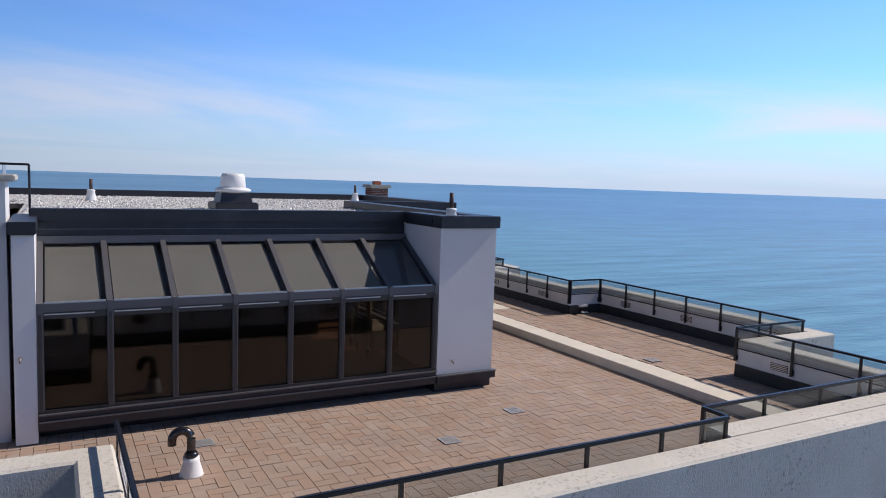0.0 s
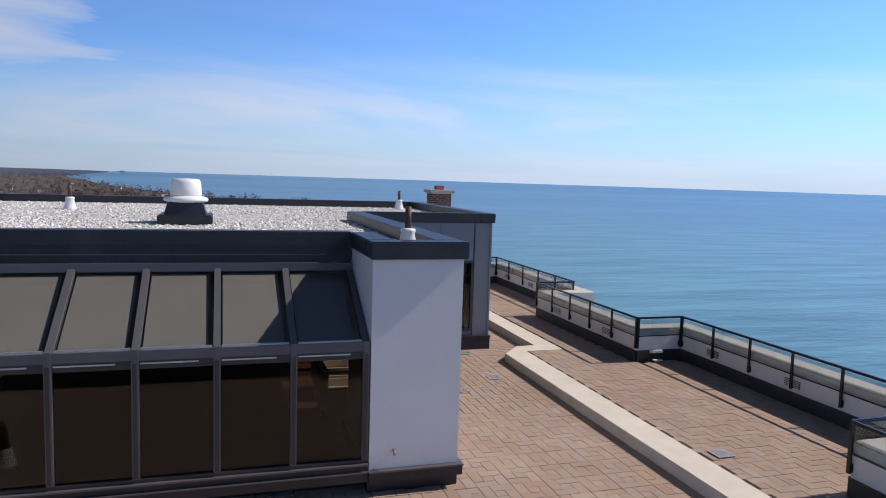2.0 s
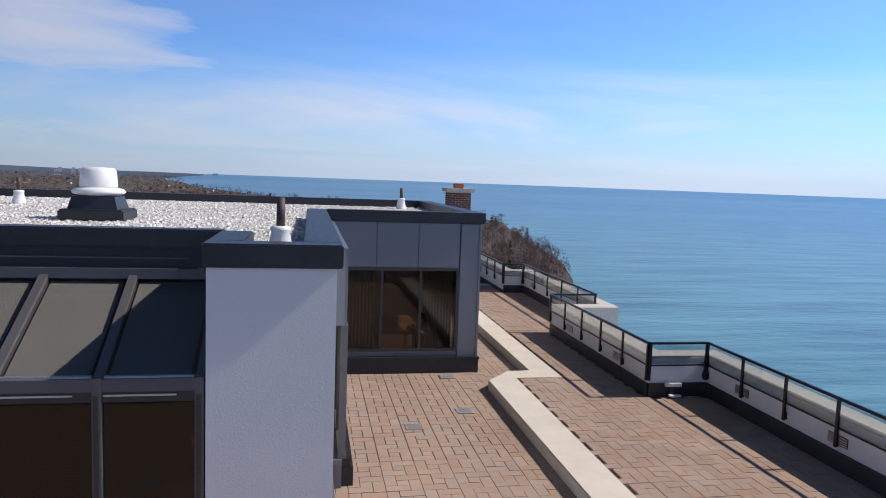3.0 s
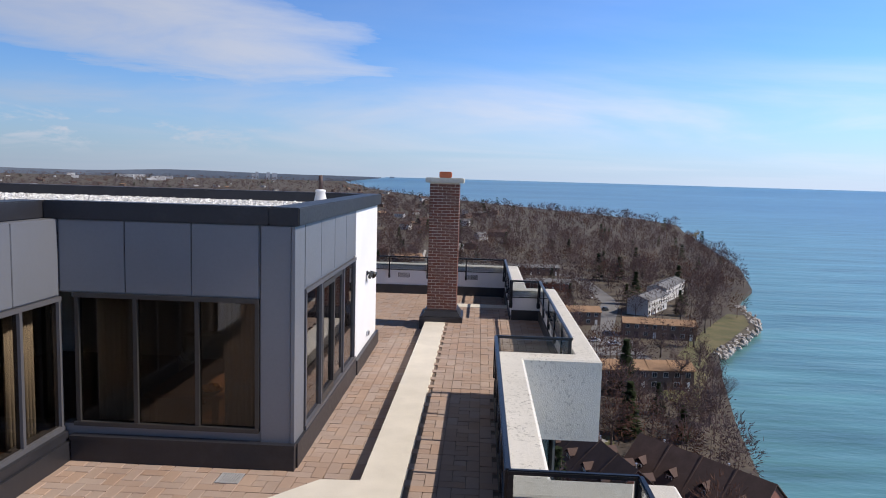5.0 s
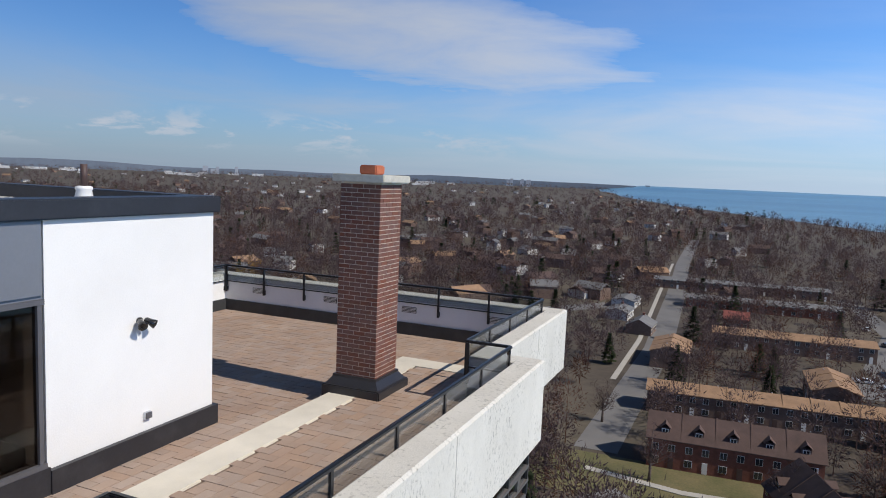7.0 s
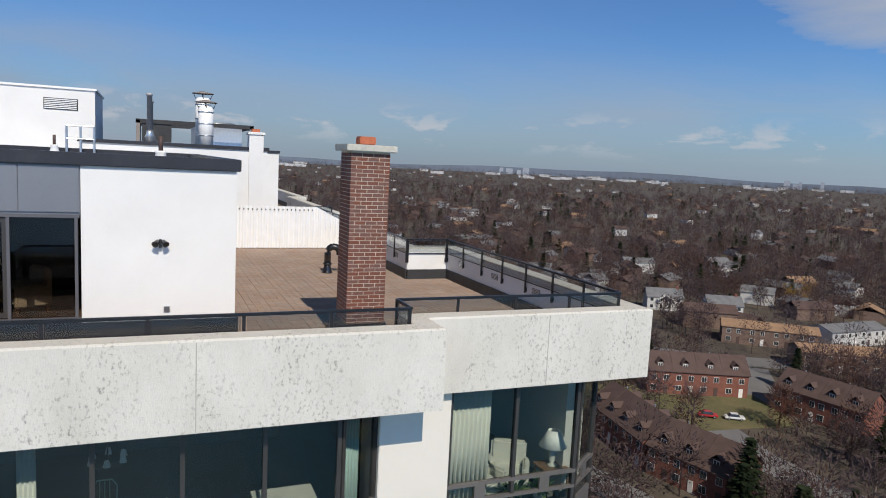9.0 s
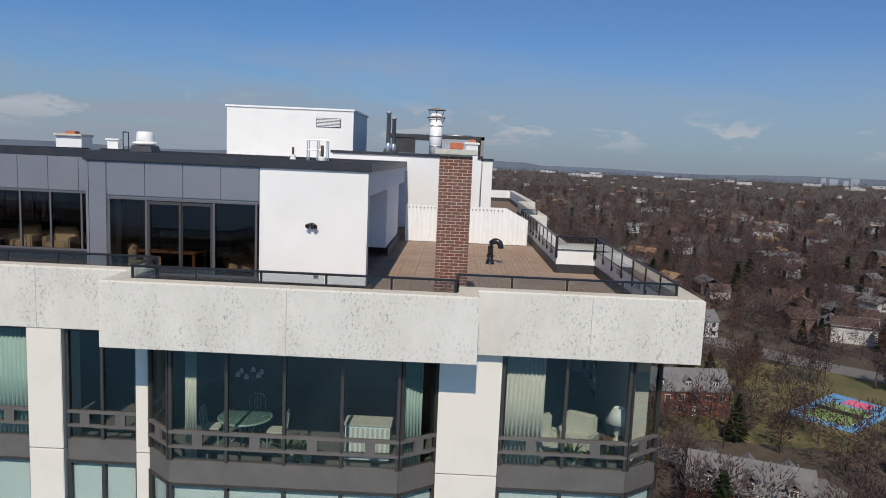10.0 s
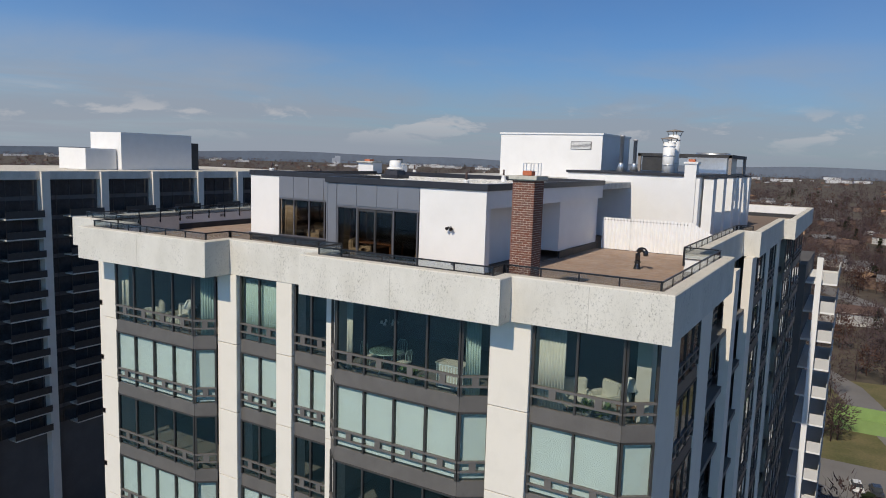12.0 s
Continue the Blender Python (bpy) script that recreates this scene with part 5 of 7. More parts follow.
# loose pale pebbles over the gravel roof, too many to count
def pebbles():
    rng = np.random.default_rng(3)
    pts = []
    for x0, x1, y0, y1, n in ((-8.2, -0.1, 2.6, 8.4, 5200), (-9.3, 3.3, 8.7, 15.4, 5200), (-0.70, -0.14, 0.95, 2.3, 160)):
        q = rng.uniform((x0, y0), (x1, y1), (n, 2))
        pts.append(q)
    pts = np.concatenate(pts)
    base = np.array([(-1, -1, 0), (1, -1, 0), (1, 1, 0), (-1, 1, 0), (-0.5, -0.4, 0.8), (0.5, -0.5, 0.9), (0.5, 0.5, 0.75), (-0.4, 0.5, 0.85)], float)
    faces = np.array([(4, 5, 6, 7), (0, 1, 5, 4), (1, 2, 6, 5), (2, 3, 7, 6), (3, 0, 4, 7)])
    V, F = [], []
    for i, (x, y) in enumerate(pts):
        s = rng.uniform(0.018, 0.042) * np.array((1, rng.uniform(0.6, 1.0), rng.uniform(0.5, 1.0)))
        a = rng.uniform(0, 6.28)
        R = np.array(((math.cos(a), -math.sin(a), 0), (math.sin(a), math.cos(a), 0), (0, 0, 1)))
        V.append(base * s @ R.T + (x, y, 3.298))
        F.append(faces + 8 * i)
    me = bpy.data.meshes.new("pebbles")
    me.from_pydata(np.concatenate(V).tolist(), [], np.concatenate(F).tolist())
    me.materials.append(M_PEBBLE)
    tagged(new("pebbles", me), "loose pale grey pebbles on the flat roof", "gravel", "", "stuff")


pebbles()

# ---- what stands behind the windows ----
def curtain(name, x0, y0, x1, y1, z0, z1, mat, label, folds=8):
    n = folds * 4
    d = Vector((x1 - x0, y1 - y0, 0))
    side = Vector((-d.y, d.x, 0)).normalized()
    bm = bmesh.new()
    rings = []
    for i in range(n + 1):
        p = Vector((x0, y0, 0)) + d * (i / n) + side * 0.03 * math.sin(i * math.pi / 2)
        q = p + side * 0.008
        rings.append([bm.verts.new((p.x, p.y, z0)), bm.verts.new((p.x, p.y, z1)), bm.verts.new((q.x, q.y, z1)), bm.verts.new((q.x, q.y, z0))])
    skin(bm, rings)
    return solid(name, bm, mat, label, "curtain", group="curtains", smooth=True)


for x0, x1 in ((0.75, 1.35), (2.55, 3.1)):
    curtain("curtain", x0, YB + 0.35, x1, YB + 0.35, 0.08, 2.95, M_CURTAIN, "cream curtain drawn aside in the dining room")
for y0, y1 in ((7.7, 8.25), (6.8, 7.05), (2.85, 3.6)):
    curtain("curtain", 0.14, y0, 0.14, y1, 0.08, 2.95, M_CURTAIN, "cream curtain beside the tall windows")
curtain("curtain", 6.75, 19.35, 6.75, 20.2, -3.1, -0.45, M_CURTAIN, "cream sheer curtain in the corner apartment", 9)
curtain("curtain", 7.2, 12.35, 7.2, 12.6, -3.1, -0.45, M_CURTAIN, "cream curtain at the side of the bay window", 4)
curtain("curtain", 7.0, 17.5, 7.25, 17.1, -3.1, -0.45, M_GREENCURTAIN, "pale green sheer drawn in the bay window", 6)
curtain("curtain", 6.45, 6.7, 6.45, 8.5, -3.1, -0.45, M_GREENCURTAIN, "pale green sheer across the window", 18)
curtain("curtain", 6.75, 5.35, 7.15, 4.9, -3.1, -0.45, M_GREENCURTAIN, "pale green sheer drawn in the bay window", 6)
curtain("curtain", 7.0, -0.3, 7.1, 0.3, -3.1, -0.45, M_CURTAIN, "cream curtain in the bay window", 6)


def table_lamp(x, y, z):
    l = thing("table_lamp", "table lamp with a white conical shade", "table lamp", "table lamps", (x, y, z))
    bm = bmesh.new()
    lathe(bm, [(0.10, 0), (0.10, 0.03), (0.04, 0.06), (0.09, 0.2), (0.07, 0.32), (0.02, 0.38), (0.02, 0.46)], 16)
    part("base", bm, M_FABRIC, l, smooth=True)
    bm = bmesh.new()
    lathe(bm, [(0.30, 0.44), (0.12, 0.78), (0.115, 0.78), (0.29, 0.44)], 20)
    part("shade", bm, M_SHADE, l, "white conical fabric shade", smooth=True)


def side_table(x, y, z, h=0.55):
    t = thing("side_table", "small wooden side table", "table", "side tables", (x, y, z))
    boxpart("tabletop", (-0.3, 0.3, -0.3, 0.3, h - 0.04, h), M_WOOD, t, bevel=0.01)
    for sx in (-1, 1):
        for sy in (-1, 1):
            boxpart("leg", (sx * 0.25 - 0.02, sx * 0.25 + 0.02, sy * 0.25 - 0.02, sy * 0.25 + 0.02, 0, h - 0.04), M_WOOD, t)


def armchair(x, y, z, turn, mat=None):
    c = thing("armchair", "pale upholstered armchair by the window", "armchair", "armchairs", (x, y, z))
    c.rotation_euler = (0, 0, radians(turn))
    mat = mat or M_FABRIC
    boxpart("seat", (-0.32, 0.32, -0.3, 0.35, 0.2, 0.45), mat, c, bevel=0.04)
    boxpart("backrest", (-0.38, 0.38, 0.30, 0.48, 0.2, 0.95), mat, c, bevel=0.05)
    for s in (-1, 1):
        boxpart("armrest", (min(s * 0.32, s * 0.46), max(s * 0.32, s * 0.46), -0.3, 0.35, 0.15, 0.62), mat, c, bevel=0.04)
        boxpart("leg", (s * 0.3 - 0.03, s * 0.3 + 0.03, -0.25, -0.19, 0, 0.2), M_WOOD, c)
        boxpart("leg", (s * 0.3 - 0.03, s * 0.3 + 0.03, 0.36, 0.42, 0, 0.2), M_WOOD, c)


FL = TOPFLOOR + 0.10
side_table(6.2, 22.0, FL)
table_lamp(6.2, 22.0, FL + 0.55)
armchair(5.9, 21.1, FL, 60)
armchair(6.2, 20.4, FL, 120)
side_table(6.6, 3.6, FL)
table_lamp(6.6, 3.6, FL + 0.55)
armchair(6.4, 2.6, FL, 90)
armchair(6.6, 1.2, FL, 60)

# bay window dining set
gt = thing("glass_table", "round glass-topped dining table on green steel legs", "table", "", (6.3, 13.4, FL))
bm = bmesh.new()
lathe(bm, [(0.58, 0.72), (0.60, 0.725), (0.60, 0.735), (0.58, 0.74)], 32)
part("tabletop", bm, M_CLEAR, gt)
bm = bmesh.new()
lathe(bm, [(0.60, 0.70), (0.62, 0.72), (0.60, 0.738)], 32)
part("rim", bm, M_TEAL, gt, smooth=True)
for i in range(3):
    a = i * 2.094
    bm = bmesh.new()
    tube(bm, [(0.45 * math.cos(a), 0.45 * math.sin(a), 0), (0.15 * math.cos(a), 0.15 * math.sin(a), 0.35), (0.4 * math.cos(a), 0.4 * math.sin(a), 0.71)], 0.02, 8)
    part("leg", bm, M_TEAL, gt)


def wire_chair(x, y, turn):
    c = thing("dining_chair", "pale green steel dining chair with an open back", "chair", "chairs round the glass table", (x, y, FL))
    c.rotation_euler = (0, 0, radians(turn))
    boxpart("seat", (-0.2, 0.2, -0.2, 0.2, 0.43, 0.48), M_FABRIC, c, bevel=0.015)
    for sx in (-0.18, 0.18):
        for sy in (-0.18, 0.18):
            bm = bmesh.new()
            tube(bm, [(sx, sy, 0), (sx, sy, 0.43)], 0.013, 6)
            part("leg", bm, M_TEAL, c)
    bm = bmesh.new()
    tube(bm, [(-0.19, 0.2, 0.45), (-0.2, 0.24, 0.8), (-0.12, 0.25, 0.92), (0.12, 0.25, 0.92), (0.2, 0.24, 0.8), (0.19, 0.2, 0.45)], 0.014, 6)
    part("back_frame", bm, M_TEAL, c)
    for sx in (-0.08, 0.0, 0.08):
        bm = bmesh.new()
        tube(bm, [(sx, 0.21, 0.47), (sx, 0.25, 0.91)], 0.008, 6)
        part("back_bar", bm, M_TEAL, c)


for x, y, t in ((6.3, 12.65, 180), (6.35, 14.15, 0), (5.5, 13.4, 90)):
    wire_chair(x, y, t)
cd = thing("chandelier", "small brass chandelier with pale candle shades", "chandelier", "", (6.3, 13.5, -0.95))
bm = bmesh.new()
tube(bm, [(0, 0, 0.55), (0, 0, -0.5)], 0.012, 6)
part("stem", bm, M_RUST, cd)
for i in range(6):
    a = i * math.pi / 3
    bm = bmesh.new()
    tube(bm, [(0, 0, -0.48), (0.14 * math.cos(a), 0.14 * math.sin(a), -0.56), (0.27 * math.cos(a), 0.27 * math.sin(a), -0.46)], 0.012, 6)
    arm = part("arm", bm, M_RUST, cd)
    bm = bmesh.new()
    lathe(bm, [(0.06, 0), (0.035, 0.1)], 10, (0.27 * math.cos(a), 0.27 * math.sin(a), -0.45))
    part("shade", bm, M_SHADE, arm)
side = thing("sideboard", "pale painted sideboard with a slatted front", "sideboard", "", (6.6, 16.3, FL))
boxpart("body", (-0.25, 0.25, -0.5, 0.5, 0.05, 0.85), M_BLIND, side, bevel=0.01)
boxpart("top", (-0.28, 0.28, -0.53, 0.53, 0.85, 0.89), M_FABRIC, side)
for i in range(9):
    boxpart("slat", (0.25, 0.265, -0.46 + i * 0.11, -0.40 + i * 0.11, 0.12, 0.80), M_FABRIC, side)


def pot_plant(x, y, z, s=0.35, seed=1):
    rng = random.Random(seed)
    p = thing("potted_plant", "leafy green house plant in a pale pot", "plant", "potted plants", (x, y, z))
    bm = bmesh.new()
    lathe(bm, [(0.10, 0), (0.14, 0.2), (0.15, 0.22), (0.12, 0.2)], 14)
    part("pot", bm, M_FABRIC, p, smooth=True)
    bm = bmesh.new()
    for i in range(46):
        a, e = rng.uniform(0, 6.28), rng.uniform(0.2, 1.3)
        l = s * rng.uniform(0.5, 1.1)
        t = Vector((math.cos(a) * math.cos(e), math.sin(a) * math.cos(e), math.sin(e)))
        q = Vector((-math.sin(a), math.cos(a), 0)) * 0.05
        b0 = Vector((0, 0, 0.2))
        v = [bm.verts.new(b0), bm.verts.new(b0 + t * l * 0.6 + q), bm.verts.new(b0 + t * l + Vector((0, 0, -0.05))), bm.verts.new(b0 + t * l * 0.6 - q)]
        bm.faces.new(v)
    part("leaves", bm, M_PLANT, p)


for i, (x, y) in enumerate(((6.65, 20.9), (6.6, 21.5), (7.1, 15.0), (7.1, 14.6))):
    pot_plant(x, y, FL + 0.02, 0.5, i)

# dining room in the projecting box
dt = thing("dining_table", "long dark wooden dining table behind the window", "table", "", (1.9, 9.85, 0.04))
boxpart("tabletop", (-0.55, 0.55, -1.0, 1.0, 0.70, 0.75), M_WOOD, dt, bevel=0.01)
for sx in (-0.45, 0.45):
    for sy in (-0.9, 0.9):
        boxpart("leg", (sx - 0.04, sx + 0.04, sy - 0.04, sy + 0.04, 0, 0.70), M_WOOD, dt)
fb = thing("fruit_bowl", "wooden bowl heaped with oranges on the dining table", "fruit bowl", "", (2.28, 8.98, 0.79))
bm = bmesh.new()
lathe(bm, [(0.06, 0), (0.16, 0.07), (0.17, 0.09), (0.14, 0.07), (0.03, 0.02)], 18)
part("bowl", bm, M_WOOD, fb, smooth=True)
for i in range(7):
    a = i * 1.047
    bm = bmesh.new()
    bmesh.ops.create_icosphere(bm, subdivisions=2, radius=0.045, matrix=Matrix.Translation((0.09 * math.cos(a) if i < 6 else 0, 0.09 * math.sin(a) if i < 6 else 0, 0.10 if i < 6 else 0.14)))
    part("orange", bm, M_ORANGE, fb, smooth=True)
armchair(2.9, 9.7, 0.04, 200)
armchair(-0.8, 5.2, 0.04, 90)
armchair(-0.9, 3.9, 0.04, 90)
armchair(1.2, 11.6, 0.04, 30)

# ---- land, lake and what stands on it ----
SHORE = [(-1500, -4600), (-600, -2500), (-150, -900), (5, -400), (30, -120), (42, 0), (52, 90), (66, 160), (76, 200), (84, 228), (98, 250), (116, 280), (121, 300),
         (124, 325), (135, 350), (150, 378), (178, 476), (205, 640), (232, 800), (258, 925), (238, 1050), (150, 1240), (20, 1503), (-160, 1900), (-422, 2706), (-640, 3700), (-860, 4820)]
LAKE_Z = GROUND - 2.2


def build_land():
    bm = bmesh.new()
    ring = SHORE + [(-2600, 4150), (-3700, 3200), (-4500, 1900), (-4890, 300), (-4700, -1400), (-3900, -2900), (-2900, -3950)]
    prism(bm, ring, LAKE_Z - 3, GROUND)
    solid("ground", bm, M_LAND, "brown leaf-littered ground of the wooded suburb", "ground", "structure")
    bm = bmesh.new()
    R, rings = 4930, []
    for r, z in ((5, LAKE_Z), (1200, LAKE_Z), (2800, LAKE_Z + 2), (4000, LAKE_Z + 14), (R, LAKE_Z + 36.5)):
        ring = []
        for i in range(96):
            x, y = r * math.cos(2 * math.pi * i / 96), r * math.sin(2 * math.pi * i / 96)
            ring.append(bm.verts.new((x, y, LAKE_Z if x < -0.19 * y or y < -0.9 * r else z)))
        rings.append(ring)
    bm.faces.new(rings[0])
    skin(bm, rings, caps=False)
    solid("water", bm, M_WATER, "blue-green lake with light wind ripples", "lake", "structure", smooth=True)
    # low escarpment and rising land far to the west, haze put into its colour
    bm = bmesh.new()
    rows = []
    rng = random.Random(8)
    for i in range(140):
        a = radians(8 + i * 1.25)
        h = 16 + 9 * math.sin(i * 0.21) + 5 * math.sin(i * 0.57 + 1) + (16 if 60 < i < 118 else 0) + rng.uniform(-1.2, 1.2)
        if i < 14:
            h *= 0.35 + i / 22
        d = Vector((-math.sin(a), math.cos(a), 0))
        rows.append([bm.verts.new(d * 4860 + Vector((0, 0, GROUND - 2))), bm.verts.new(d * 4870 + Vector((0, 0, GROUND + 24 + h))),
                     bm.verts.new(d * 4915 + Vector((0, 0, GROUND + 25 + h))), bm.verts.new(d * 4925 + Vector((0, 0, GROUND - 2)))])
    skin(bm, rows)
    solid("backdrop", bm, M_FARHILL, "low wooded escarpment on the skyline, painted in haze blue", "hills", "structure")


build_land()


FOOT, ROADS = [], []                    # footprints of houses and lines of streets, kept free of trees


def flat_patch(name, poly, z, mat, label, category, thick=0.12):
    bm = bmesh.new()
    prism(bm, poly, z - thick, z)
    return solid(name, bm, mat, label, category, "structure")


def strip(name, pts, width, z, mat, label, category):
    bm = bmesh.new()
    L_, R_ = [], []
    for i, p in enumerate(pts):
        a, b = pts[max(0, i - 1)], pts[min(len(pts) - 1, i + 1)]
        d = Vector((b[0] - a[0], b[1] - a[1], 0)).normalized()
        L_.append((p[0] - d.y * width / 2, p[1] + d.x * width / 2))
        R_.append((p[0] + d.y * width / 2, p[1] - d.x * width / 2))
    prism(bm, R_ + L_[::-1], z - 0.1, z)
    ROADS.append((pts, width))
    return solid(name, bm, mat, label, category, "structure")


Z1 = GROUND + 0.06
strip("road", [(-14, 150), (-13, 250), (-19, 380), (-28, 530), (-36, 760)], 9, Z1, M_ASPHALT, "grey asphalt street between the trees", "road")
strip("pavement", [(-20, 205), (-20.5, 260), (-27, 380), (-34, 520)], 1.6, Z1 + 0.1, M_PAVE, "concrete pavement beside the street", "pavement")
strip("road", [(58, 205), (52, 260), (66, 320), (62, 400), (20, 440)], 8, Z1, M_ASPHALT, "pale asphalt residential street", "road")
strip("road", [(-10, 130), (5, 118), (22, 120), (30, 134)], 9, Z1, M_ASPHALT, "curved asphalt court before the townhouses", "road")
strip("pavement", [(-14, 140), (4, 137), (22, 139), (34, 147)], 1.8, Z1 + 0.1, M_PAVE, "concrete path along the townhouse lawns", "pavement")
strip("road", [(-40, 128), (-80, 125), (-97, 130), (-103, 145), (-112, 160), (-132, 176)], 9, Z1, M_ASPHALT, "asphalt court road between brick townhouses", "road")
strip("road", [(-420, -20), (-260, 60), (-185, 120), (-140, 175), (-100, 250), (-40, 330)], 11, Z1, M_ASPHALT, "grey asphalt through road", "road")
strip("road", [(-300, -40), (-180, 28), (-140, 40), (-118, 52), (-108, 66), (-100, 84), (-60, 92)], 8, Z1 + 0.02, M_ASPHALT, "asphalt access road beside the tower", "road")
flat_patch("car_park", [(-125, 18), (-95, 18), (-95, 50), (-125, 50)], Z1 + 0.05, M_ASPHALT, "asphalt car park behind the tower", "car park")
flat_patch("car_park", [(40, 222), (58, 222), (60, 246), (42, 246)], Z1 + 0.05, M_ASPHALT, "asphalt parking court between the rowhouses", "car park")
flat_patch("lawn", [(60, 170), (74, 205), (82, 230), (96, 252), (113, 281), (118, 300), (112, 303), (96, 275), (82, 250), (70, 225), (54, 180)], Z1 - 0.02, M_LAWN, "green lawn along the rocky shore", "lawn")
flat_patch("lawn", [(-26, 128), (34, 126), (36, 150), (-24, 148)], Z1 - 0.03, M_LAWN, "front lawns of the brick townhouses", "lawn")
flat_patch("lawn", [(-118, 122), (-96, 118), (-92, 150), (-112, 156)], Z1 + 0.02, M_LAWN, "front lawns before the crescent", "lawn")
flat_patch("lawn", [(-190, 70), (-120, 60), (-112, 135), (-170, 150)], Z1 - 0.03, M_LAWN, "park lawn round the sports court", "lawn")
flat_patch("lawn", [(-180, -20), (-125, 0), (-120, 58), (-190, 50)], Z1 - 0.035, M_LAWN, "worn park lawn behind the tower", "lawn")


def tennis_court(x, y, turn):
    t = thing("tennis_court", "blue tennis court with green play areas and a pink key", "tennis court", "", (x, y, GROUND + 0.1))
    t.rotation_euler = (0, 0, radians(turn))
    boxpart("surround", (-13, 13, -7.5, 7.5, -0.1, 0.02), M_COURT_BLUE, t, "light blue court surround")
    boxpart("play_area", (-10, 5, -5, 5, 0.02, 0.03), M_COURT_GREEN, t, "green play area")
    boxpart("key", (6.2, 11.5, -3, 3, 0.02, 0.03), M_COURT_PINK, t, "pink painted key")
    for q in ((-10, 5, -5, -4.9), (-10, 5, 4.9, 5), (-10, -9.9, -4.9, 4.9), (4.9, 5, -4.9, 4.9), (-9.9, -2.6, -0.05, 0.05), (-2.4, 4.9, -0.05, 0.05)):
        boxpart("line", (*q, 0.03, 0.036), M_HTRIM, t)
    for yy in (-5.2, 5.2):
        boxpart("net_post", (-2.55, -2.45, yy - 0.05, yy + 0.05, 0.03, 1.1), M_RAIL, t)
    boxpart("net", (-2.52, -2.48, -5.15, 5.15, 0.1, 1.0), M_FLASH, t)


tennis_court(-140, 111, 130)
gc = thing("practice_court", "small green fenced practice court", "sports court", "", (-150, 34, GROUND + 0.1))
boxpart("surface", (-5, 5, -8, 8, -0.1, 0.02), M_COURT_GREEN, gc)
for s in (-5, 5):
    boxpart("fence_panel", (s - 0.05, s + 0.05, -8, 8, 0.02, 2.6), M_COURT_GREEN, gc)


def gable(bm, x0, x1, y0, y1, z0, z1, over=0.4, t=0.18, along="x"):
    """A pitched roof slab over a rectangle; the ridge runs along the axis given."""
    if along == "x":
        m = (y0 + y1) / 2
        prof = [(y0 - over, z0 - 0.15), (m, z1), (y1 + over, z0 - 0.15), (y1 + over, z0 - 0.15 + t), (m, z1 + t), (y0 - over, z0 - 0.15 + t)]
        skin(bm, [[bm.verts.new((x, a, b)) for a, b in prof] for x in (x0 - over, x1 + over)])
    else:
        m = (x0 + x1) / 2
        prof = [(x0 - over, z0 - 0.15), (m, z1), (x1 + over, z0 - 0.15), (x1 + over, z0 - 0.15 + t), (m, z1 + t), (x0 - over, z0 - 0.15 + t)]
        skin(bm, [[bm.verts.new((a, y, b)) for a, b in prof] for y in (y0 - over, y1 + over)])


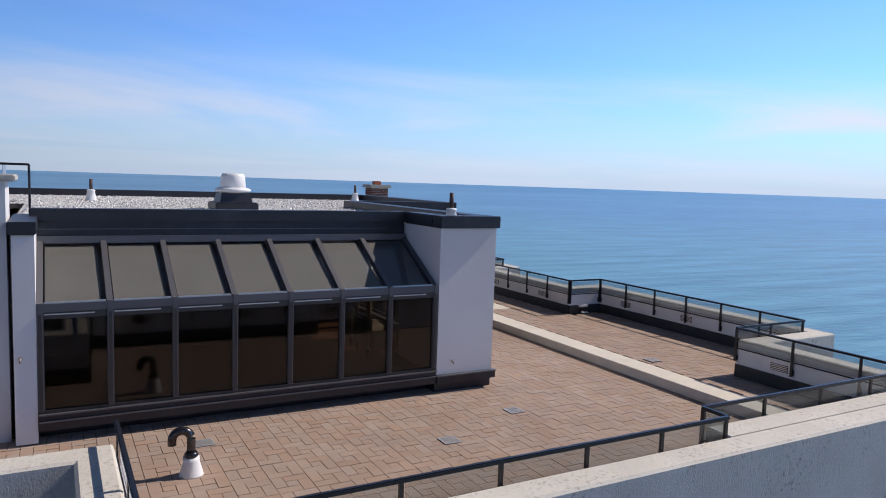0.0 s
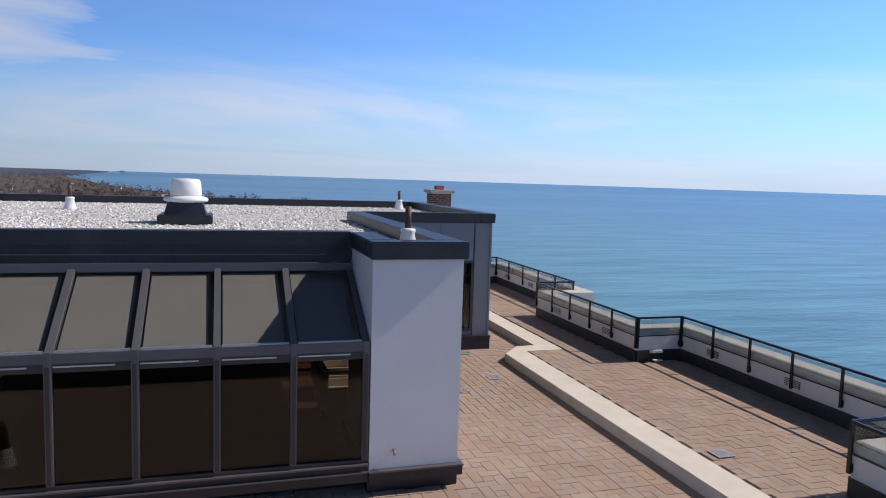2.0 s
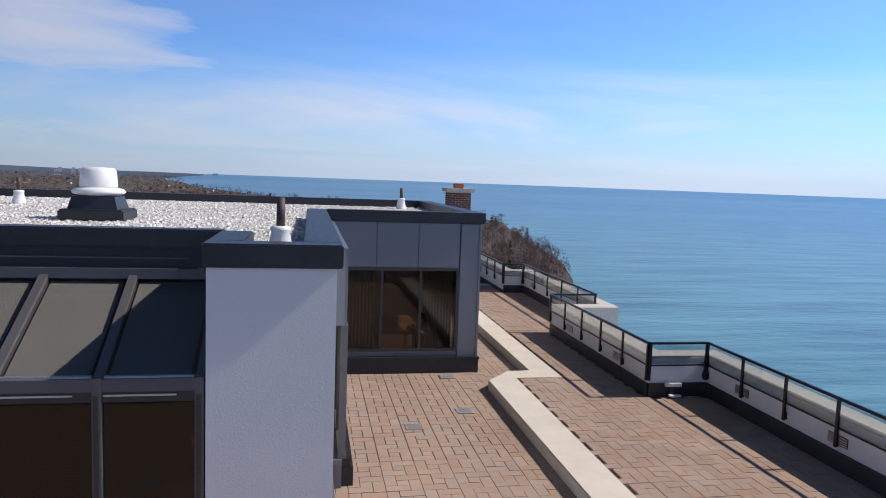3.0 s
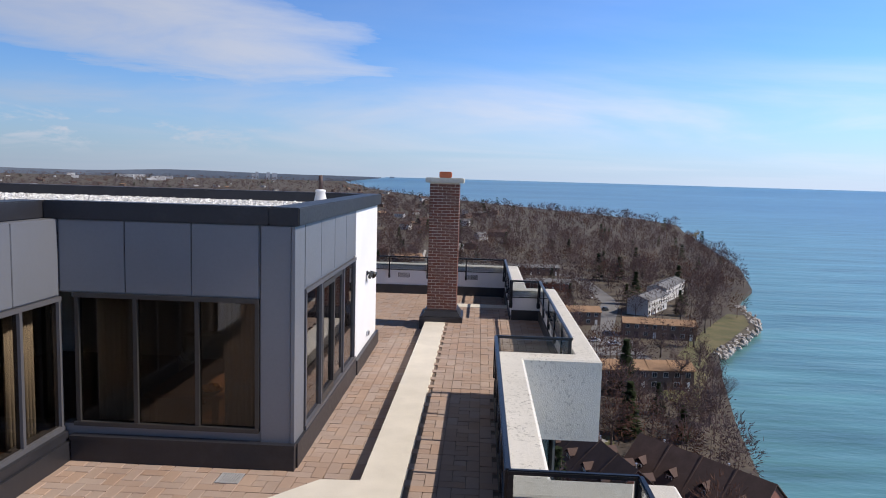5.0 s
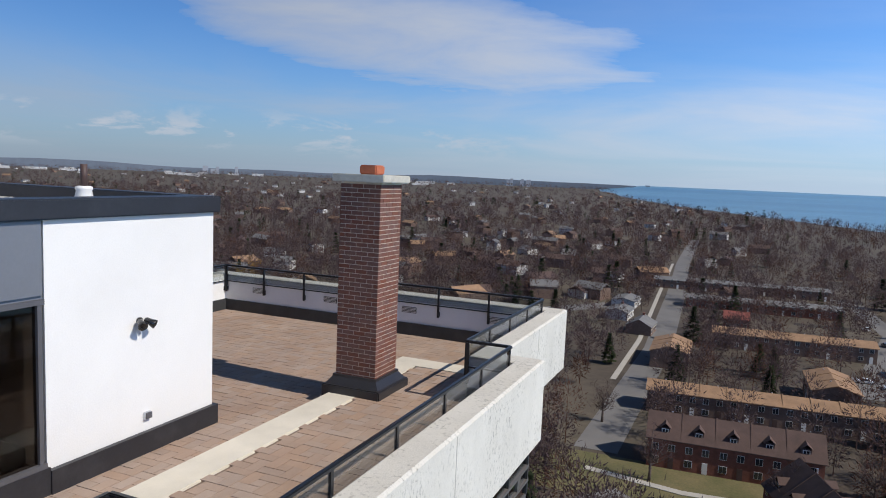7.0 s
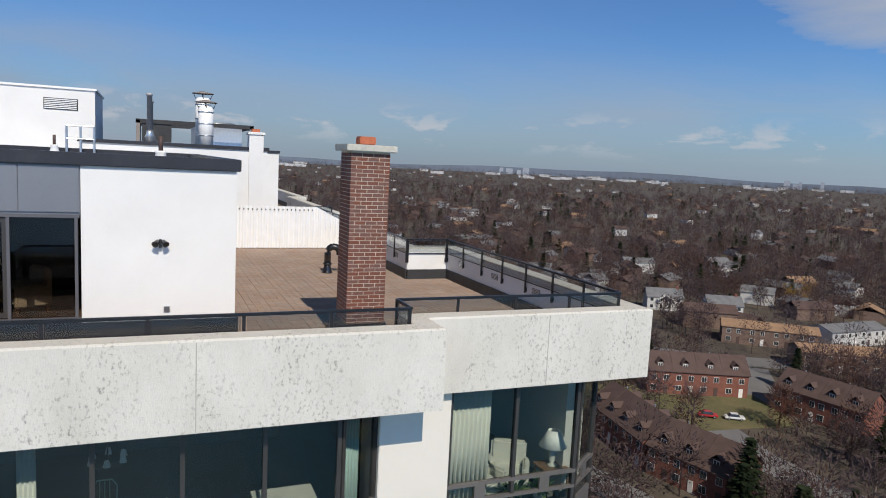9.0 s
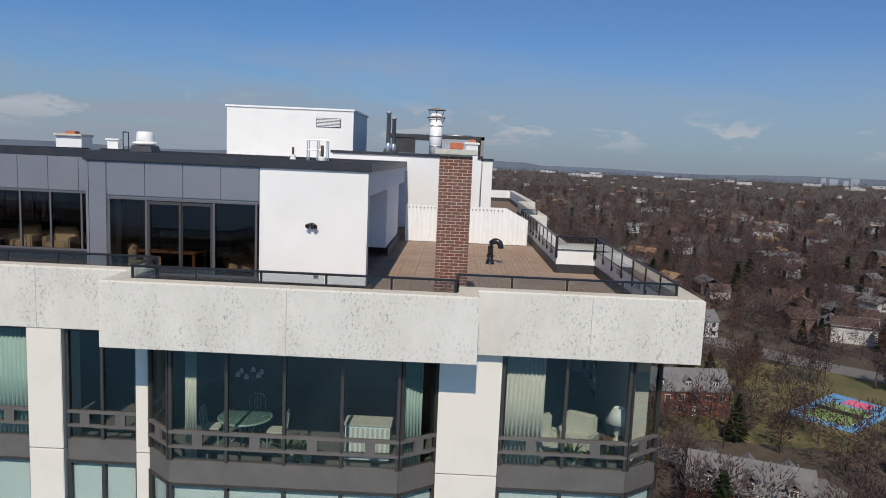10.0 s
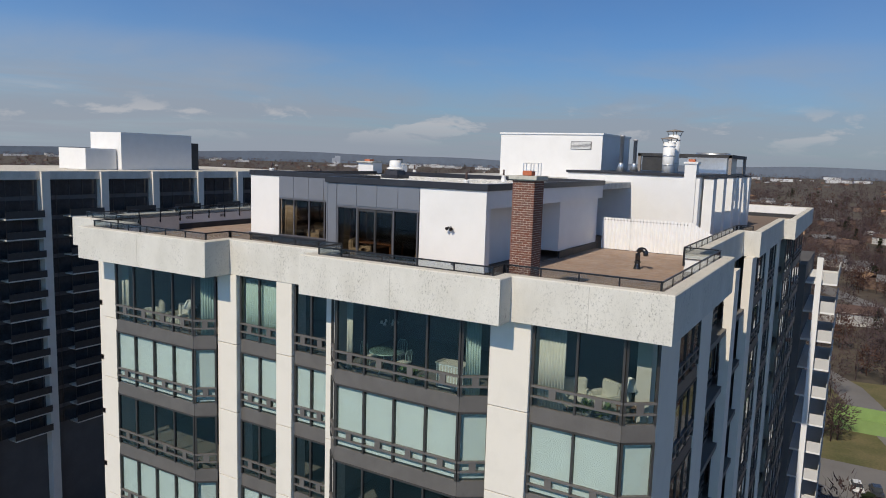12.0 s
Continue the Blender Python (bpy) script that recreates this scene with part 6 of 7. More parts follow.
def townhouse_row(x, y, turn, units, uw=6.2, depth=9.5, eave=5.8, ridge=9.6, wall=None, roof=None, dormers=True, label="", chim=True):
    """A row of townhouses along its own x axis, front towards -y, with doors, windows, dormers and party-wall chimneys."""
    wall, roof = wall or M_HBRICK, roof or M_ROOF_BROWN
    h = thing("townhouse_row", label or "row of brick townhouses with brown shingle roofs and dormers", "townhouses", "townhouse rows", (x, y, GROUND))
    h.rotation_euler = (0, 0, radians(turn))
    W = units * uw
    FOOT.append((x, y, radians(turn), W / 2, 0.0, depth))
    bm = bmesh.new()
    prof = [(0, 0), (depth, 0), (depth, eave), (depth / 2, ridge - 0.1), (0, eave)]
    skin(bm, [[bm.verts.new((xx, a, b)) for a, b in prof] for xx in (-W / 2, W / 2)])
    body = part("wall", bm, wall, h)
    bm = bmesh.new()
    gable(bm, -W / 2, W / 2, 0, depth, eave, ridge)
    rf = part("roof", bm, roof, h)
    slope = (ridge - eave) / (depth / 2)
    for i in range(units):
        cx = -W / 2 + (i + 0.5) * uw
        for sgn, yf in ((-1, 0.0), (1, depth)):
            for wx, z0, z1, ww in ((-1.6, 3.5, 4.9, 1.3), (1.4, 3.5, 4.9, 1.3), (-1.6, 0.9, 2.3, 1.5)):
                a, b = sorted((yf, yf + sgn * 0.06))
                w = boxpart("window", (cx + wx - ww / 2, cx + wx + ww / 2, a, b, z0, z1), M_HTRIM, h)
                a, b = sorted((yf + sgn * 0.06, yf + sgn * 0.08))
                boxpart("pane", (cx + wx - ww / 2 + 0.08, cx + wx - 0.03, a, b, z0 + 0.07, z1 - 0.07), M_HGLASS, w)
                boxpart("pane", (cx + wx + 0.03, cx + wx + ww / 2 - 0.08, a, b, z0 + 0.07, z1 - 0.07), M_HGLASS, w)
            a, b = sorted((yf, yf + sgn * 0.08))
            boxpart("door", (cx + 0.9, cx + 1.9, a, b, 0.1, 2.3), M_HTRIM if i % 2 else M_ROOF_BROWN, h)
            if dormers:
                yd = yf - sgn * 1.0
                a, b = sorted((yd, yd - sgn * 2.6))
                bm = bmesh.new()
                box(bm, cx - 0.85, cx + 0.85, a, b, eave + 0.3, eave + 2.0)
                dm = part("dormer", bm, roof, h, "shingled dormer under a small gable")
                bm = bmesh.new()
                gable(bm, cx - 0.85, cx + 0.85, a, b, eave + 2.0, eave + 2.8, 0.25, 0.1, "y")
                part("dormer_roof", bm, roof, dm)
                a, b = sorted((yd, yd + sgn * 0.04))
                boxpart("casing", (cx - 0.62, cx + 0.62, a, b, eave + 0.72, eave + 1.78), M_HTRIM, dm)
                a, b = sorted((yd + sgn * 0.04, yd + sgn * 0.06))
                for q in (-0.28, 0.28):
                    boxpart("pane", (cx + q - 0.22, cx + q + 0.22, a, b, eave + 0.82, eave + 1.66), M_HGLASS, dm)
        if chim and i:
            xx = cx - uw / 2
            bm = bmesh.new()
            prof = [(-0.35, eave - 0.25), (depth / 2, ridge + 0.05), (depth + 0.35, eave - 0.25), (depth + 0.35, eave + 0.08), (depth / 2, ridge + 0.36), (-0.35, eave + 0.08)]
            skin(bm, [[bm.verts.new((q, a, b)) for a, b in prof] for q in (xx - 0.14, xx + 0.14)])
            part("party_wall", bm, roof, h)
        if i % 2 == 0:
            bm = bmesh.new()
            lathe(bm, [(0.12, 0), (0.12, 0.9), (0.18, 0.9), (0.18, 1.05)], 8, (cx + 1.0, depth * 0.6, ridge - 0.9))
            part("roof_vent", bm, M_GALV, rf)
    return h


townhouse_row(12, 148, 3, 5, label="red-brown brick townhouses with brown dormered roofs behind lawns")
townhouse_row(28, 184, 4, 12, uw=6.0, depth=9, eave=5.4, ridge=6.9, wall=M_HBROWN, roof=M_ROOF_TAN, dormers=False, label="long row of townhouses with tan low-pitched roofs")
townhouse_row(-2, 235, 92, 3, uw=6.5, depth=11, eave=5.2, ridge=6.9, wall=M_HBROWN, roof=M_ROOF_TAN, dormers=False, label="short block of houses with tan hipped roofs")
townhouse_row(40, 214, 92, 3, uw=6.5, depth=11, eave=5.2, ridge=6.9, wall=M_HBROWN, roof=M_ROOF_TAN, dormers=False, label="short block of houses with tan hipped roofs")
townhouse_row(28, 266, 4, 8, uw=6.2, depth=9, eave=5.2, ridge=6.6, wall=M_HBROWN, roof=M_ROOF_TAN, dormers=False, label="row of houses with weathered tan roofs")
townhouse_row(70, 248, -6, 4, uw=6.2, depth=9, eave=5.2, ridge=6.4, wall=M_HBROWN, roof=M_ROOF_TAN, dormers=False, label="low row of houses with tan roof by the shore")
townhouse_row(22, 122, -72, 5, depth=11, eave=4.6, ridge=9.6, label="brown shingled townhouses close below the tower")
townhouse_row(40, 112, -50, 4, depth=11, eave=4.6, ridge=9.6, label="brown shingled townhouses near the shore lawn")
townhouse_row(82, 300, 58, 4, uw=6, depth=9, eave=6.5, ridge=8.2, wall=M_HWHITE, roof=M_ROOF_GREY, dormers=False, label="white stepped rowhouses with pale grey roofs")
townhouse_row(100, 340, 62, 6, uw=6, depth=9, eave=6.5, ridge=8.0, wall=M_HWHITE, roof=M_ROOF_GREY, dormers=False, label="white stepped rowhouses with pale grey roofs")
townhouse_row(20, 345, 3, 9, uw=7, depth=11, eave=4.2, ridge=5.4, wall=M_HBRICK, roof=M_ROOF_GREY, dormers=False, label="long low building with grey roof")
townhouse_row(10, 400, 5, 12, uw=7, depth=12, eave=4.5, ridge=5.6, wall=M_HBROWN, roof=M_ROOF_GREY, dormers=False, label="long low building with grey roof")
townhouse_row(-115.5, 141, 65, 4, label="crescent of red-brick townhouses with white dormers")
townhouse_row(-93.8, 99.9, -8, 4, uw=5.5, depth=11, eave=5.4, ridge=9.6, label="brown shingled townhouses on a curved court")
townhouse_row(-73.8, 100.4, 13.6, 3, uw=5.3, depth=11, eave=5.4, ridge=9.6, label="brown shingled brick townhouses at the court's end")
townhouse_row(-92.2, 154.3, 9.7, 4, uw=5.2, depth=10, label="brown-roofed townhouses among trees")
townhouse_row(-149.7, 201.7, 50, 4, uw=7.3, depth=10, eave=5.6, ridge=7.2, wall=M_HBROWN, roof=M_ROOF_TAN, dormers=False, label="tan-roofed row of brick houses")
townhouse_row(-143, 235, 92, 4, uw=6.8, depth=10, eave=5.6, ridge=7.2, wall=M_HWHITE, roof=M_ROOF_GREY, dormers=False, label="grey-roofed row of white houses")
townhouse_row(-120, 200, 63, 4, uw=6.5, depth=10, eave=5.6, ridge=7.2, wall=M_HBROWN, roof=M_ROOF_TAN, dormers=False, label="tan-roofed row of brick houses")
townhouse_row(-80, 215, 63, 6, uw=6.5, depth=10, eave=5.6, ridge=7.2, wall=M_HBROWN, roof=M_ROOF_TAN, dormers=False, label="long tan-roofed row of brick houses")
townhouse_row(-132, 66, 93, 5, label="red-brick townhouses with grey roofs and white dormers", roof=M_ROOF_GREY)
townhouse_row(-84, 66, 70, 3, depth=12, eave=4.6, ridge=8.2, roof=M_ROOF_GREY, label="grey-roofed townhouses close below the tower")


def detached_house(x, y, turn, wall, roof, w=13, d=9, eave=5.4, ridge=8.4, label="", porch=False):
    h = thing("house", label or "detached suburban house with a shingle roof", "house", "detached houses", (x, y, GROUND))
    h.rotation_euler = (0, 0, radians(turn))
    FOOT.append((x, y, radians(turn), w / 2, -d / 2, d / 2))
    bm = bmesh.new()
    prof = [(-d / 2, 0), (d / 2, 0), (d / 2, eave), (0, ridge - 0.1), (-d / 2, eave)]
    skin(bm, [[bm.verts.new((xx, a, b)) for a, b in prof] for xx in (-w / 2, w / 2)])
    part("wall", bm, wall, h)
    bm = bmesh.new()
    gable(bm, -w / 2, w / 2, -d / 2, d / 2, eave, ridge)
    part("roof", bm, roof, h)
    boxpart("chimney", (w / 2 - 2.2, w / 2 - 1.3, -0.4, 0.4, eave, ridge + 1.0), M_HBRICK, h)
    n = max(2, int(w / 3))
    for s in (-1, 1):
        for i in range(n):
            cx = -w / 2 + (i + 0.5) * w / n
            for z in ((0.9, 3.6) if eave > 4 else (0.9,)):
                a, b = sorted((s * d / 2, s * (d / 2 + 0.06)))
                win = boxpart("window", (cx - 0.75, cx + 0.75, a, b, z, z + 1.5), M_HTRIM, h)
                a, b = sorted((s * (d / 2 + 0.06), s * (d / 2 + 0.08)))
                boxpart("pane", (cx - 0.62, cx + 0.62, a, b, z + 0.12, z + 1.38), M_HGLASS, win)
    if porch:
        for i in range(4):
            px = -2.4 + i * 1.6
            bm = bmesh.new()
            lathe(bm, [(0.2, 0), (0.16, 4.6)], 10, (px, -d / 2 - 1.6, 0))
            part("column", bm, M_HTRIM, h)
        bm = bmesh.new()
        gable(bm, -3, 3, -d / 2 - 2, -d / 2 + 2, 4.7, 6.4, 0.2, 0.15, "y")
        part("porch_roof", bm, M_HTRIM, h)


detached_house(-210, 208, 62, M_HWHITE, M_ROOF_GREY, 14, 9, label="white two-storey house with a columned porch", porch=True)
detached_house(-192, 222, 62, M_HWHITE, M_ROOF_GREY, 13, 10, label="white gabled house under bare trees")
detached_house(-218, 82, 100, M_HBROWN, M_ROOF_GREY, 13, 10, label="grey-roofed house among bare trees")
detached_house(-214, 100, 95, M_HWHITE, M_ROOF_GREY, 13, 10, label="pale house with a grey roof among bare trees")
detached_house(-22, 275, 88, M_HBROWN, M_ROOF_GREY, 12, 9, 3.2, 5.6, label="low grey-roofed house beside the street")
detached_house(-34, 300, 88, M_HWHITE, M_ROOF_GREY, 14, 9, 3.2, 4.6, label="low pale house beside the street")
detached_house(-36, 330, 88, M_HWHITE, M_ROOF_GREY, 16, 10, 3.2, 4.4, label="low pale house beside the street")
detached_house(10, 305, 5, M_HBRICK, M_ROOF_RED, 9, 8, 4, 6.5, label="small house with a maroon roof")

rng_far = random.Random(21)


def inland(x, y):
    """True where the point lies on the landward side of the shore."""
    for (x0, y0), (x1, y1) in zip(SHORE, SHORE[1:]):
        if y0 <= y <= y1:
            return x < x0 + (x1 - x0) * (y - y0) / (y1 - y0) - 4
    return False


OPEN = [(-140, 111, 17), (-110, 34, 19), (-16, 30, 62), (-54, -110, 60), (50, 234, 11), (92, 258, 8), (108, 285, 8), (76, 222, 5), (-100, 131, 9), (8, 128, 9), (-150, 34, 10)]


def clear_of_buildings(x, y, pad=2.0):
    """True away from open courts, houses and streets."""
    if any((x - a) ** 2 + (y - b) ** 2 < (r + pad) ** 2 for a, b, r in OPEN):
        return False
    for cx, cy, t, hw, y0, y1 in FOOT:
        dx, dy = x - cx, y - cy
        u, v = dx * math.cos(t) + dy * math.sin(t), dy * math.cos(t) - dx * math.sin(t)
        if abs(u) < hw + pad and y0 - pad < v < y1 + pad:
            return False
    for pts, width in ROADS:
        for (x0, y0), (x1, y1) in zip(pts, pts[1:]):
            lx, ly = x1 - x0, y1 - y0
            f = min(1.0, max(0.0, ((x - x0) * lx + (y - y0) * ly) / (lx * lx + ly * ly)))
            if math.hypot(x - x0 - f * lx, y - y0 - f * ly) < width / 2 + pad * 0.6:
                return False
    return True


def far_houses():
    """The suburb's many far roofs among the trees, too many to count."""
    groups = {}
    for i in range(1000):
        r = 260 * math.exp(rng_far.random() * 2.75)
        a = radians(rng_far.uniform(-2, 165))
        x, y = -r * math.sin(a), r * math.cos(a)
        if not inland(x, y) or not clear_of_buildings(x, y, 12):
            continue
        wall, roof = rng_far.choice((("w", "g"), ("b", "g"), ("b", "n"), ("b", "n"), ("b", "t"), ("w", "n")))
        for key, is_roof in ((wall, False), (roof, True)):
            bm = groups.setdefault(key, bmesh.new())
            s = rng_far.uniform(0.8, 1.3) if is_roof is False else s
            if not is_roof:
                w, d, e, t = rng_far.uniform(9, 17) * s, rng_far.uniform(7, 11), rng_far.uniform(3, 6), rng_far.uniform(0, 3.14)
            m = Matrix.Translation((x, y, GROUND)) @ Matrix.Rotation(t, 4, "Z")
            before = len(bm.verts)
            if is_roof:
                gable(bm, -w / 2, w / 2, -d / 2, d / 2, e, e + 2.4)
            else:
                box(bm, -w / 2, w / 2, -d / 2, d / 2, 0, e + 0.3)
            bm.verts.ensure_lookup_table()
            for v in bm.verts[before:]:
                v.co = m @ v.co
    for key, mat, lab in (("w", M_HWHITE, "pale walls of far suburban houses"), ("b", M_HBROWN, "brick walls of far suburban houses"), ("g", M_ROOF_GREY, "grey roofs of far suburban houses"),
                          ("n", M_ROOF_BROWN, "brown roofs of far suburban houses"), ("t", M_ROOF_TAN, "tan roofs of far suburban houses")):
        if key in groups:
            solid("far_houses", groups[key], mat, lab, "houses", "stuff")
    # white commercial sheds, and towers with haze in their colour, near the skyline
    bm = bmesh.new()
    for i in range(85):
        a, r = radians(rng_far.uniform(22, 160)), rng_far.uniform(3300, 4650)
        w, d, h = rng_far.uniform(20, 110), rng_far.uniform(20, 40), rng_far.uniform(3, 7)
        x, y = -r * math.sin(a), r * math.cos(a)
        t = a + rng_far.uniform(-0.2, 0.2)
        u, n = (math.cos(t), math.sin(t)), (-math.sin(t), math.cos(t))
        oriented_box(bm, (x, y), u, n, w / 2, -d / 2, d / 2, GROUND, GROUND + h + r * 0.0016)
    solid("far_sheds", bm, M_FAROFFICE, "white commercial sheds far off among trees", "buildings", "stuff")
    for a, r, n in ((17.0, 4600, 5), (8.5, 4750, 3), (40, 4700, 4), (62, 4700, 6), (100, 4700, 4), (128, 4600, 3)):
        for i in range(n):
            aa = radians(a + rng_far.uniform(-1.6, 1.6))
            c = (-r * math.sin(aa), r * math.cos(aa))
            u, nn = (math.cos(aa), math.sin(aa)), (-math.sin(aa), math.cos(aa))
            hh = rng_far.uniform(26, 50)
            t = thing("far_tower", "pale apartment tower on the skyline, haze painted into its colour", "tower", "skyline towers")
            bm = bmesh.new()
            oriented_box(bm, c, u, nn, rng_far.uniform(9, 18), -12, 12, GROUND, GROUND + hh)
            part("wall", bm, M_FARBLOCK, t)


far_houses()


def woods():
    """Bare winter trees by the thousand: every tree a stem and a ragged, see-through crown of twig tufts."""
    rng = np.random.default_rng(11)
    tri = {"bare": [], "bud": [], "ever": []}

    def tufts(centre, radii, n, size, upward):
        d = rng.normal(size=(n, 3))
        d /= np.linalg.norm(d, axis=1)[:, None]
        rad = rng.uniform(0.35, 1.0, (n, 1)) ** 0.6
        p = centre + d * rad * radii * rng.uniform(0.75, 1.15, (n, 3))
        axis = d + np.array((0, 0, upward)) + rng.normal(scale=0.4, size=(n, 3))
        axis /= np.linalg.norm(axis, axis=1)[:, None]
        side = np.cross(axis, rng.normal(size=(n, 3)))
        side /= np.linalg.norm(side, axis=1)[:, None] + 1e-9
        l, w = size * rng.uniform(0.6, 1.4, (n, 1)), size * rng.uniform(0.06, 0.17, (n, 1))
        return np.stack((p - side * w, p + side * w, p + axis * l), axis=1)

    for i in range(34000):
        r = 70 * math.exp(rng.random() ** 0.92 * 4.23)
        a = math.radians(rng.uniform(-34, 168))
        x, y = -r * math.sin(a), r * math.cos(a)
        if not inland(x, y) or (r < 620 and not clear_of_buildings(x, y, 2.6)) or (r < 330 and rng.random() < (0.82 if r < 190 else 0.68)):
            continue
        kind = "ever" if rng.random() < 0.06 else ("bud" if rng.random() < 0.14 else "bare")
        h = rng.uniform(8, 15) if kind != "ever" else rng.uniform(7, 15)
        grow = 1.0 if r < 700 else (r / 700) ** 0.5
        n = 340 if r < 330 else 150 if r < 750 else 50 if r < 1600 else 20
        z0 = GROUND + max(0.0, (r - 2400) / 2500) * 10
        if kind == "ever":
            m = max(16, n)
            f = rng.random((m, 1)) ** 1.3
            ang = rng.uniform(0, 6.283, (m, 1))
            rad = (1 - f) ** 0.8 * h * 0.24 * grow * rng.uniform(0.7, 1.1, (m, 1))
            p = np.hstack((x + rad * np.cos(ang), y + rad * np.sin(ang), z0 + 0.08 * h + f * h * 0.92))
            out = np.hstack((np.cos(ang), np.sin(ang), -0.35 + 0 * ang))
            side = np.hstack((-np.sin(ang), np.cos(ang), 0 * ang))
            s = h * (0.06 if r < 330 else 0.09 if r < 750 else 0.13) * grow
            tri["ever"].append(np.stack((p - side * s - out * s, p + side * s - out * s, p + out * s * 1.2 + np.array((0, 0, s * 0.5))), axis=1))
        else:
            rr = h * rng.uniform(0.26, 0.42) * grow
            c = np.array((x, y, z0 + h * 0.58))
            tri[kind].append(tufts(c, np.array((rr, rr, h * 0.42)), n, (0.95 if r < 330 else 1.25 if r < 750 else 2.1 * grow), 0.5))
            s = 0.16 if r < 700 else 0.4
            for q in (0.0, 2.1, 4.2):
                b = np.array(((x + s * math.cos(q), y + s * math.sin(q), z0), (x + s * math.cos(q + 2.1), y + s * math.sin(q + 2.1), z0), (x, y, z0 + h * 0.85)))
                tri[kind].append(b[None])
    for key, name, mat, lab in (("bare", "bare_woods", M_TWIG, "bare brown winter trees filling the suburb"), ("bud", "russet_woods", M_BUD, "bare trees with a russet haze of buds"),
                                ("ever", "evergreen_woods", M_NEEDLE, "dark evergreen trees scattered through the suburb")):
        V = np.concatenate(tri[key]).reshape(-1, 3)
        me = bpy.data.meshes.new(name)
        n = len(V)
        me.vertices.add(n)
        me.vertices.foreach_set("co", V.ravel())
        me.loops.add(n)
        me.loops.foreach_set("vertex_index", np.arange(n, dtype=np.int32))
        me.polygons.add(n // 3)
        me.polygons.foreach_set("loop_start", np.arange(0, n, 3, dtype=np.int32))
        me.update(calc_edges=True)
        me.materials.append(mat)
        tagged(new(name, me), lab, "trees", "", "stuff")


woods()


def single_tree(name, label, seed, h, crown_r, mat, droop=0.0, twigs=900):
    """One bare tree: tapered trunk, forking limbs, and a ragged crown of fine twigs."""
    rng = random.Random(seed)
    t = thing(name, label, "tree", "trees near the shore and courts")
    bm = bmesh.new()
    tube(bm, [(0, 0, 0), (0.1, 0, h * 0.2), (0, 0.1, h * 0.42), (0.1, 0, h * 0.7)], [0.32, 0.25, 0.18, 0.07], 9)
    part("trunk", bm, M_BARK, t, smooth=True)
    tips = []
    for i in range(11):
        a, z = i * 2.4 + rng.uniform(-0.3, 0.3), h * rng.uniform(0.28, 0.62)
        e, l = rng.uniform(0.4, 1.0), crown_r * rng.uniform(0.7, 1.1)
        p = [Vector((0, 0, z))]
        for q in range(3):
            d = Vector((math.cos(a + rng.uniform(-0.3, 0.3)) * math.cos(e), math.sin(a + rng.uniform(-0.3, 0.3)) * math.cos(e), math.sin(e)))
            p.append(p[-1] + d * l / 3)
            e += 0.15 - droop
        bm = bmesh.new()
        tube(bm, p, [0.12, 0.08, 0.05, 0.02], 6)
        part("limb", bm, M_BARK, t)
        tips += p[1:]
    bm = bmesh.new()
    for i in range(twigs):
        b = rng.choice(tips) + Vector((rng.gauss(0, 0.5), rng.gauss(0, 0.5), rng.gauss(0.1, 0.5)))
        d = Vector((rng.gauss(0, 1), rng.gauss(0, 1), rng.gauss(0.7 - 3 * droop, 0.7))).normalized() * rng.uniform(0.5, 1.7)
        s = d.cross(Vector((rng.gauss(0, 1), rng.gauss(0, 1), rng.gauss(0, 1)))).normalized() * rng.uniform(0.015, 0.05)
        bm.faces.new((bm.verts.new(b - s), bm.verts.new(b + s), bm.verts.new(b + d)))
    part("crown", bm, mat, t)
    return t


def plant_trees():
    kinds = [single_tree("bare_tree", "bare grey-brown deciduous tree with fine twigs", 31 + i, 9 + 1.5 * i, 3.6 + 0.5 * i, M_TWIG) for i in range(3)]
    first = [(74, 215), (66, 172), (60, 185)]
    for t, p in zip(kinds, first):
        t.location = (*p, GROUND)
    spots = [(70, 190), (79, 238), (90, 262), (86, 280), (60, 160), (100, 292), (64, 222), (54, 212), (110, 320), (-16, 168), (-2, 140), (34, 140), (-60, 130), (-72, 140), (-98, 124),
             (-90, 160), (-128, 96), (-160, 130), (-150, 90), (-172, 100), (-130, 40), (-140, 20), (-160, 10), (-96, 60), (-60, 110), (-66, 150), (-118, 112), (46, 170), (20, 136)]
    rng = random.Random(3)
    for i, p in enumerate(spots):
        copy_thing(kinds[i % 3], pose(*p, GROUND, 0, 0, rng.uniform(0, 360)))
    w = single_tree("golden_willow", "golden-yellow weeping willow by the water", 77, 13, 7, M_WILLOW, 0.22, 2200)
    w.location = (196, 640, GROUND)
    copy_thing(w, pose(-196, 268, GROUND, 0, 0, 80))


plant_trees()


def shore_rocks():
    rng = random.Random(9)
    bm = bmesh.new()
    pts = [p for p in SHORE if 215 < p[1] < 330]
    for (x0, y0), (x1, y1) in zip(pts, pts[1:]):
        n = int(math.hypot(x1 - x0, y1 - y0) * 3)
        for i in range(n):
            f, s = rng.random(), rng.uniform(0.5, 1.3)
            x, y = x0 + (x1 - x0) * f + rng.uniform(-2.4, 2.2), y0 + (y1 - y0) * f
            bmesh.ops.create_icosphere(bm, subdivisions=1, radius=s, matrix=pose(x, y, GROUND - 0.9 + rng.uniform(-0.5, 0.8), rng.uniform(0, 90), rng.uniform(0, 90), 0) @ Matrix.Diagonal((1, rng.uniform(0.6, 1), rng.uniform(0.5, 0.8), 1)))
    solid("shore_rocks", bm, M_ROCK, "grey boulders armouring the lake shore", "rocks", "stuff")


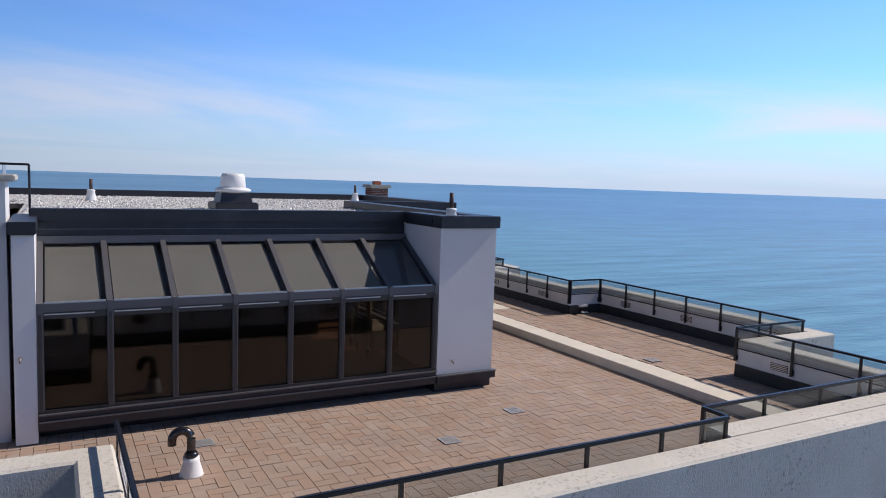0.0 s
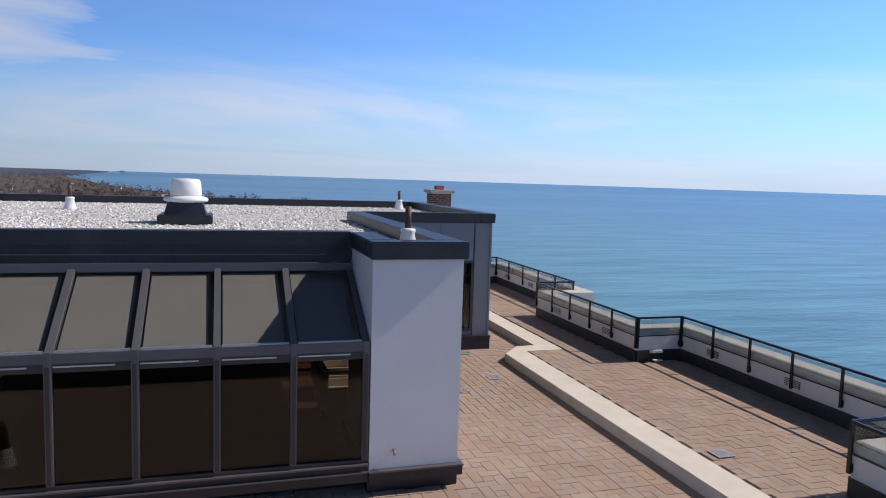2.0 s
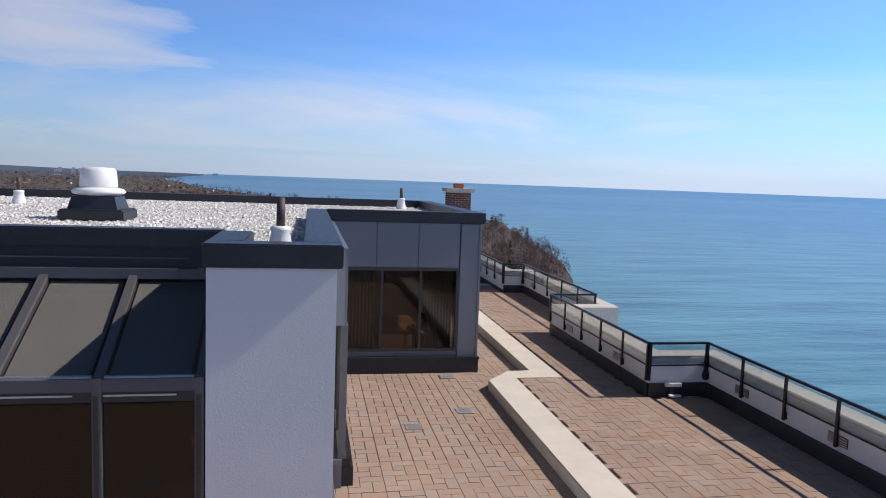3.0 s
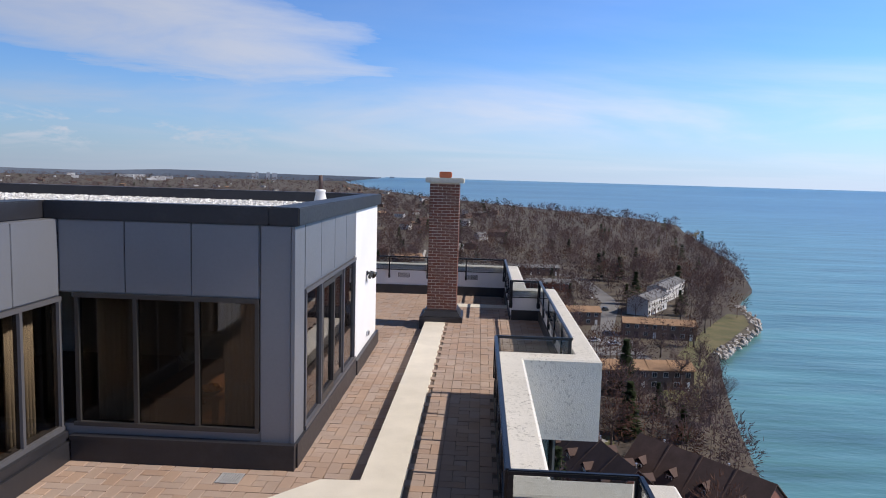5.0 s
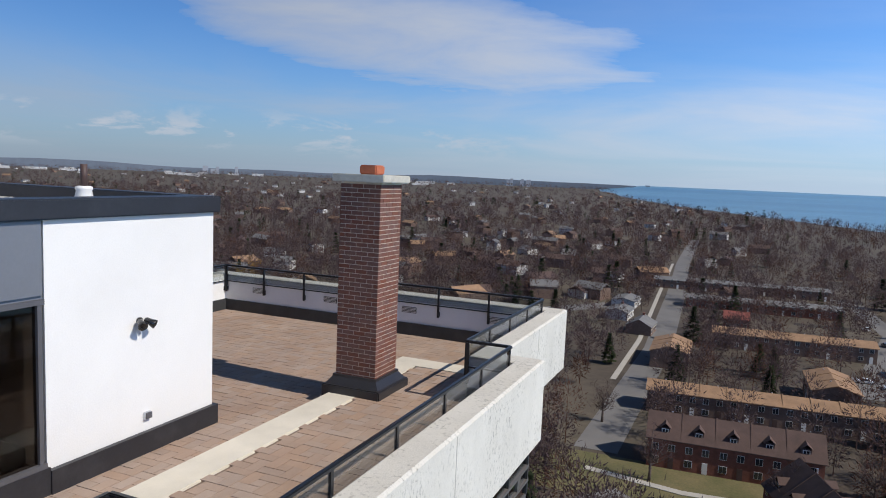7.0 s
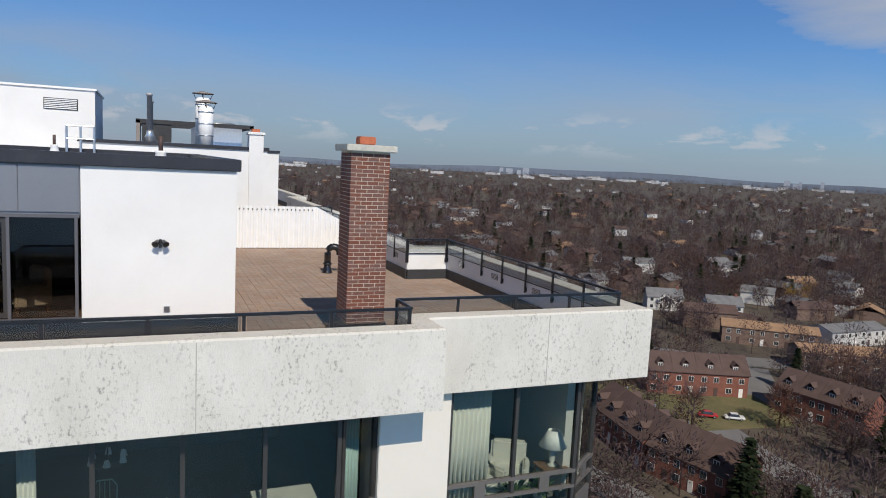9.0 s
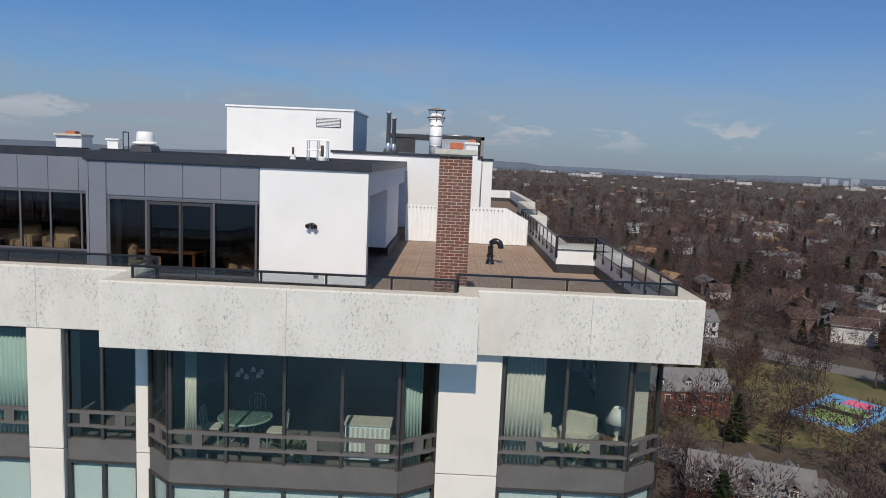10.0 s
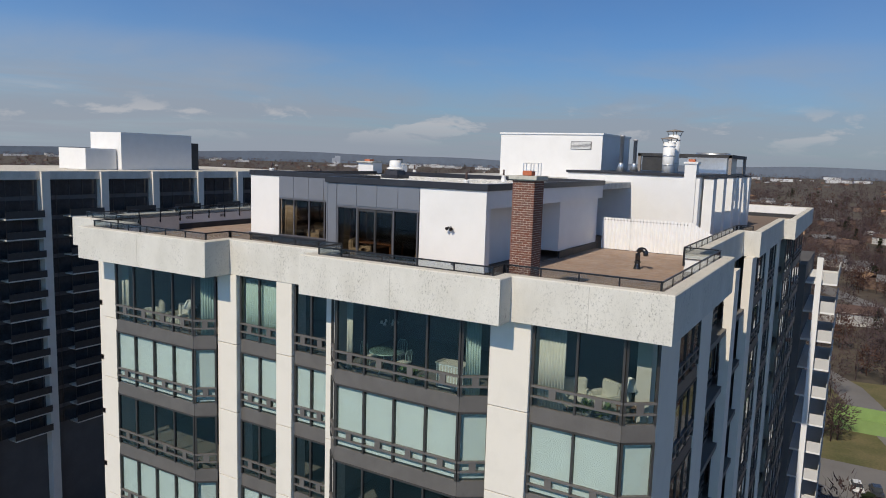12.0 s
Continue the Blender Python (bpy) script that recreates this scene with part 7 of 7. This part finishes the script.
def parked_car(x, y, turn, paint, label):
    c = thing("car", label, "car", "parked cars", (x, y, GROUND + 0.12))
    c.rotation_euler = (0, 0, radians(turn))
    boxpart("body", (-2.2, 2.2, -0.88, 0.88, 0.28, 0.86), paint, c, bevel=0.14)
    bm = bmesh.new()
    skin(bm, [[bm.verts.new((px * s, py * s2, z)) for px, py in ((-1.5, -0.8), (1.1, -0.8), (1.1, 0.8), (-1.5, 0.8))] for z, s, s2 in ((0.84, 1.0, 1.0), (1.42, 0.66, 0.82))])
    cab = part("cabin", bm, M_HGLASS, c)
    boxpart("cabin_roof", (-0.95, 0.7, -0.64, 0.64, 1.42, 1.46), paint, cab)
    for sx in (-1.35, 1.35):
        for sy in (-0.8, 0.8):
            bm = bmesh.new()
            lathe(bm, [(0.32, -0.1), (0.32, 0.1)], 14)
            bmesh.ops.transform(bm, matrix=pose(sx, sy, 0.32, 90, 0, 0), verts=bm.verts)
            wheel = part("wheel", bm, M_TYRE, c)
            bm = bmesh.new()
            lathe(bm, [(0.19, -0.11), (0.19, 0.11)], 12)
            bmesh.ops.transform(bm, matrix=pose(sx, sy, 0.32, 90, 0, 0), verts=bm.verts)
            part("rim", bm, M_GALV, wheel)


shore_rocks()
for x, y, t, p, l in ((-102, 132, 60, M_CARRED, "red car parked on the court"), (-99, 137, 60, M_CARWHITE, "white car parked on the court"), (46, 240, 5, M_CARWHITE, "white car in the parking court"),
                      (52, 236, 5, M_CARWHITE, "white car in the parking court"), (-12, 232, 92, M_CARWHITE, "white car on the street"), (-10, 262, 92, M_CARDARK, "dark car on the street"),
                      (-113, 40, 10, M_CARDARK, "dark car in the tower car park"), (-113, 37, 10, M_CARRED, "dark red car in the tower car park"), (-113, 34, 10, M_CARDARK, "dark car in the tower car park"),
                      (-113, 31, 10, M_CARWHITE, "white car in the tower car park"), (-104, 40, 10, M_CARDARK, "dark car in the tower car park"), (-104, 36, 10, M_CARDARK, "dark car in the tower car park"),
                      (60, 300, 100, M_CARDARK, "dark car on the residential street"), (58, 330, 100, M_CARWHITE, "white car on the residential street"), (-214, 190, 60, M_CARWHITE, "white car on a drive")):
    parked_car(x, y, t, p, l)

# ---- the neighbouring dark tower to the south-west ----
NT_Y, NT_X0, NT_X1 = -72.0, -85.0, -7.0
nt = thing("neighbour_tower", "tall neighbouring apartment tower with shaded balconies and white rooftop box", "tower")
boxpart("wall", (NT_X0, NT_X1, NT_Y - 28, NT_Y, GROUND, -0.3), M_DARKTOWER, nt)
boxpart("roof_edge", (NT_X0 - 0.5, NT_X1 + 0.5, NT_Y - 28.5, NT_Y + 0.8, -0.3, 0.85), M_CONC, nt)
for i, x in enumerate(range(int(NT_X0), int(NT_X1) + 1, 9)):
    boxpart("pier", (x - 0.6, x + 0.6, NT_Y, NT_Y + 1.2, GROUND, 0.80), M_PRECAST, nt)
    if x + 9 <= NT_X1:
        for k in range(13):
            z = -1.9 - k * 2.8
            w = boxpart("window", (x + 0.9, x + 8.1, NT_Y, NT_Y + 0.08, z - 0.7, z + 1.5), M_HGLASS, nt)
            for q in (3.0, 5.0, 7.0):
                boxpart("mullion", (x + q - 0.05, x + q + 0.05, NT_Y + 0.08, NT_Y + 0.14, z - 0.7, z + 1.5), M_BRONZE, w)
            if k:
                b = boxpart("balcony", (x + 0.7, x + 6.0, NT_Y, NT_Y + 1.9, z - 0.95, z - 0.78), M_CONC, nt)
                boxpart("guard", (x + 0.7, x + 6.0, NT_Y + 1.84, NT_Y + 1.9, z - 0.78, z + 0.2), M_BRONZE, b)
boxpart("plant_box", (-60.4, -46.5, NT_Y - 12, NT_Y - 4, 0.9, 6.9), M_STUCCO, nt, "white rooftop plant box")
boxpart("plant_annex", (-46.3, -41, NT_Y - 12, NT_Y - 5, 0.9, 4.2), M_STUCCO, nt)
boxpart("screen", (-62.8, -60.6, NT_Y - 8, NT_Y - 5, 0.9, 5.6), M_BLACKMEM, nt)
# lower wing of this building's neighbour to the west, with white balcony ends
wt = thing("west_wing", "white apartment wing with stacked balconies", "apartment wing")
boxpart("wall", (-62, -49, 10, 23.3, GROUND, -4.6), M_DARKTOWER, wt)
for k in range(15):
    z = -5.6 - 2.8 * k
    b = boxpart("balcony", (-60, -50, 23.3, 26.0, z - 0.9, z - 0.72), M_STUCCO, wt)
    boxpart("guard", (-60, -50, 25.92, 26.0, z - 0.72, z + 0.3), M_HWHITE, b)
    boxpart("end_guard", (-50.08, -50, 24.75, 25.92, z - 0.72, z + 0.3), M_HWHITE, b)
boxpart("end_fin", (-49.2, -48.6, 24.2, 24.7, GROUND, -3.8), M_STUCCO, wt)

# ---- pavers of the roof terrace, last: a five-piece pinwheel laid over the whole deck ----
def point_in(poly, x, y):
    c, n = False, len(poly)
    for i in range(n):
        (x0, y0), (x1, y1) = poly[i], poly[i - 1]
        if (y0 > y) != (y1 > y) and x < (x1 - x0) * (y - y0) / (y1 - y0) + x0:
            c = not c
    return c


def lay_pavers():
    deck = inset(OUT, 0.38)
    unit = 0.51
    third = unit / 3
    cell = [(0, 0, 2, 1), (2, 0, 1, 2), (0, 1, 1, 2), (1, 1, 1, 1), (1, 2, 2, 1)]
    gap = 0.009
    meshes = {}
    floor = tagged(new("floor_pavers"), "sun-lit clay-coloured concrete pavers on the terrace", "pavers", "", "structure")
    rest = bmesh.new()
    rng = random.Random(4)
    solids = [(-9.7, 0.25, 0.95, 15.6), (-9.7, 3.62, 8.4, 13.95), (-9.7, XR, 2.7, 8.5), (4.6, 5.6, 17.5, 18.5), (-1.1, 0.27, 0.62, 2.7), (-8.4, -7.9, 0.6, 2.6)]
    laid = 0
    for i in range(-20, 19):
        for j in range(-13, 50):
            for (cx, cy, w, h) in cell:
                lift = 0.0
                x0, y0 = i * unit + cx * third, j * unit + cy * third
                x1, y1 = x0 + w * third, y0 + h * third
                mx, my = (x0 + x1) / 2, (y0 + y1) / 2
                if not point_in(deck, mx, my):
                    continue
                if any(a + 0.17 < mx < b - 0.17 and c + 0.17 < my < d - 0.17 for a, b, c, d in solids) or mx < -9.6:
                    continue
                if any(point_in(q, mx, my) for q in (k_poly, k_north)):
                    continue
                if point_in(RAISED, mx, my):
                    lift = STEP - 0.008
                dz = rng.uniform(-0.003, 0.003)
                a, b = (x1 - x0 - gap) / 2, (y1 - y0 - gap) / 2
                near = 0.5 < mx < 3.1 and 3.5 < my < 8.3
                if near and laid < 300:
                    key = (w, h)
                    if key not in meshes:
                        bm = bmesh.new()
                        prof = [(-a, -b, -0.03), (a, -b, -0.03), (a, b, -0.03), (-a, b, -0.03)]
                        t = 0.006
                        skin(bm, [[bm.verts.new(p) for p in prof], [bm.verts.new((px, py, 0.0)) for px, py, _ in prof],
                                  [bm.verts.new((px - math.copysign(t, px), py - math.copysign(t, py), t)) for px, py, _ in prof]])
                        meshes[key] = mesh_of("paver", bm, M_PAVER)
                    ob = new("paver", meshes[key])
                    ob.parent, ob.location = floor, (mx, my, dz - 0.006)
                    laid += 1
                else:
                    box(rest, mx - a, mx + a, my - b, my + b, lift - 0.03, lift + dz)
    ob = part("paver_field", rest, M_PAVER, floor)
    ob["kind"] = "stuff"


lay_pavers()
